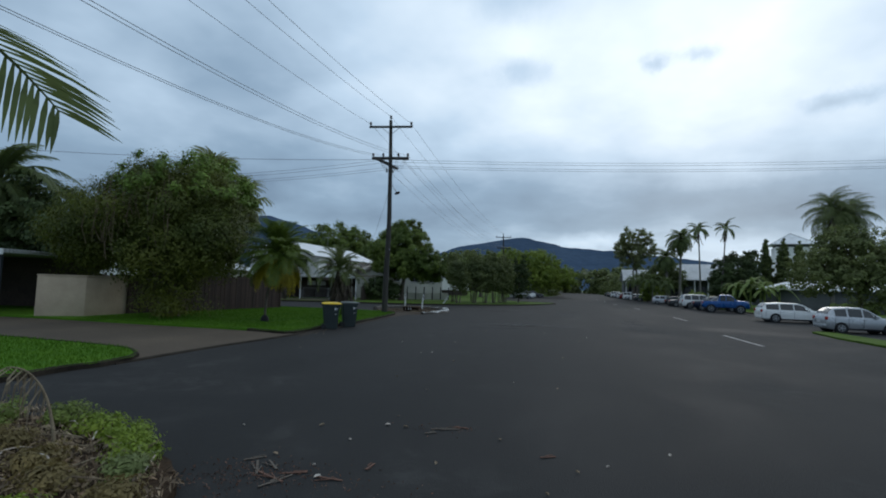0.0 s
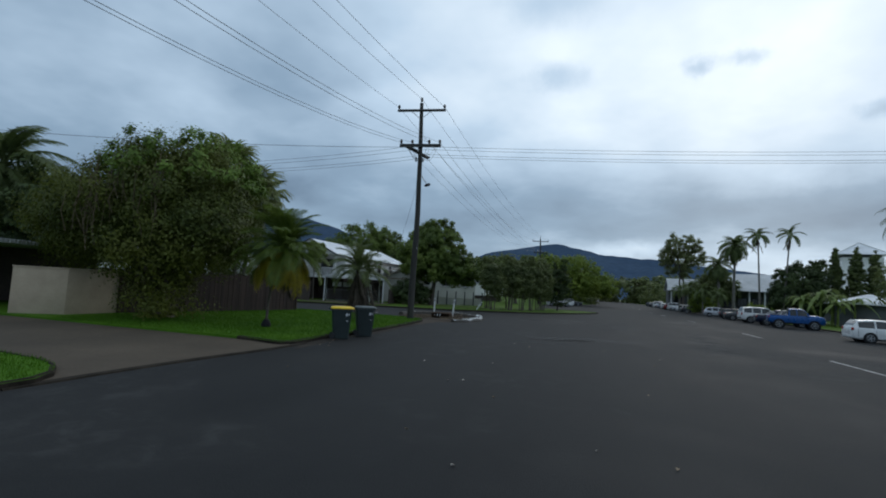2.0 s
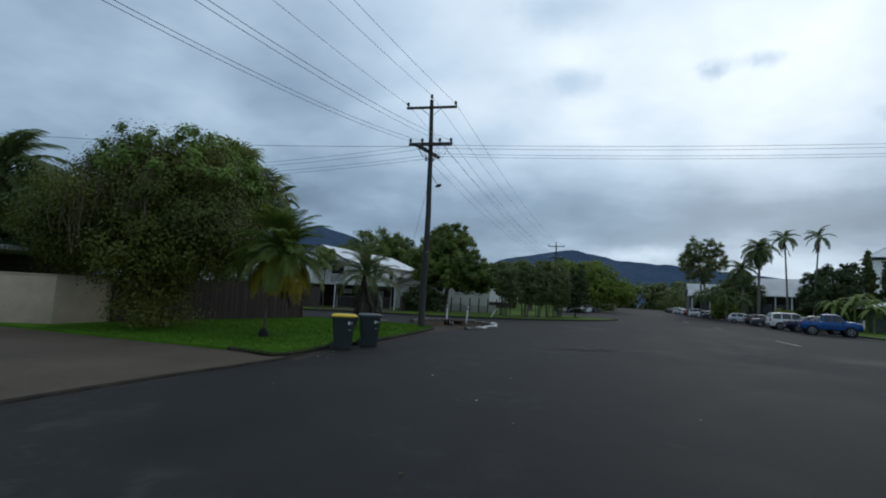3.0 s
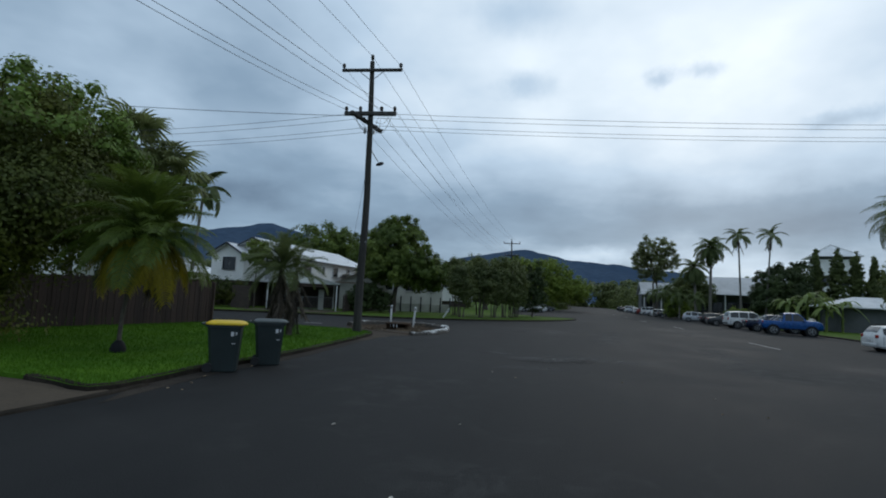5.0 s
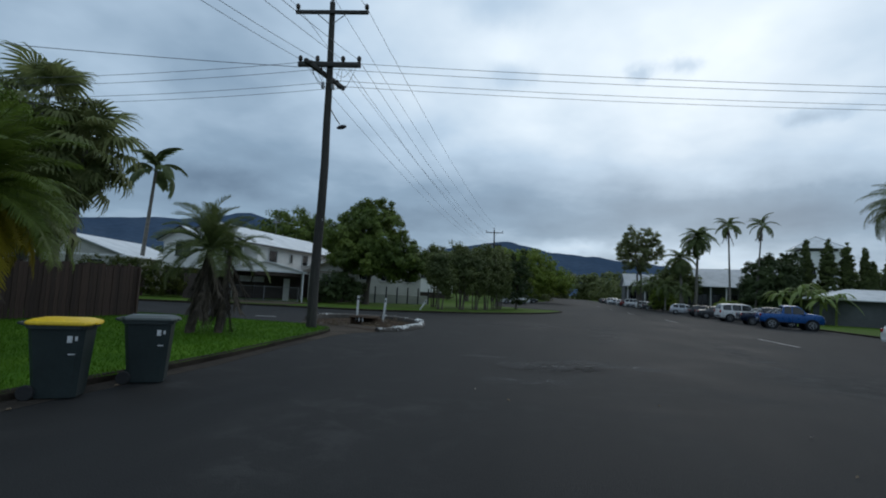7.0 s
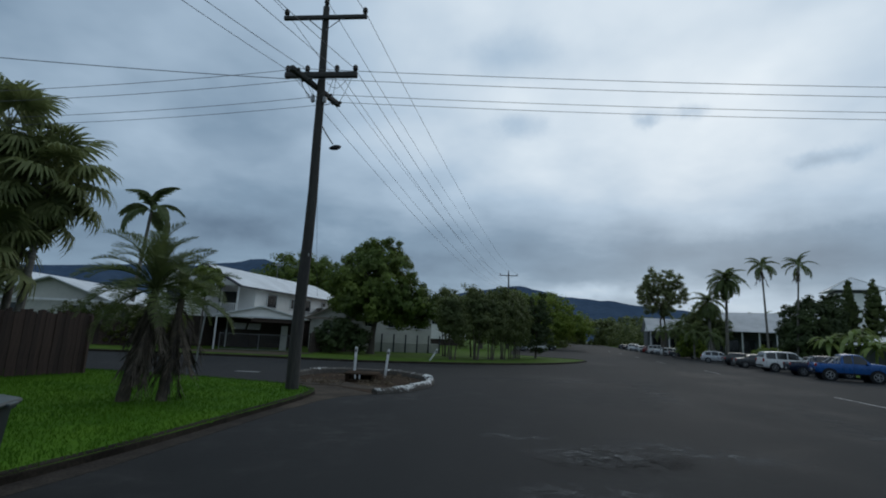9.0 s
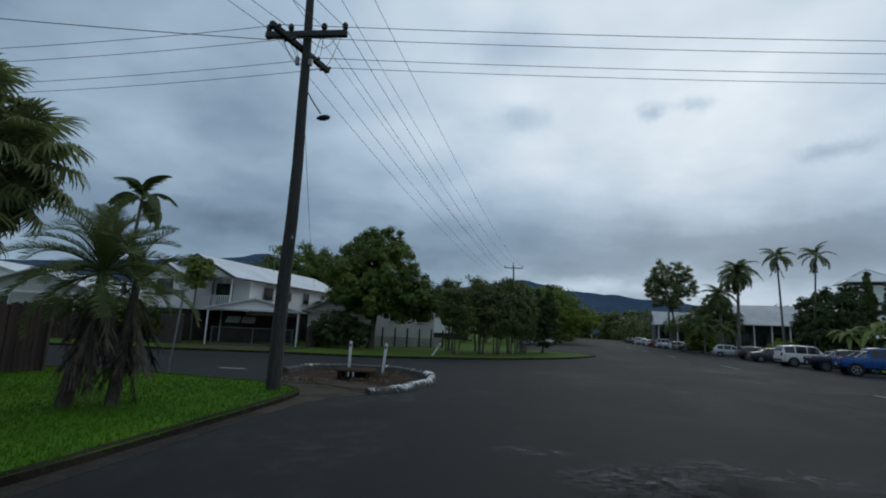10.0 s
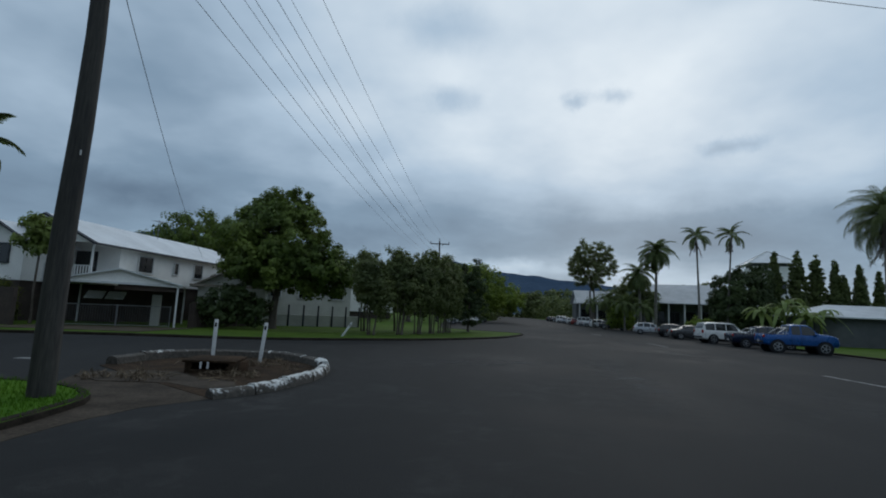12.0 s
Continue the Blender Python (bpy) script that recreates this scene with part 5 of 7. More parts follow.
def low_house(name, at, yaw, w, dpt, z_eave, z_ridge, wall_m, roof_m, label, wins=3, under=0.0, edge=None):
    root = thing(name, pose(*at, 0, 0, yaw), label, "house")
    sh = Shape()
    gable_body(sh, -w / 2, w / 2, 0, dpt, under, z_eave, z_ridge)
    part("wall", sh, wall_m, root)
    boards(root, -w / 2, w / 2, 0, under + 0.05, z_eave, 0.22, "y", wall_m)
    sh = Shape()
    gable_roof(sh, -w / 2, w / 2, 0, dpt, z_eave, z_ridge, 0.5, 0.09)
    part("roof", sh, roof_m, root)
    sh = Shape()
    sh.box((0, -0.48, z_eave - 0.2), (w + 1.0, 0.05, 0.16))
    part("fascia", sh, edge or WHITETRIM, root)
    for k in range(wins):
        window(root, (-w / 2 + w * (k + 0.5) / wins, -0.02, z_eave - 1.15), 1.25, 1.2, "y")
    for k in range(max(2, int(dpt / 4))):
        window(root, (w / 2 + 0.02, dpt * (k + 0.5) / max(2, int(dpt / 4)), z_eave - 1.15), 1.2, 1.2, "x")
    if under:
        sh = Shape()
        sh.box((0, dpt / 2, under / 2), (w - 0.5, dpt - 0.5, under))
        part("under_storey", sh, DARKWALL, root)
    return root


low_house("house", (-10.6, 58.5, 0.1), 28, 11, 12, 4.0, 5.7, CREAMWALL, BROWNROOF, "pale low-set house with tan metal roof behind a tree", 4, 0.5)
low_house("outbuilding", (-13.6, 53.6, 0.1), 12, 4.8, 8, 3.0, 4.2, CREAMWALL, BROWNROOF, "cream outbuilding with tan metal roof beside the carport", 1, 0.0, BROWNROOF)
low_house("house", (-33.5, 44, 0.1), 12, 9, 12, 3.3, 4.9, CREAMWALL, WHITEROOF, "cream low-set house with white metal roof", 2)
low_house("house", (-46, 50, 0.1), 12, 12, 12, 4.4, 6.2, WHITEWALL, WHITEROOF, "white house with white metal roof", 3, 1.0)
low_house("house", (-9, 92, 0.1), 30, 12, 14, 5.2, 7.4, WHITEWALL, GREYROOF, "white house with grey roof behind the trees", 3, 1.0)

# front yard fence with dark posts by the low house
yf = thing("yard_fence", pose(0, 0, 0.1), "low pale wall and dark posts fencing a yard", "fence", kind="structure")
fa, fb = Vector((-12.5, 52.6, 0)), Vector((-4.4, 57.4, 0))
for k in range(9):
    p = fa.lerp(fb, k / 8)
    sh = Shape()
    sh.box((p.x, p.y, 0.8), (0.12, 0.12, 1.7), None, 0.01)
    part("fence_post", sh, TRIM, yf)
sh = Shape()
d = fb - fa
sh.box((d.length / 2, 0.1, 0.45), (d.length, 0.12, 0.9), pose(fa.x, fa.y, 0, 0, 0, math.degrees(math.atan2(d.y, d.x))), 0.02)
part("low_wall", sh, CREAMWALL, yf)
paling_fence((-13.2, 46.4), (-11.4, 52.2), 1.5, "dark timber side fence by the carport", DARKWALL, 0.16, 5)
paling_fence((-31, 40.6), (-25.2, 42.2), 1.7, "brown timber fence beside the hedge", FENCEWOOD, 0.15, 6)

# ---- buildings on the opposite side ----


def posts_building(at, yaw, w, dpt, z_eave, z_ridge, roof_m, label, posts=6):
    """Long ridge along local x, open veranda with white posts in front."""
    root = thing("hall_building", pose(*at, 0, 0, yaw), label, "building")
    # wall coloured dark grey to carry the shade under the veranda roof
    sh = Shape()
    sh.box((0, dpt / 2 + 1.5, z_eave / 2), (w, dpt - 3, z_eave))
    part("wall", sh, GREYWALL, root)
    sh = Shape()
    for sgn, y in ((-1, -0.4), (1, dpt + 0.4)):
        vs = [(-w / 2 - 0.5, y, z_eave), (w / 2 + 0.5, y, z_eave), (w / 2 + 0.5, dpt / 2, z_ridge), (-w / 2 - 0.5, dpt / 2, z_ridge)]
        vs += [(a, b, c - 0.1) for a, b, c in vs]
        sh.add(vs, [(0, 1, 2, 3), (7, 6, 5, 4), (0, 4, 5, 1), (1, 5, 6, 2), (2, 6, 7, 3), (3, 7, 4, 0)])
    part("roof", sh, roof_m, root, "pale ribbed metal roof")
    for sx in (-1, 1):
        sh = Shape()
        x = sx * (w / 2 - 0.05)
        sh.add([(x, 0, z_eave - 0.1), (x, dpt, z_eave - 0.1), (x, dpt / 2, z_ridge - 0.1), (x + 0.08, 0, z_eave - 0.1), (x + 0.08, dpt, z_eave - 0.1), (x + 0.08, dpt / 2, z_ridge - 0.1)], [(0, 1, 2), (5, 4, 3), (0, 3, 4, 1), (1, 4, 5, 2), (2, 5, 3, 0)])
        part("gable", sh, WHITEWALL, root)
    for k in range(posts):
        sh = Shape()
        sh.box((-w / 2 + 0.2 + (w - 0.4) * k / (posts - 1), 0.1, z_eave / 2), (0.22, 0.22, z_eave), None, 0.02)
        part("veranda_post", sh, WHITETRIM, root)
    for k in range(posts - 1):
        window(root, (-w / 2 + 0.2 + (w - 0.4) * (k + 0.5) / (posts - 1), 2.96, z_eave * 0.5), min(2.0, w / posts * 0.7), 1.9, "y", TRIM)
    return root


posts_building((44.5, 93, 0.1), -22, 17, 11, 4.6, 8.0, GREYROOF, "long white-roofed hall with a veranda of white posts", 8)
posts_building((37.2, 116, 0.1), -8, 7.5, 8, 4.6, 7.4, GREYROOF, "small white gabled entrance building with white posts", 3)


def tower():
    root = thing("tower_building", pose(62.6, 100.5, 0.1, 0, 0, -20) @ Matrix.Scale(1.3, 4), "white tower building with pale pyramid roof", "building")
    sh = Shape()
    sh.box((0, 0, 4.6), (4.6, 4.6, 9.2))
    part("wall", sh, WHITEWALL, root)
    # darker band between wall top and eaves
    sh = Shape()
    sh.box((0, 0, 9.35), (4.2, 4.2, 0.5))
    part("louvre_band", sh, GREYWALL, root, "dark grey band under the eaves")
    sh = Shape()
    w = 3.0
    sh.add([(-w, -w, 9.6), (w, -w, 9.6), (w, w, 9.6), (-w, w, 9.6), (0, 0, 11.5)], [(0, 1, 4), (1, 2, 4), (2, 3, 4), (3, 0, 4), (3, 2, 1, 0)])
    part("roof", sh, WHITEROOF, root, "pale pyramid roof")
    for a in range(4):
        sh = Shape()
        m = pose(0, 0, 0, 0, 0, a * 90 + 45)
        sh.tube([m @ Vector((w * 1.414, 0, 9.62)), m @ Vector((0, 0, 11.55))], 0.07, 5)
        part("ridge_cap", sh, WHITETRIM, root)
    for x in (-1.0, 1.0):
        for z in (3.0, 6.2):
            window(root, (x, -2.32, z), 1.0, 1.5, "y", WHITETRIM, 1)
    sh = Shape()
    sh.box((6.0, 1, 2.2), (8, 8, 4.4))
    part("side_wing", sh, CREAMWALL, root)
    sh = Shape()
    gable_roof(sh, 2.0, 10.0, -3, 5, 4.4, 5.8, 0.4)
    part("wing_roof", sh, WHITEROOF, root)
    return root


tower()
shed = thing("shed", pose(46.5, 60.5, 0.1, 0, 0, -16), "long grey-green walled shed with low pale roof", "building")
sh = Shape()
sh.box((0, 3, 1.5), (15, 7, 3.0))
part("wall", sh, GREYWALL, shed)
sh = Shape()
for y0, z0, y1, z1 in ((-1.3, 2.85, 3, 4.1), (7.3, 2.85, 3, 4.1)):
    vs = [(-8.6, y0, z0), (8.6, y0, z0), (7.0, y1, z1), (-5.0, y1, z1)]
    vs += [(a, b, c - 0.12) for a, b, c in vs]
    sh.add(vs, [(0, 1, 2, 3), (7, 6, 5, 4), (0, 4, 5, 1), (1, 5, 6, 2), (2, 6, 7, 3), (3, 7, 4, 0)])
sh.add([(-8.6, -1.3, 2.85), (-8.6, 7.3, 2.85), (-5.0, 3, 4.1)], [(0, 1, 2)])
part("roof", sh, WHITEROOF, shed, "low pale metal roof")

# ---- trees ----
# big vine-covered tree by the wall
big = [(-0.2, 0, 4.9, 3.6, 3.6, 2.6), (-3.0, 0.0, 4.3, 2.8, 2.8, 2.2), (1.9, -0.4, 3.6, 2.1, 2.5, 1.6), (0.7, -1.6, 3.0, 1.9, 1.7, 2.0), (-5.0, 0.8, 4.2, 2.2, 2.2, 2.0), (-3.2, -1.0, 3.9, 1.6, 1.6, 1.2), (0.7, 0.6, 5.9, 2.4, 2.6, 1.7), (-1.4, 0.4, 5.8, 2.4, 2.4, 1.9), (2.2, 0.5, 4.3, 1.4, 1.8, 1.6), (0.8, -1.0, 1.2, 1.3, 1.3, 1.4)]
bt = tree("tree", (-13.9, 14.6, 0.1), big, LEAF_VINE, "huge dense tree smothered in vines beside the wall", trunk_r=0.4, clumps=430, per=170, clump_r=0.78, leaf=0.1, seed=11, shell=0.35, hang=0.5, fork=0.3)
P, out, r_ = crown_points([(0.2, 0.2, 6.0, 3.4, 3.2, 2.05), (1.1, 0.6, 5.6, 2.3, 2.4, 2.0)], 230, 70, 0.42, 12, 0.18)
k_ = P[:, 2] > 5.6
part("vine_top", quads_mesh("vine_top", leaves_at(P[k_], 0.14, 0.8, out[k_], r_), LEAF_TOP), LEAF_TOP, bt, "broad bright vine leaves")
sh = Shape()
rr = random.Random(8)
for q in range(60):
    x, z = rr.uniform(-2.6, 1.6), rr.uniform(4.6, 6.6)
    y = -3.3 + 0.25 * abs(x) + rr.uniform(-0.3, 0.3) + (z - 4.6) * 0.5
    ln = rr.uniform(0.8, 2.2)
    sh.tube([(x, y, z), (x + rr.uniform(-0.15, 0.15), y - 0.1, z - ln * 0.5), (x + rr.uniform(-0.25, 0.25), y, z - ln)], 0.012, 4, False)
part("hanging_vine", sh, DEADFROND, bt, "bare hanging vine stems")

tree("tree", (-27, 21, 0.1), [(0, 0, 5.5, 3.5, 3.5, 2.6), (3, -1, 4.2, 2.6, 2.6, 2.2), (-3, 0, 4.8, 3, 3, 2.4)], LEAF_DARK, "dark tree behind the carport", trunk_r=0.3, clumps=240, per=34, seed=13, leaf=0.25)
tree("tree", (-9.3, 49.6, 0.1), [(0, 0, 6.0, 3.6, 3.4, 2.6), (-1.7, 0.2, 4.7, 2.2, 2.4, 1.9), (2.5, -0.2, 4.4, 2.6, 2.6, 2.1), (0.4, 0.2, 8.0, 2.0, 2.0, 1.7), (0, -1.8, 4.4, 2.6, 2.0, 2.0), (3.9, 0, 3.6, 1.4, 1.6, 1.3), (-1.0, 0, 7.4, 1.7, 1.7, 1.5)], LEAF_MANGO, "large round leafy green tree on the corner lawn", trunk_r=0.28, clumps=420, per=85, clump_r=0.5, leaf=0.2, seed=21, fork=0.4, shell=0.3, density=1.5)
tree("tree", (-27, 76, 0.1), [(1, 0, 8.9, 5.4, 5, 3.3), (5, 0, 7.6, 4.5, 4, 3.0), (-4, 0, 6.6, 4.2, 4, 3.0), (2, 0, 5, 5, 4, 3), (9.5, 2, 6.6, 4, 4, 2.8)], LEAF_MANGO, "broad dark green tree behind the white house", trunk_r=0.5, clumps=560, per=50, clump_r=0.75, leaf=0.3, seed=22)
tree("tree", (-20.8, 44.0, 0.1), [(0, 0, 5.5, 0.9, 0.9, 0.7), (0.4, 0, 4.9, 0.8, 0.8, 0.6), (-0.6, 0, 4.7, 0.7, 0.7, 0.6), (0.1, 0, 4.1, 0.6, 0.6, 0.4)], LEAF_SHRUB, "small umbrella-shaped tree in front of the balcony", trunk_r=0.07, clumps=46, per=26, clump_r=0.32, leaf=0.24, seed=23, fork=0.62)
for k, (x, y, h) in enumerate(((-2.3, 47.2, 5.0), (-0.6, 49.0, 5.9), (0.6, 50.6, 5.6), (1.6, 52.2, 6.3), (2.4, 53.8, 5.9), (3.0, 55.4, 6.2), (-3.3, 52.0, 6.2), (-1.0, 54.0, 6.6))):
    tree("small_tree", (x, y, 0.1), [(0, 0, h * 0.62, 1.25, 1.2, h * 0.34), (0.5, 0.2, h * 0.48, 1.0, 1.0, h * 0.28), (-0.4, -0.2, h * 0.8, 0.8, 0.8, h * 0.2)], LEAF_FAR, "slender multi-stemmed shrub tree in a row on the lawn", "small tree", trunk_r=0.05, clumps=105, per=28, clump_r=0.36, leaf=0.17, seed=30 + k, trunks=4, spread=0.35, group="row of shrub trees", fork=0.5)
tree("shrub", (4.9, 58.2, 0.1), [(0, 0, 2.0, 1.7, 1.6, 1.6), (0.2, 0, 3.6, 1.3, 1.3, 1.6), (-0.5, 0, 5.0, 0.35, 0.35, 1.2), (0.6, 0, 5.2, 0.3, 0.3, 1.5)], LEAF_DARK, "dark spiky shrub at the street corner", "shrub", trunk_r=0.1, clumps=150, per=34, clump_r=0.32, leaf=0.22, aspect=0.25, seed=41)
tree("tree", (11, 112, 0.1), [(0, 0, 7.6, 6.5, 5, 3.6), (-6, 0, 7.8, 5, 4, 3.4), (5.5, 0, 4.8, 4.5, 4, 3), (-1, -3, 4, 6, 3, 3)], LEAF_LIME, "wide light green street tree", trunk_r=0.4, clumps=420, per=30, clump_r=0.9, leaf=0.4, seed=42)
tree("tree", (-1, 84, 0.1), [(0, 0, 5.0, 4, 3.5, 2.8), (4, 0, 4, 3, 3, 2.4), (-4, 0, 5, 3.5, 3, 2.6)], LEAF_MANGO, "green tree beyond the shrub row", trunk_r=0.3, clumps=260, per=30, clump_r=0.7, leaf=0.36, seed=43)
# right side
tree("tree", (34.0, 110, 0.1), [(-1.7, 0, 14.2, 2.2, 2.2, 2.4), (1.6, 0, 14.6, 2.3, 2.2, 2.2), (-3.0, 0, 11.7, 1.9, 2.0, 2.3), (2.9, 0, 12.0, 2.0, 2.0, 2.6), (0, 0, 10.8, 2.4, 2.4, 2.4), (0.9, 0, 8.6, 1.5, 1.5, 1.4), (-2.2, 0, 8.9, 1.3, 1.3, 1.1)], LEAF_TALL, "tall tree with grey-green high crown and bare trunk", trunk_r=0.22, clumps=300, per=56, clump_r=0.5, leaf=0.22, seed=51, fork=0.45, trunks=2, spread=0.5)
tree("tree", (38.6, 72.4, 0.1), [(0, 0, 4.6, 3.3, 3.2, 3.6), (-1.6, -0.6, 3.0, 2.3, 2.2, 2.6), (1.6, -0.4, 3.4, 2.2, 2.2, 2.6), (2.6, 0, 6.6, 1.3, 1.3, 2.3)], LEAF_DARK, "dense very dark rounded tree", trunk_r=0.25, clumps=420, per=44, clump_r=0.5, leaf=0.26, seed=52, shell=0.15)
for k, (x, y, h, w) in enumerate(((43.9, 73.6, 9.9, 0.85), (45.9, 72.6, 9.6, 1.25), (47.9, 72.2, 9.4, 0.9), (49.6, 71.4, 8.8, 0.7), (50.3, 71.0, 7.2, 0.55), (52.2, 71.0, 8.4, 0.7), (55.4, 71.8, 7.8, 0.65), (59, 70.0, 8.0, 0.7))):
    h, w = h * 1.1, w * 1.12
    tree("cypress", (x, y, 0.1), [(0, 0, h * 0.42, w, w, h * 0.42), (0, 0, h * 0.68, w * 0.62, w * 0.62, h * 0.27), (0, 0, h * 0.86, w * 0.3, w * 0.3, h * 0.16)], LEAF_CYPRESS, "tall narrow dark green column tree", "tree", trunk_r=0.12, clumps=240, per=44, clump_r=0.24, leaf=0.2, seed=60 + k, shell=0.3, group="row of column trees")
tree("tree", (35.3, 41.5, 0.1), [(0, 0, 5.6, 4.2, 4, 2.6), (-3.6, -0.6, 4.2, 2.8, 2.6, 2.2), (3.2, 0, 5.2, 3.4, 3.2, 2.6), (0, -2.6, 3.4, 3.6, 2.2, 2.2), (-1.2, 0, 7.0, 2.4, 2.4, 1.7)], LEAF_OLIVE, "spreading olive green tree behind the parked cars", trunk_r=0.25, clumps=420, per=30, clump_r=0.6, leaf=0.24, seed=71, shell=0.4, density=1.7)
tree("shrub", (31.5, 68.5, 0.1), [(0, 0, 1.2, 1.6, 1.3, 1.1), (1.5, 0.5, 1.0, 1.4, 1.2, 0.9)], LEAF_LIME, "rounded light green garden shrub", "shrub", trunk_r=0.05, clumps=70, per=30, clump_r=0.3, leaf=0.18, seed=72)
tree("shrub", (31.5, 92, 0.1), [(0, 0, 2.2, 1.6, 1.4, 2.0), (1.8, 0, 1.6, 1.5, 1.2, 1.4)], LEAF_LIME, "light green garden shrub by the palms", "shrub", trunk_r=0.05, clumps=90, per=28, clump_r=0.4, leaf=0.25, seed=73)
tree("tree", (35.5, 95, 0.1), [(0, 0, 6, 3, 3, 3), (-2.2, 0, 4, 2.2, 2.2, 2.4), (2.2, 0, 4.6, 2.2, 2.2, 2.4)], LEAF_FAR, "green tree among the palms", trunk_r=0.15, clumps=200, per=28, clump_r=0.6, leaf=0.32, seed=74)
tree("shrub", (48.0, 57.5, 0.1), [(0, 0, 0.8, 2.4, 0.8, 0.7), (-3.4, 0.4, 0.7, 1.6, 0.7, 0.6), (3.8, 0.2, 0.8, 1.8, 0.8, 0.7)], LEAF_SHRUB, "low hedge of green shrubs along the shed", "shrub", trunk_r=0.05, clumps=110, per=26, clump_r=0.3, leaf=0.2, seed=75)
# hedge by the white house
tree("hedge", (-26.6, 42.6, 0.1), [(0, 0, 1.4, 3.6, 1.2, 1.5), (-2.6, -0.4, 1.5, 2.4, 1.2, 1.6), (2.6, 0.4, 1.3, 2.0, 1.2, 1.4), (4.4, 0.6, 1.2, 1.3, 1.0, 1.3)], LEAF_HEDGE, "dense dark clipped hedge in front of the white house", "hedge", trunk_r=0.08, clumps=300, per=34, clump_r=0.32, leaf=0.13, seed=81, shell=0.2, trunks=3, spread=1.0)
tree("shrub", (-12.0, 47.5, 0.1), [(0, 0, 1.4, 1.4, 1.2, 1.3), (0.9, 0.4, 1.9, 1.0, 1.0, 0.9), (1.8, 0.8, 1.2, 1.2, 1.1, 1.1)], LEAF_DARK, "dark garden shrub beside the carport", "shrub", trunk_r=0.07, clumps=130, per=30, clump_r=0.34, leaf=0.2, seed=82)
# far woods closing the street
P, out, r_ = crown_points([(-160 + 26 * k + 6 * math.sin(k * 1.7), 250 + 35 * math.sin(k * 0.9), 7 + 1.5 * math.sin(k * 2.3), 20, 14, 9 + 2.4 * math.sin(k * 1.3)) for k in range(19)], 4200, 18, 2.4, 91, 0.3)
k_ = (P[:, 2] > 0) & ((P[:, 0] < 30) | (P[:, 0] > 56) | (P[:, 1] > 262))
tagged(new("far_woods", quads_mesh("far_woods", leaves_at(P[k_], 1.7, 0.7, out[k_], r_), LEAF_FAR)), "belt of distant green trees closing the street", "woods", kind="stuff")
lob = [(*road_xy(s, -15 - 3 * math.sin(s)), 3.6 + math.sin(s * 1.3), 6, 6, 4.6 + 1.3 * math.sin(s * 0.7)) for s in range(128, 330, 9)]
lob += [(*road_xy(s, 21 + 3 * math.sin(s)), 3.8 + math.sin(s * 1.1), 6, 6, 4.8 + 1.4 * math.sin(s * 0.9)) for s in range(124, 330, 9)]
P, out, r_ = crown_points(lob, 3600, 18, 1.3, 92, 0.3)
k_ = P[:, 2] > 0
tagged(new("street_trees_far", quads_mesh("street_trees_far", leaves_at(P[k_], 0.95, 0.6, out[k_], r_), LEAF_FAR)), "distant dark street trees on both sides", "woods", kind="stuff")

# ---- palms ----
F_GREY = [feather_frond("frond", FROND_GREY, 1.9, 0.38, 58, 0.75, 0.55, k + 3, 0.010, 0.5, 0.15) for k in range(3)]
F_YEL = [feather_frond("frond", FROND_YELLOW, 1.8, 0.42, 34, 1.1, 0.35, k + 6, 0.022, 0.2, 0.5) for k in range(2)]
F_BROAD = [feather_frond("frond", FROND_DARK, 2.2, 0.46, 34, 1.2, 0.62, k + 12, 0.085, 0.05, 0.75) for k in range(2)]
F_FINE = [feather_frond("frond", FROND_GREEN, 1.9, 0.42, 46, 0.72, 0.42, k + 30, 0.014, 0.25, 0.4) for k in range(3)]
F_SMALL = [feather_frond("frond", FROND_DARK, 2.0, 0.42, 30, 1.05, 0.5, k + 40, 0.03, 0.1, 0.6) for k in range(3)]
F_QUEEN = [feather_frond("frond", FROND_GREY, 2.1, 0.36, 40, 1.15, 0.7, k + 50, 0.011, -0.1, 0.9) for k in range(3)]
F_FAN = [fan_frond("frond", FROND_FAN, 1.5, 1.2, k) for k in range(3)]
F_DEAD = [dead_frond("dead_frond", SKIRT, 1.5, k + 15) for k in range(3)]

lawn_palm = palm("palm", (-8.56, 13.75, 0.1), 2.95, F_FINE, "small palm with drooping fronds, the lower ones yellowing", 60, 0.05, (0.5, 0.0), 3, 1.08, (-30, 82), curve=-0.16, dead=(F_DEAD, 4), bulge=1.1, bark=BARK)
rr = random.Random(44)
for k in range(22):
    f = part("yellow_frond", F_YEL[k % 2], None, lawn_palm, "yellowing lower frond")
    f.matrix_local = Matrix.Translation((0.47, 0, 2.85)) @ pose(0, 0, 0, rr.uniform(-15, 15), rr.uniform(-4, 34), k * 360 / 22 + rr.uniform(-10, 10)) @ Matrix.Scale(rr.uniform(0.75, 1.0), 4)
sh = Shape()
sh.lathe([(0.17, -0.02), (0.19, 0.08), (0.14, 0.22), (0.07, 0.3)], 14)
solo("palm_base_ring", sh, BLACKPLASTIC, "black collar round the foot of the small palm", "plant collar", m=pose(-8.56, 13.75, 0.11), smooth=50)
palm("palm", (-7.85, 20.4, 0.1), 2.65, F_GREY, "date palm with grey-green fronds and a skirt of dead ones", 34, 0.11, (0.45, 0.0), 5, 0.95, (-45, 80), dead=(F_DEAD, 40), drop=0.8, bark=SKIRT, group="pair of skirted palms")
palm("palm", (-7.15, 20.8, 0.1), 2.45, F_GREY, "date palm with thin fronds and hanging brown skirt", 10, 0.10, (0.1, 0.1), 6, 0.9, (-50, 70), dead=(F_DEAD, 24), drop=0.95, bark=SKIRT, group="pair of skirted palms")
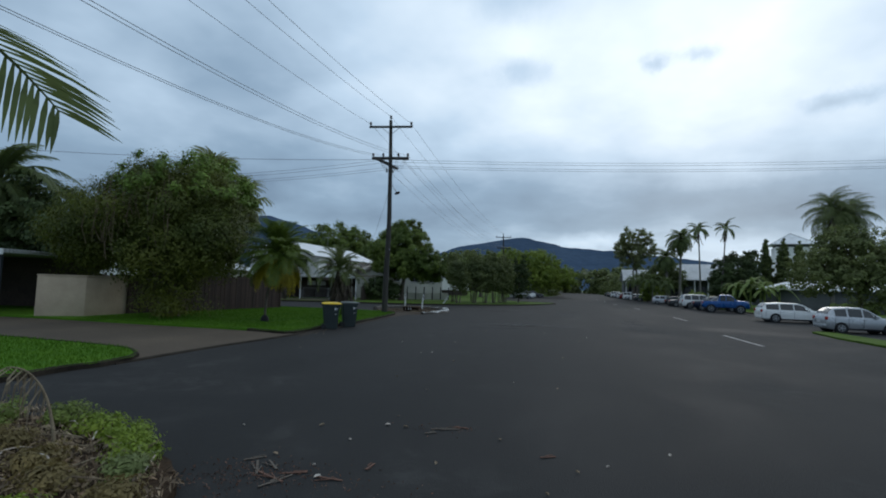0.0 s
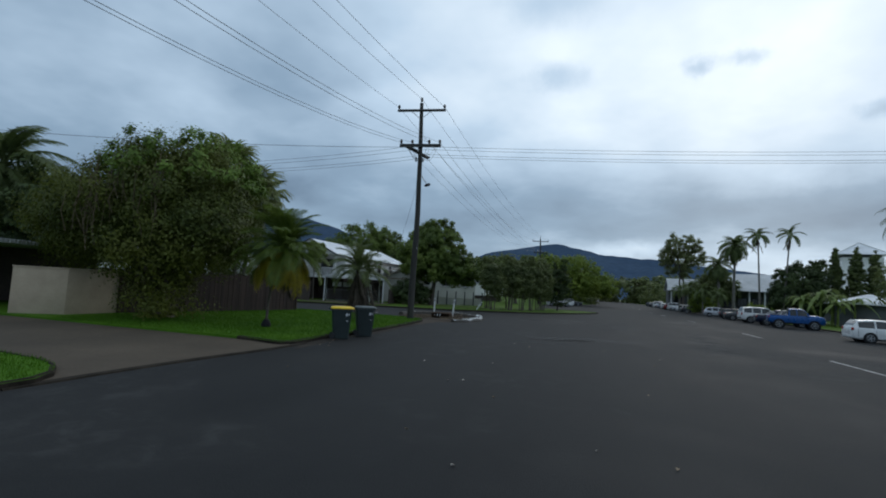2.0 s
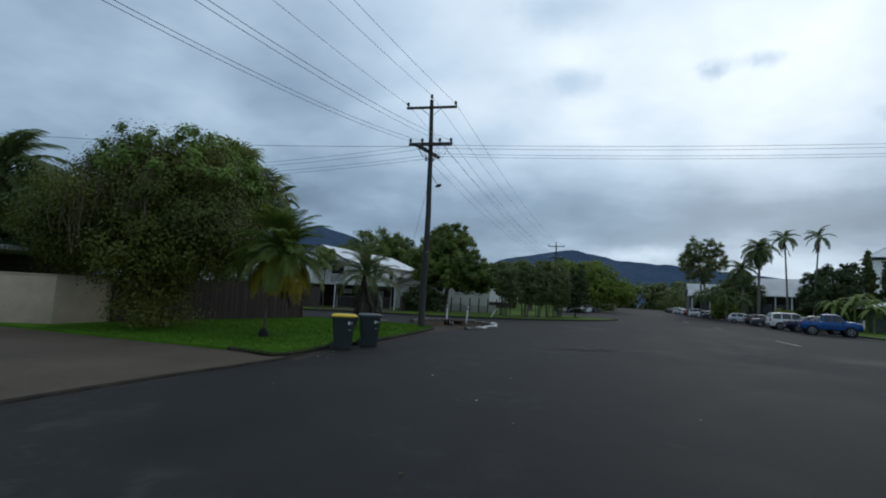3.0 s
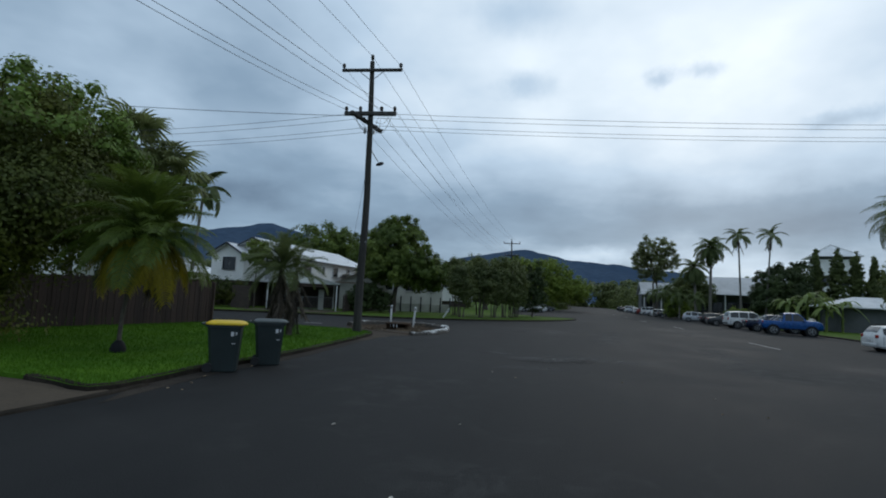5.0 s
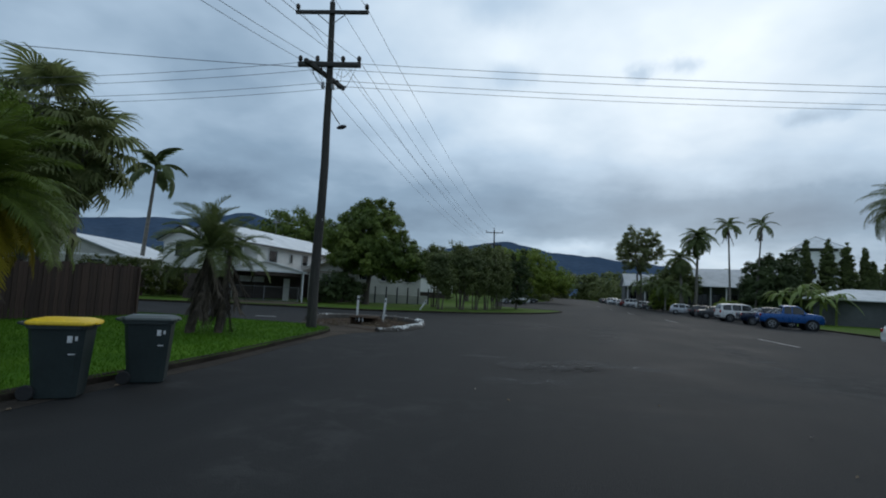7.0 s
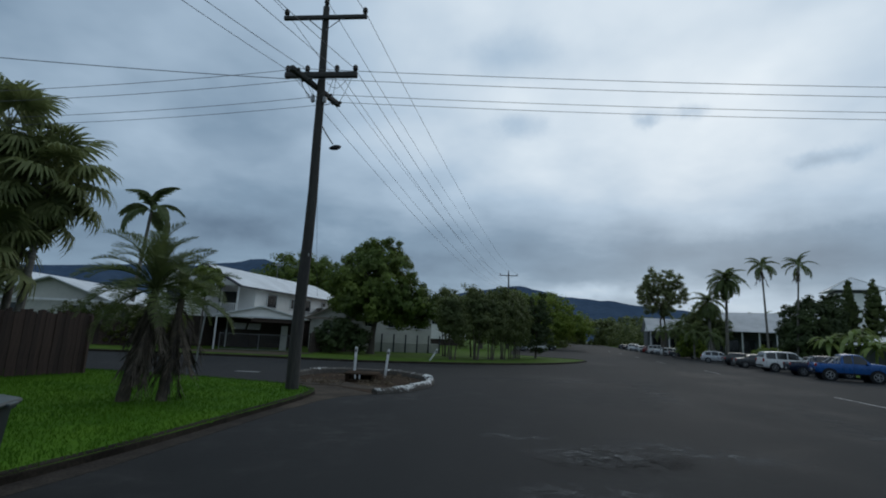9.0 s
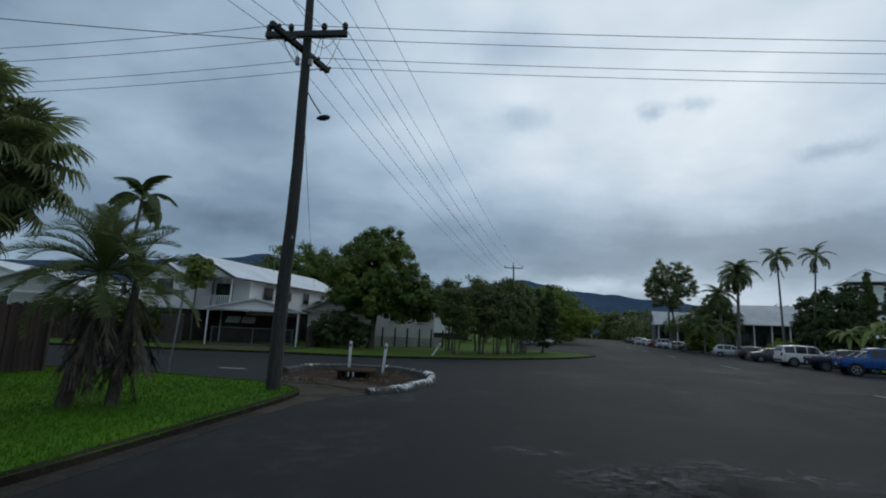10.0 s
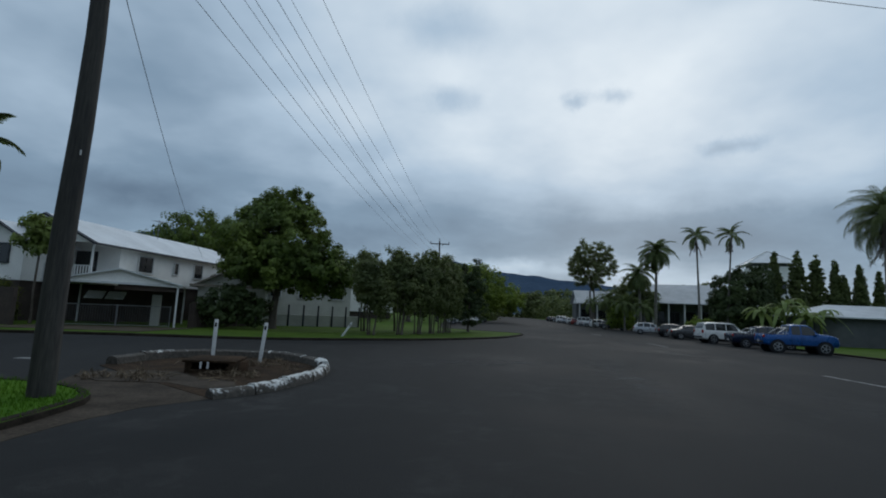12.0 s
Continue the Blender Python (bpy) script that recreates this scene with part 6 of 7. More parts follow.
for k, (x, y, h) in enumerate(((-19.9, 26.6, 9.3), (-21.1, 28.6, 7.8), (-19.3, 27.6, 6.8), (-22.2, 26.0, 7.0), (-19.6, 26.2, 4.6), (-20.8, 27.2, 5.4), (-18.4, 27.4, 7.6))):
    palm("palm", (x, y, 0.1), h, F_FAN, "tall palm with dense drooping fan leaves behind the fence", 20, 0.13, (0.2, 0.1), 10 + k, 1.0, (-70, 75), group="palms behind the fence")
palm("palm", (-29.6, 19.4, 0.1), 7.5, F_SMALL, "tall plumed palm behind the open carport", 30, 0.16, (0.2, 0), 66, 2.1, (-60, 75))
palm("palm", (-31.0, 22.0, 0.1), 6.2, F_SMALL, "plumed palm behind the open carport", 26, 0.16, (0.2, 0), 67, 1.9, (-60, 75))
palm("palm", (-30.2, 48.3, 0.1), 11.2, F_BROAD, "slender palm with a few broad drooping fronds", 9, 0.17, (0.7, 0.0), 20, 1.45, (-30, 80), bulge=1.2)
palm("palm", (33.6, 72.2, 0.1), 11.9, F_SMALL, "tall slender palm with a small head of fronds", 14, 0.11, (-0.3, 0), 21, 1.1, (-40, 75), group="tall slender palms", dead=(F_DEAD, 7))
palm("palm", (35.9, 70.9, 0.1), 11.9, F_SMALL, "tall slender palm with a small head of fronds", 12, 0.105, (0.9, 0), 22, 1.1, (-30, 80), group="tall slender palms", dead=(F_DEAD, 6))
palm("palm", (36.6, 89.5, 0.1), 12.2, F_SMALL, "full-headed royal palm in the garden", 34, 0.2, (0.3, 0), 23, 1.75, (-60, 75), dead=(F_DEAD, 6))
palm("palm", (34.8, 90.5, 0.1), 8.6, F_SMALL, "lower full-headed palm in the garden", 28, 0.2, (-0.3, 0), 24, 1.6, (-60, 75))
for k, (x, y, h) in enumerate(((45.0, 60.4, 12.8), (46.8, 61.6, 11.6), (48.6, 62.5, 12.4))):
    palm("palm", (x, y, 0.1), h, F_QUEEN, "big queen palm with long hanging plumes", 32, 0.2, (0.3, 0), 30 + k, 2.1, (-45, 78), group="queen palms", dead=(F_DEAD, 10))
for k, (x, y, h) in enumerate(((31.2, 88, 4), (30.4, 93, 4.5), (32.6, 84.5, 3.4), (33.2, 99, 5), (31.0, 101, 4.2))):
    palm("palm", (x, y, 0.1), h, F_SMALL, "small green palm in the garden", 16, 0.1, (0, 0), 40 + k, 1.2, (-40, 75), group="garden palms")


def banana(at, h, seed, label):
    root = thing("banana_plant", pose(*at), label, "plant", "banana clump")
    r = random.Random(seed)
    sh = Shape()
    sh.tube([(0, 0, -0.05), (0.05, 0, h * 0.4), (0.1, 0.05, h * 0.62)], [0.14, 0.11, 0.06], 9)
    part("stem", sh, LEAF_SHRUB, root, smooth=50)
    for k in range(15):
        sh = Shape()
        a, e = k * 2.4 + r.random() * 0.5, r.uniform(0.3, 1.2)
        ln = h * r.uniform(0.4, 0.55)
        ax = Vector((math.cos(a), math.sin(a), 0))
        sd = Vector((-math.sin(a), math.cos(a), 0))
        prev = None
        for i in range(9):
            t = i / 8
            p = Vector((0.1, 0.05, h * 0.6)) + ax * ln * t * (0.5 + 0.5 * math.cos(e)) + Vector((0, 0, ln * (math.sin(e) * t * 1.4 - 1.15 * t * t)))
            w = 0.23 * math.sin(math.pi * (0.08 + 0.9 * t)) ** 0.6
            row = [p - sd * w - Vector((0, 0, 0.1 * w)), p, p + sd * w - Vector((0, 0, 0.1 * w))]
            if prev:
                sh.add(prev + row, [(0, 1, 4, 3), (1, 2, 5, 4)])
            prev = row
        part("leaf", sh, BANANA, root, smooth=50)
    return root


for k, (x, y, h) in enumerate(((35.6, 61.5, 5.6), (37.4, 62.6, 5.0), (34.4, 63.0, 4.6), (39.2, 61.5, 4.6), (36.6, 60.0, 4.0))):
    banana((x, y, 0.1), h, k + 1, "large leafy banana plant on the verge")

# ---- garden bed near the start ----
bed = [(-0.75, -3.9), (-0.95, -3.3), (-1.4, -2.75), (-1.95, -2.4), (-2.7, -2.0), (-3.7, -1.6), (-6.85, -1.5), (-7.3, -16), (-0.2, -16), (-0.35, -7)]
slab("garden_bed", bed, -0.05, 0.09, SOIL, "planted bed with bark and dead leaves at the kerb", "garden bed")
near_palm = palm("palm", (-2.35, -5.35, 0.08), 3.5, [feather_frond("frond", FROND_DARK, 2.6, 0.8, 46, 0.8, 0.42, 77, 0.016, 0.25, 0.25)], "garden palm with long arching feather fronds", 9, 0.12, (0.05, 0.0), 61, 0.95, (-10, 70))
for leaf in [o for o in near_palm.children if o.name.startswith("frond") and o.matrix_local[0][0] > 0.05]:
    bpy.data.objects.remove(leaf)
rib = smooth_line([(0.05, 0, 3.5), (0.332, 0.239, 3.706), (0.609, 0.477, 3.648), (0.798, 0.664, 3.455), (0.96, 0.778, 3.26), (1.06, 0.85, 3.12)], 0.055)
sh = Shape()
sh.tube(rib, [0.026 - 0.021 * i / len(rib) for i in range(len(rib))], 6)
rr = random.Random(78)
for i in range(8, len(rib)):
    t = i / len(rib)
    along = (rib[i] - rib[i - 1]).normalized()
    for way, ln, lw in ((Vector((0.912, 0.215, -0.152)), 0.74, 0.014), (Vector((-0.204, -0.153, -0.942)), 0.5, 0.02)):
        ln = ln * (math.sin(math.pi * (0.12 + 0.78 * t)) ** 0.6) * rr.uniform(0.9, 1.08)
        way = (way + along * 0.25 + Vector((0, 0, rr.uniform(-0.04, 0.04)))).normalized()
        p = rib[i]
        w = along.cross(way).cross(way).normalized() * lw
        sag = Vector((0, 0, -1)) * ln
        q = [p + way * ln * k + sag * 0.16 * k * k for k in (0.0, 0.3, 0.65, 1.0)]
        f4 = (0.35, 1.0, 0.85, 0.1)
        for k in range(3):
            sh.add([q[k] - w * f4[k], q[k] + w * f4[k], q[k + 1] + w * f4[k + 1], q[k + 1] - w * f4[k + 1]], [(0, 1, 2, 3)])
part("frond", sh, FROND_DARK, near_palm, "long frond hanging out over the bed")


def bed_plant(at, w, h, material, seed, label, leaf=0.09, n=24):
    root = thing("bed_plant", pose(*at), label, "plant", "bed plants")
    P, out, r2 = crown_points([(0, 0, h * 0.5, w, w, h * 0.5)], n, 26, 0.14, seed, 0.6)
    P[:, 2] = np.maximum(P[:, 2], 0.02)
    part("foliage", quads_mesh("foliage", leaves_at(P, leaf, 0.5, out, r2), material), material, root)
    sh = Shape()
    r = random.Random(seed)
    for k in range(6):
        a = r.uniform(0, 6.28)
        sh.tube([(0, 0, -0.03), (w * 0.4 * math.cos(a), w * 0.4 * math.sin(a), h * 0.5), (w * 0.8 * math.cos(a), w * 0.8 * math.sin(a), h * 0.85)], [0.012, 0.008, 0.003], 5)
    part("stems", sh, DEADFROND, root)
    return root


for k, (x, y, w, h, mt) in enumerate(((-1.5, -2.95, 0.26, 0.24, LEAF_GREYGREEN), (-1.2, -3.45, 0.24, 0.2, LEAF_DRYBED), (-1.75, -2.5, 0.3, 0.24, LEAF_BED), (-2.2, -2.15, 0.34, 0.26, LEAF_BED), (-2.75, -1.85, 0.34, 0.26, LEAF_BED), (-3.4, -1.6, 0.3, 0.3, LEAF_SHRUB), (-2.0, -3.3, 0.3, 0.16, LEAF_DRYBED), (-2.5, -2.9, 0.3, 0.2, LEAF_DRYBED), (-3.3, -2.6, 0.4, 0.3, LEAF_DRYBED), (-4.3, -1.9, 0.5, 0.42, LEAF_SHRUB), (-4.2, -3.4, 0.5, 0.4, LEAF_DRYBED), (-5.4, -2.2, 0.6, 0.5, LEAF_GREYGREEN), (-1.35, -4.1, 0.3, 0.2, LEAF_BED), (-1.0, -4.3, 0.22, 0.2, LEAF_GREYGREEN), (-1.7, -3.9, 0.24, 0.14, LEAF_BED))):
    bed_plant((x - 0.02, y - 0.26, 0.09), w * 0.85, h * 0.75, mt, 100 + k, "low straggly ground plant in the bed", 0.05, 30 + int(60 * w))
lit = np.column_stack([rng.uniform(-6.8, -0.6, 18000), rng.uniform(-9.0, -1.3, 18000), 0.1 + 0.07 * rng.random(18000)])
ob = new("bed_litter", quads_mesh("bed_litter", leaves_at(lit[(lit[:, 0] < -0.85 - 1.7 * np.maximum(lit[:, 1] + 3.3, 0))], 0.085, 0.34), LITTER))
tagged(ob, "layer of dry leaves and bark over the bed", "leaf litter", kind="stuff")
rr = random.Random(17)
for k in range(26):
    sh = Shape()
    x, y = rr.uniform(-3.6, -1.0), rr.uniform(-4.4, -2.2)
    x = min(x, -0.95 - 1.7 * max(y + 3.4, 0))
    a, ln = rr.uniform(0, 6.28), rr.uniform(0.35, 0.8)
    b = a + rr.uniform(-0.5, 0.5)
    pts = [(0, 0, 0.05), (0.3 * ln * math.cos(a), 0.3 * ln * math.sin(a), rr.uniform(0.07, 0.15)), (0.65 * ln * math.cos((a + b) / 2), 0.65 * ln * math.sin((a + b) / 2), rr.uniform(0.08, 0.16)), (ln * math.cos(b), ln * math.sin(b), 0.07)]
    sh.tube(pts, [0.011, 0.009, 0.007, 0.003], 6)
    solo("dry_stalk", sh, (PALELITTER, DEADFROND, DRYSTALK)[k % 3], "pale dry stalk lying in the bed", "dry stalk", "dry stalks", m=pose(x, y, 0.07))
stalk = thing("dead_palm_frond", pose(-2.75, -2.75, 0.08), "bent brown dead palm frond standing in the bed", "dry frond")
arc = smooth_line([(0, 0), (-0.05, 0.3), (-0.16, 0.62), (-0.36, 0.84), (-0.6, 0.88), (-0.82, 0.72)], 0.06)
arc = [Vector((p[0], 0.12 * p[0], p[1])) for p in arc]
sh = Shape()
sh.tube(arc, [0.020 - 0.017 * i / len(arc) for i in range(len(arc))], 7)
part("rib", sh, DRYSTALK, stalk, "split pale brown rib", smooth=50)
for i in range(len(arc) // 2, len(arc)):
    for sgn in (-1, 1):
        sh = Shape()
        p = arc[i]
        q = p + Vector((rr.uniform(-0.12, 0.1), sgn * rr.uniform(0.04, 0.16), -rr.uniform(0.2, 0.42)))
        m_ = (p + q) / 2 + Vector((0, sgn * 0.05, 0.05))
        w = Vector((0.012, 0.004, 0))
        sh.add([p - w * 0.5, p + w * 0.5, m_ + w, m_ - w, q + w * 0.2, q - w * 0.2], [(0, 1, 2, 3), (3, 2, 4, 5)])
        part("leaflet", sh, DRYSTALK, stalk, "hanging shrivelled leaflet")


def fallen_leaf(x, y, size, seed, material=None):
    r = random.Random(seed)
    sh = Shape()
    a = r.uniform(0, 6.28)
    m = pose(x, y, 0.012, r.uniform(-8, 8), r.uniform(-8, 8), math.degrees(a))
    w = size * 0.32
    vs = [(-size / 2, 0, 0), (-size * 0.15, -w, 0.012), (size * 0.3, -w * 0.6, 0.018), (size / 2, 0, 0.004), (size * 0.3, w * 0.6, 0.02), (-size * 0.15, w, 0.014), (0, 0, 0.0)]
    sh.add(vs, [(0, 1, 6), (1, 2, 6), (2, 3, 6), (3, 4, 6), (4, 5, 6), (5, 0, 6)])
    solo("fallen_leaf", sh, material or LITTER, "dry curled leaf lying on the asphalt", "leaf", "fallen leaves", m=m)


for k in range(13):
    fallen_leaf(rr.uniform(-0.9, 3.6), rr.uniform(-3.3, -0.4), rr.uniform(0.04, 0.09), 200 + k, PALELITTER if k % 3 == 0 else None)
for k in range(20):
    fallen_leaf(rr.uniform(-4.2, 6.5), rr.uniform(-1.8, 16), rr.uniform(0.035, 0.075), 300 + k, PALELITTER if k % 2 == 0 else None)
for k in range(9):
    fallen_leaf(rr.uniform(-5.1, -4.6), rr.uniform(9, 24), rr.uniform(0.05, 0.09), 400 + k)
for k, (x, y, a, ln) in enumerate(((-0.55, -2.55, 115, 0.4), (-0.32, -2.75, 150, 0.45), (-0.42, -2.45, 130, 0.3), (-0.1, -2.62, 20, 0.26), (-0.2, -2.85, 60, 0.4), (0.3, -2.7, 170, 0.3), (1.28, -0.75, 8, 0.4), (1.5, -0.62, 160, 0.22), (1.1, -0.95, 30, 0.16), (0.62, -2.3, 75, 0.2), (-0.7, -2.3, 40, 0.25), (2.6, -1.6, 20, 0.2))):
    sh = Shape()
    sh.box((0, 0, 0.008), (ln, 0.026, 0.01), None, 0.004)
    sh.box((0.06, 0.03, 0.012), (ln * 0.6, 0.014, 0.008), pose(0, 0, 0, 0, 4, 9 + 7 * (k % 3)), 0.003)
    sh.box((-0.05, -0.04, 0.01), (ln * 0.4, 0.01, 0.007), pose(0, 0, 0, 0, 0, -14 - 5 * (k % 4)), 0.002)
    solo("bark_strip", sh, REDBARK if k % 2 else BARK, "brown strip of fallen bark on the asphalt", "bark", "bark strips", m=pose(x, y, 0.003, 0, 0, a))

crumbs = []
for cx, cy, n, sp in ((-0.4, -2.65, 260, 0.42), (1.3, -0.75, 70, 0.3), (-0.75, -2.9, 200, 0.4), (0.4, -2.8, 90, 0.6)):
    crumbs.append(np.column_stack([rng.normal(cx, sp, n), rng.normal(cy, sp * 0.5, n), 0.006 + 0.012 * rng.random(n)]))
tagged(new("bark_crumbs", quads_mesh("bark_crumbs", leaves_at(np.vstack(crumbs), 0.035, 0.4), REDBARK)), "scattered reddish bark crumbs on the asphalt", "bark crumbs", kind="stuff")

# ---- parked cars ----


def paint(name, c, metal=0.35):
    return mat(name, c, tuple(v * 0.9 for v in c), rough=0.28, metal=metal, scale=1.5, fine=60, fine_amt=0.05)


PAINTS = {
    "silver": paint("silver_car_paint", (0.42, 0.43, 0.45)), "white": paint("white_car_paint", (0.68, 0.68, 0.67), 0.0),
    "blue": paint("blue_car_paint", (0.007, 0.078, 0.27), 0.15), "charcoal": paint("charcoal_car_paint", (0.045, 0.047, 0.05), 0.3),
    "navy": paint("navy_car_paint", (0.012, 0.020, 0.045), 0.2),
    "red": paint("red_car_paint", (0.22, 0.02, 0.015), 0.1), "black": paint("black_car_paint", (0.018, 0.018, 0.02), 0.2),
}

# body stations from tail to nose: x, belt height, top height (shares of length and height), top half-width share
PROFILES = {
    "hatch": [(0.0, 0.50, 0.52, 0.85), (0.02, 0.60, 0.64, 0.86), (0.05, 0.63, 0.80, 0.80), (0.12, 0.62, 0.955, 0.74), (0.30, 0.615, 1.0, 0.74), (0.48, 0.61, 0.99, 0.74), (0.56, 0.605, 0.93, 0.75), (0.74, 0.60, 0.635, 0.84), (0.86, 0.56, 0.585, 0.84), (0.96, 0.46, 0.48, 0.80), (1.0, 0.34, 0.36, 0.72)],
    "wagon": [(0.0, 0.50, 0.52, 0.85), (0.015, 0.62, 0.66, 0.86), (0.035, 0.64, 0.80, 0.80), (0.075, 0.63, 0.95, 0.75), (0.28, 0.62, 1.0, 0.75), (0.50, 0.615, 0.99, 0.75), (0.56, 0.61, 0.94, 0.76), (0.71, 0.61, 0.64, 0.84), (0.85, 0.57, 0.595, 0.84), (0.96, 0.47, 0.49, 0.80), (1.0, 0.34, 0.36, 0.72)],
    "sedan": [(0.0, 0.50, 0.52, 0.82), (0.02, 0.62, 0.66, 0.84), (0.14, 0.65, 0.70, 0.84), (0.19, 0.65, 0.74, 0.80), (0.33, 0.64, 0.97, 0.72), (0.44, 0.635, 1.0, 0.72), (0.53, 0.63, 0.97, 0.73), (0.70, 0.62, 0.66, 0.84), (0.85, 0.575, 0.60, 0.84), (0.96, 0.47, 0.49, 0.80), (1.0, 0.34, 0.36, 0.72)],
    "suv": [(0.0, 0.46, 0.48, 0.90), (0.012, 0.60, 0.64, 0.90), (0.03, 0.62, 0.82, 0.84), (0.055, 0.615, 0.955, 0.80), (0.25, 0.61, 1.0, 0.80), (0.52, 0.605, 0.99, 0.80), (0.575, 0.605, 0.945, 0.80), (0.69, 0.60, 0.64, 0.88), (0.86, 0.575, 0.605, 0.88), (0.97, 0.54, 0.56, 0.86), (1.0, 0.36, 0.38, 0.80)],
    "ute": [(0.0, 0.56, 0.58, 0.92), (0.01, 0.61, 0.63, 0.93), (0.345, 0.63, 0.65, 0.93), (0.35, 0.63, 0.70, 0.88), (0.375, 0.63, 0.97, 0.80), (0.45, 0.63, 1.0, 0.79), (0.60, 0.63, 0.995, 0.79), (0.645, 0.63, 0.945, 0.80), (0.74, 0.63, 0.70, 0.90), (0.90, 0.63, 0.675, 0.90), (0.975, 0.60, 0.63, 0.88), (1.0, 0.48, 0.50, 0.84)],
}
# side windows and screens as shares of length
GLASSES = {
    "hatch": ([(0.12, 0.27), (0.295, 0.47), (0.49, 0.66)], (0.545, 0.735), (0.03, 0.11)),
    "wagon": ([(0.07, 0.24), (0.26, 0.43), (0.445, 0.64)], (0.55, 0.70), (0.02, 0.072)),
    "sedan": ([(0.27, 0.445), (0.46, 0.63)], (0.52, 0.69), (0.19, 0.325)),
    "suv": ([(0.06, 0.22), (0.24, 0.41), (0.425, 0.62)], (0.57, 0.685), (0.015, 0.053)),
    "ute": ([(0.385, 0.50), (0.515, 0.69)], (0.64, 0.745), (0.352, 0.374)),
}


def car(style, at, heading, colour, label, Lc=4.4, W=1.78, H=1.48, wheel_r=0.31, group="angle-parked cars", wb=(0.19, 0.81), ground=0.2):
    """A parked car with its nose along +x at heading degrees."""
    st = PROFILES[style]
    body_m = PAINTS[colour]
    root = thing("car", pose(*at, 0, 0, heading), label, "car", group)
    x0 = -Lc / 2

    def at_x(s, k):
        return float(np.interp(s, [q[0] for q in st], [q[k] for q in st]))

    shares = sorted(set([q[0] for q in st] + [0.08, 0.2, 0.38, 0.64, 0.79, 0.91]))
    sh = Shape()
    vs = []
    for s in shares:
        belt, top, tw = at_x(s, 1) * H, at_x(s, 2) * H, at_x(s, 3)
        end = 1 - 0.10 * max(0, (s - 0.86) / 0.14) ** 2 - 0.06 * max(0, (0.08 - s) / 0.08) ** 2
        w = W / 2 * end
        lo = ground + 0.06 * max(0, (s - 0.9) / 0.1) + 0.08 * max(0, (0.06 - s) / 0.06)
        x = x0 + s * Lc
        half = [(w * 0.86, lo), (w * 0.97, lo + 0.10), (w, (lo + belt) * 0.52), (w * 0.985, belt * 0.93), (w * 0.95, belt), (w * tw, top - 0.04), (w * tw * 0.86, top - 0.008), (w * tw * 0.45, top + 0.012)]
        vs += [(x, y, z) for y, z in half] + [(x, -y, z) for y, z in half[::-1]]
    k = 16
    fs = [(i * k + q, (i + 1) * k + q, (i + 1) * k + (q + 1) % k, i * k + (q + 1) % k) for i in range(len(shares) - 1) for q in range(k)]
    fs += [tuple(range(k)), tuple((len(shares) - 1) * k + q for q in range(k - 1, -1, -1))]
    sh.add(vs, fs)
    body = part("body", sh, body_m, root, smooth=38)

    def side(s, t, sgn, off=0.012):
        belt, top, tw = at_x(s, 1) * H, at_x(s, 2) * H, at_x(s, 3)
        end = 1 - 0.10 * max(0, (s - 0.86) / 0.14) ** 2
        w = W / 2 * end
        y = w * 0.95 + (w * tw - w * 0.95) * t
        return (x0 + s * Lc, sgn * (y + off), belt + (top - 0.04 - belt) * t)

    wins, front, rear = GLASSES[style]
    for sgn in (-1, 1):
        for a, b in wins:
            sh = Shape()
            pts = []
            for i in range(7):
                s = a + (b - a) * i / 6
                room = (at_x(s, 2) - at_x(s, 1)) * H
                if room < 0.09:
                    continue
                pts.append((side(s, 0.06, sgn), side(s, max(0.10, 1 - 0.055 / room), sgn)))
            for p, q in zip(pts[:-1], pts[1:]):
                f = [p[0], q[0], q[1], p[1]]
                sh.add(f if sgn < 0 else f[::-1], [(0, 1, 2, 3)])
            part("side_window", sh, CARGLASS, root)
            sh = Shape()
            hx = x0 + (a + 0.1 * (b - a)) * Lc
            sh.box((hx, sgn * (W / 2 + 0.004), at_x(a, 1) * H * 0.88), (0.16, 0.03, 0.03), None, 0.008)
            part("door_handle", sh, body_m, root)
            sh = Shape()
            xs = x0 + (a - 0.008) * Lc
            sh.box((xs, sgn * (W / 2 - 0.012), at_x(a, 1) * H * 0.66), (0.012, 0.03, at_x(a, 1) * H * 0.5))
            part("door_gap", sh, BLACKPLASTIC, root)
    for nm, (a, b), lift in (("windscreen", front, 0.022), ("rear_window", rear, 0.022)):
        sh = Shape()
        rows = []
        for i in range(5):
            s = a + (b - a) * (0.06 + 0.88 * i / 4)
            w = W / 2 * at_x(s, 3) * 0.88
            z = at_x(s, 2) * H + lift
            off = 0.012 if nm == "windscreen" else -0.012
            rows.append([(x0 + s * Lc + off, -w, z - 0.02), (x0 + s * Lc + off, 0, z + 0.004), (x0 + s * Lc + off, w, z - 0.02)])
        for p, q in zip(rows[:-1], rows[1:]):
            sh.add(p + q, [(0, 3, 4, 1), (1, 4, 5, 2)])
        part(nm, sh, CARGLASS, root)
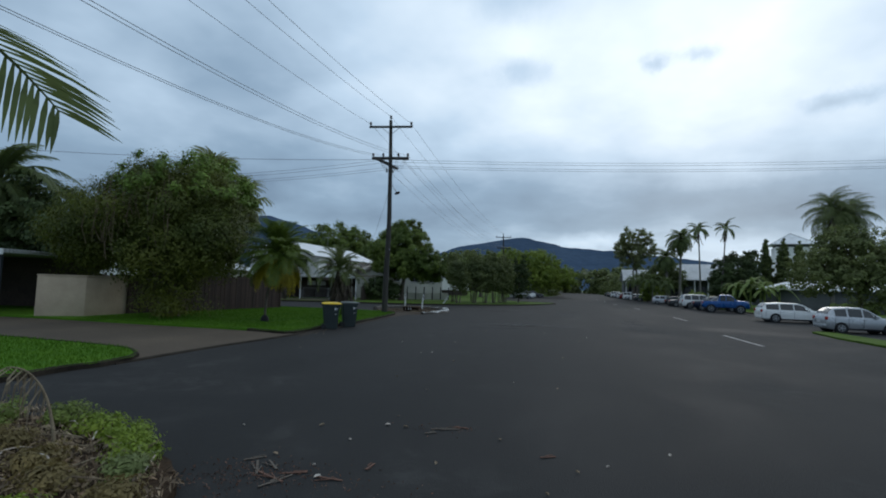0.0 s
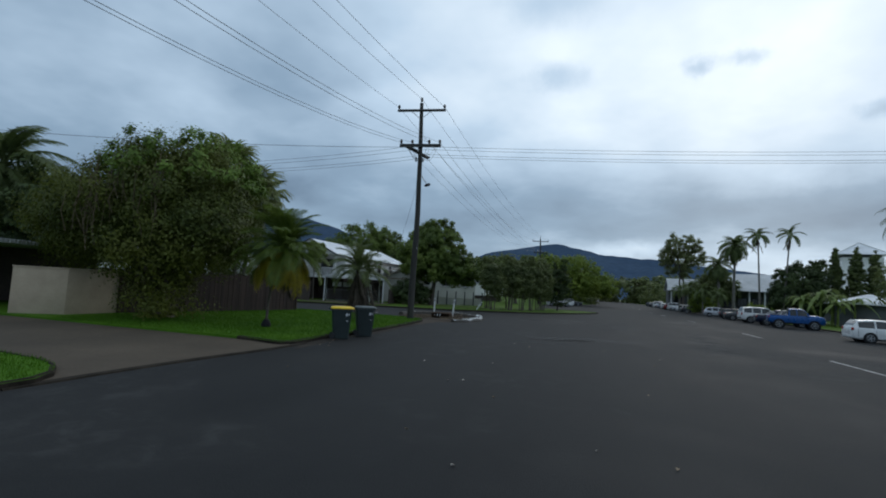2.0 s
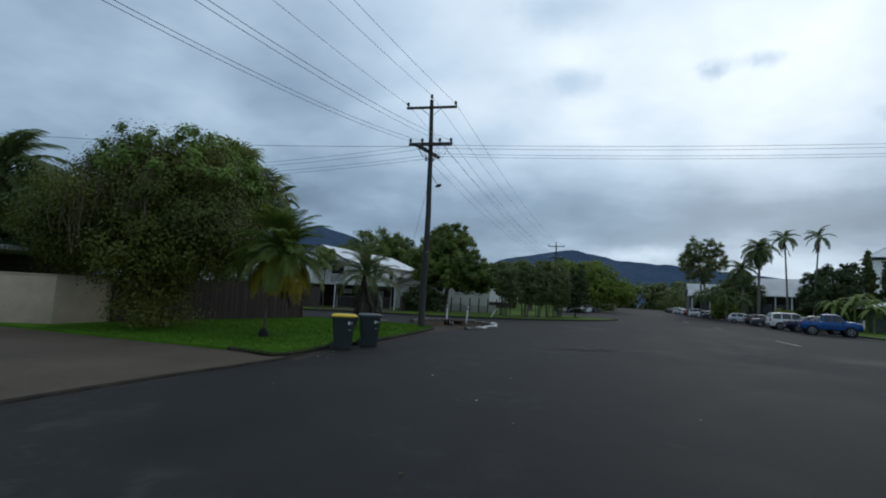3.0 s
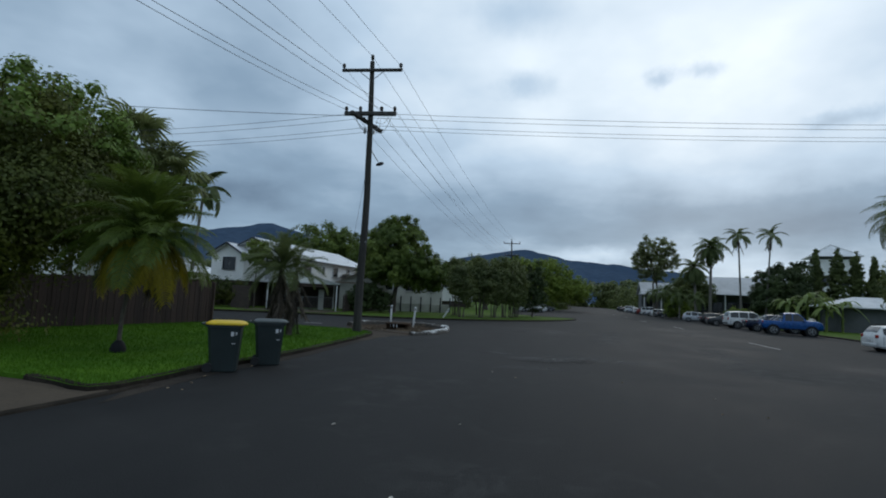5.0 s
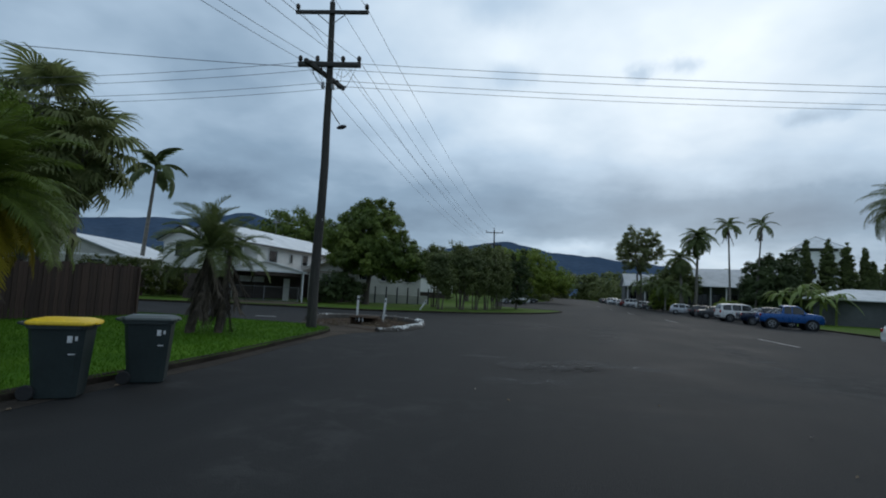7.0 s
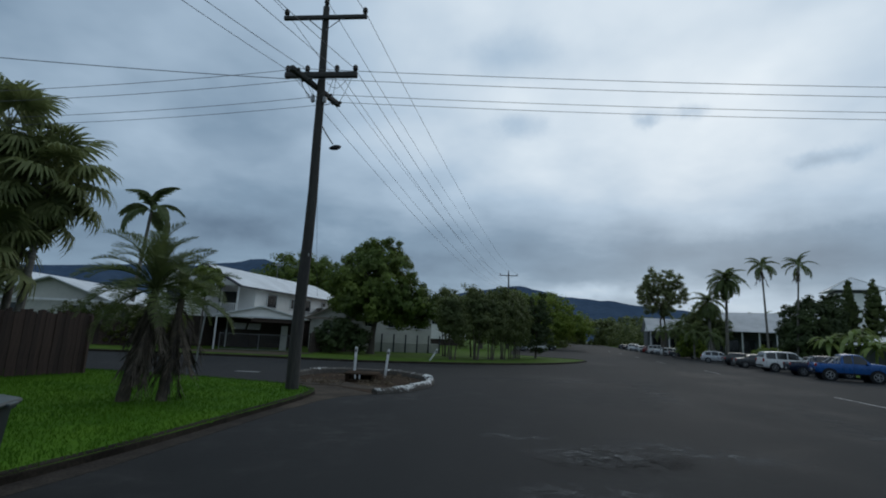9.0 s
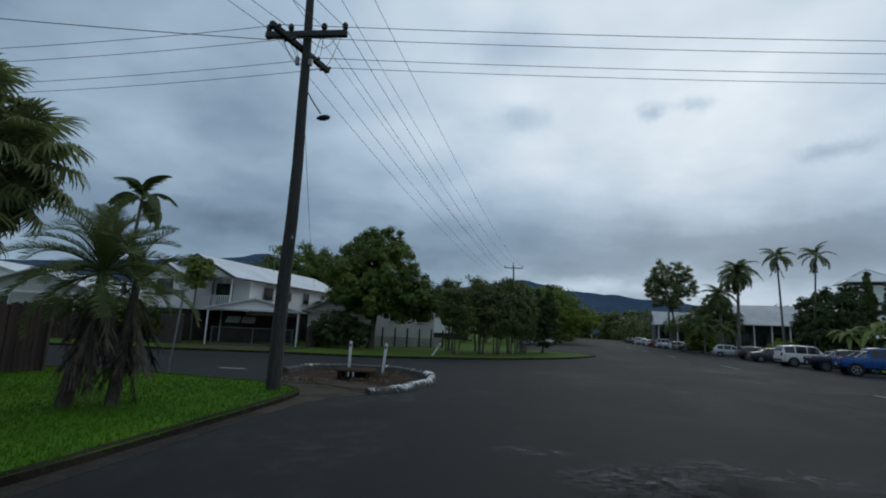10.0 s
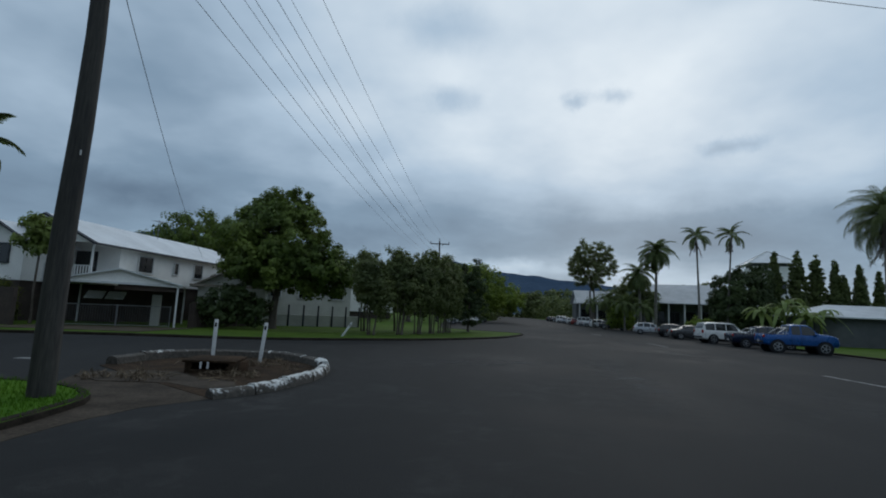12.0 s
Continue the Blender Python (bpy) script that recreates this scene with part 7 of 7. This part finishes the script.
    for s in wb:
        for sgn in (-1, 1):
            c = (x0 + s * Lc, sgn * (W / 2 - 0.10), wheel_r)
            m = Matrix.Translation(c) @ pose(0, 0, 0, -90 * sgn, 0, 0)
            sh = Shape()
            sh.lathe([(wheel_r * 1.17, -0.16), (wheel_r * 1.17, 0.105)], 24, m)
            part("wheel_arch", sh, BLACKPLASTIC, root)
            sh = Shape()
            sh.lathe([(wheel_r * 0.6, -0.1), (wheel_r * 0.93, -0.1), (wheel_r, -0.06), (wheel_r, 0.08), (wheel_r * 0.93, 0.125), (wheel_r * 0.68, 0.13), (wheel_r * 0.66, 0.08)], 24, m)
            wh = part("wheel", sh, RUBBER, root, "black tyre", smooth=40)
            sh = Shape()
            sh.lathe([(wheel_r * 0.66, 0.07), (wheel_r * 0.66, 0.122), (wheel_r * 0.58, 0.124), (wheel_r * 0.56, 0.09), (wheel_r * 0.12, 0.1), (0.02, 0.115)], 20, m)
            for q in range(5):
                sh.box((wheel_r * 0.34, 0, 0.115), (wheel_r * 0.5, 0.055, 0.025), m @ pose(0, 0, 0, 0, 0, q * 72))
            part("rim", sh, ALLOY, wh, "alloy rim", smooth=40)
    tz = at_x(0.02, 1) * H
    for sgn in (-1, 1):
        sh = Shape()
        sh.box((x0 + 0.05, sgn * (W / 2 - 0.14), tz * 0.92), (0.13, 0.2, 0.2 if style != "suv" else 0.3), None, 0.03)
        part("tail_light", sh, REDLENS, root, "red tail light", smooth=40)
        sh = Shape()
        sh.box((x0 + Lc - 0.14, sgn * (W / 2 - 0.27), at_x(0.955, 1) * H * 0.93), (0.24, 0.3, 0.15), None, 0.04)
        part("headlight", sh, HEADLENS, root, "clear headlight", smooth=40)
        sh = Shape()
        mx = front[0] * 0.35 + front[1] * 0.65
        sh.box((x0 + mx * Lc - 0.1, sgn * (W / 2 + 0.08), at_x(mx, 1) * H + 0.06), (0.12, 0.2, 0.14), None, 0.03)
        part("mirror", sh, body_m, root, smooth=40)
        sh = Shape()
        sh.box((x0 + 0.5 * Lc, sgn * (W / 2 - 0.045), ground + 0.05), (Lc * 0.5, 0.06, 0.1), None, 0.02)
        part("sill", sh, BLACKPLASTIC, root)
    sh = Shape()
    sh.box((x0 + 0.03, 0, ground + 0.2), (0.12, W * 0.86, 0.16), None, 0.04)
    part("rear_bumper", sh, BLACKPLASTIC if style in ("ute", "suv") else body_m, root, smooth=40)
    sh = Shape()
    sh.box((x0 + Lc - 0.05, 0, ground + 0.18), (0.14, W * 0.8, 0.18), None, 0.04)
    part("front_bumper", sh, body_m, root, smooth=40)
    sh = Shape()
    sh.box((x0 - 0.032, 0, ground + 0.42 if style != "ute" else ground + 0.25), (0.012, 0.38, 0.12))
    part("number_plate", sh, STICKER, root, "plain pale plate")
    sh = Shape()
    sh.box((x0 + Lc - 0.02, 0, ground + 0.34), (0.06, W * 0.42, 0.12), None, 0.02)
    part("grille", sh, BLACKPLASTIC, root)
    if style == "ute":
        sh = Shape()
        sh.box((x0 + 0.185 * Lc, 0, 0.645 * H + 0.012), (0.31 * Lc, W * 0.76, 0.02))
        part("tray", sh, BLACKPLASTIC, root, "black tub liner")
        sh = Shape()
        zt = 0.64 * H
        for x in (0.335, 0.30):
            xx = x0 + x * Lc
            sh.tube([(xx - 0.1, -W * 0.4, zt), (xx, -W * 0.36, zt + 0.42), (xx, W * 0.36, zt + 0.42), (xx - 0.1, W * 0.4, zt)], 0.035, 8)
        for sgn in (-1, 1):
            sh.tube([(x0 + 0.315 * Lc, sgn * W * 0.36, zt + 0.4), (x0 + 0.19 * Lc, sgn * W * 0.41, zt)], 0.035, 8)
        part("sports_bar", sh, ALLOY, root, "polished sports bar", smooth=50)
        sh = Shape()
        sh.tube([(x0 + Lc * 0.98, -W * 0.38, 0.5), (x0 + Lc * 1.015, -W * 0.36, 0.85), (x0 + Lc * 1.015, W * 0.36, 0.85), (x0 + Lc * 0.98, W * 0.38, 0.5)], 0.04, 8)
        part("bull_bar", sh, ALLOY, root, smooth=50)
    if style in ("suv", "wagon"):
        for sgn in (-1, 1):
            sh = Shape()
            sh.tube([(x0 + 0.12 * Lc, sgn * W * 0.35, H - 0.02), (x0 + 0.14 * Lc, sgn * W * 0.35, H + 0.04), (x0 + 0.48 * Lc, sgn * W * 0.35, H + 0.04), (x0 + 0.5 * Lc, sgn * W * 0.35, H - 0.02)], 0.018, 6)
            part("roof_rail", sh, BLACKPLASTIC, root)
    return root


def parked(style, s, d, turn, colour, label, **kw):
    """Parks a car with its middle at (s, d) of the street, its nose turned away from the street's line by turn degrees."""
    x, y = road_xy(s, d)
    car(style, (x, y, 0.0), -90 + turn - 7, colour, label, **kw)


parked("hatch", 24.6, 9.2, 90, "silver", "small silver five-door hatchback parked at an angle", Lc=3.8, W=1.67, H=1.49, wheel_r=0.29)
parked("wagon", 34.2, 10.0, 86, "white", "white station wagon with dark windows parked at an angle", Lc=4.95, W=1.84, H=1.50, wheel_r=0.32)
parked("ute", 50.7, 10.1, 80, "blue", "bright blue dual-cab ute with a polished sports bar", Lc=4.5, W=1.86, H=1.96, wheel_r=0.42, ground=0.5)
parked("ute", 55.6, 10.6, 84, "navy", "dark blue ute parked between two cars", Lc=5.0, W=1.8, H=1.7, wheel_r=0.36, ground=0.34)
parked("suv", 61.0, 10.4, 90, "white", "large white four-wheel drive with roof rails", Lc=4.9, W=1.92, H=1.87, wheel_r=0.39, ground=0.34)
parked("sedan", 67.4, 10.2, 84, "charcoal", "charcoal sedan parked at an angle", Lc=4.7, W=1.8, H=1.45, wheel_r=0.32)
parked("hatch", 72.2, 10.4, 84, "black", "dark hatchback parked at an angle", Lc=4.3, W=1.76, H=1.46, wheel_r=0.31)
parked("hatch", 79.0, 9.8, 76, "silver", "pale silver hatchback parked at an angle", Lc=4.2, W=1.75, H=1.48, wheel_r=0.31)
for k, (s, style, col, lab) in enumerate(((97, "sedan", "charcoal", "charcoal sedan"), (104, "hatch", "white", "white hatchback"), (110, "sedan", "silver", "silver sedan"), (116, "suv", "white", "white four-wheel drive"), (122, "hatch", "red", "dark red hatchback"), (128, "wagon", "white", "white wagon"), (136, "hatch", "silver", "silver hatchback"), (144, "suv", "white", "white four-wheel drive"), (153, "sedan", "charcoal", "charcoal sedan"), (163, "hatch", "charcoal", "dark hatchback"))):
    parked(style, s, 9.8, 74, col, lab + " in the far row of parked cars", Lc=4.4, W=1.78, H=1.8 if style == "suv" else 1.47)
parked("suv", 92, -14.5, 100, "white", "white four-wheel drive parked across the street", Lc=4.7, W=1.85, H=1.8, group="cars parked across the street")
parked("hatch", 86, -14.5, 100, "white", "white hatchback parked across the street", group="cars parked across the street")
parked("sedan", 100, -13, 100, "charcoal", "dark sedan parked across the street", group="cars parked across the street")
parked("sedan", 81, 15.5, 60, "charcoal", "dark car parked in the grounds", group="")
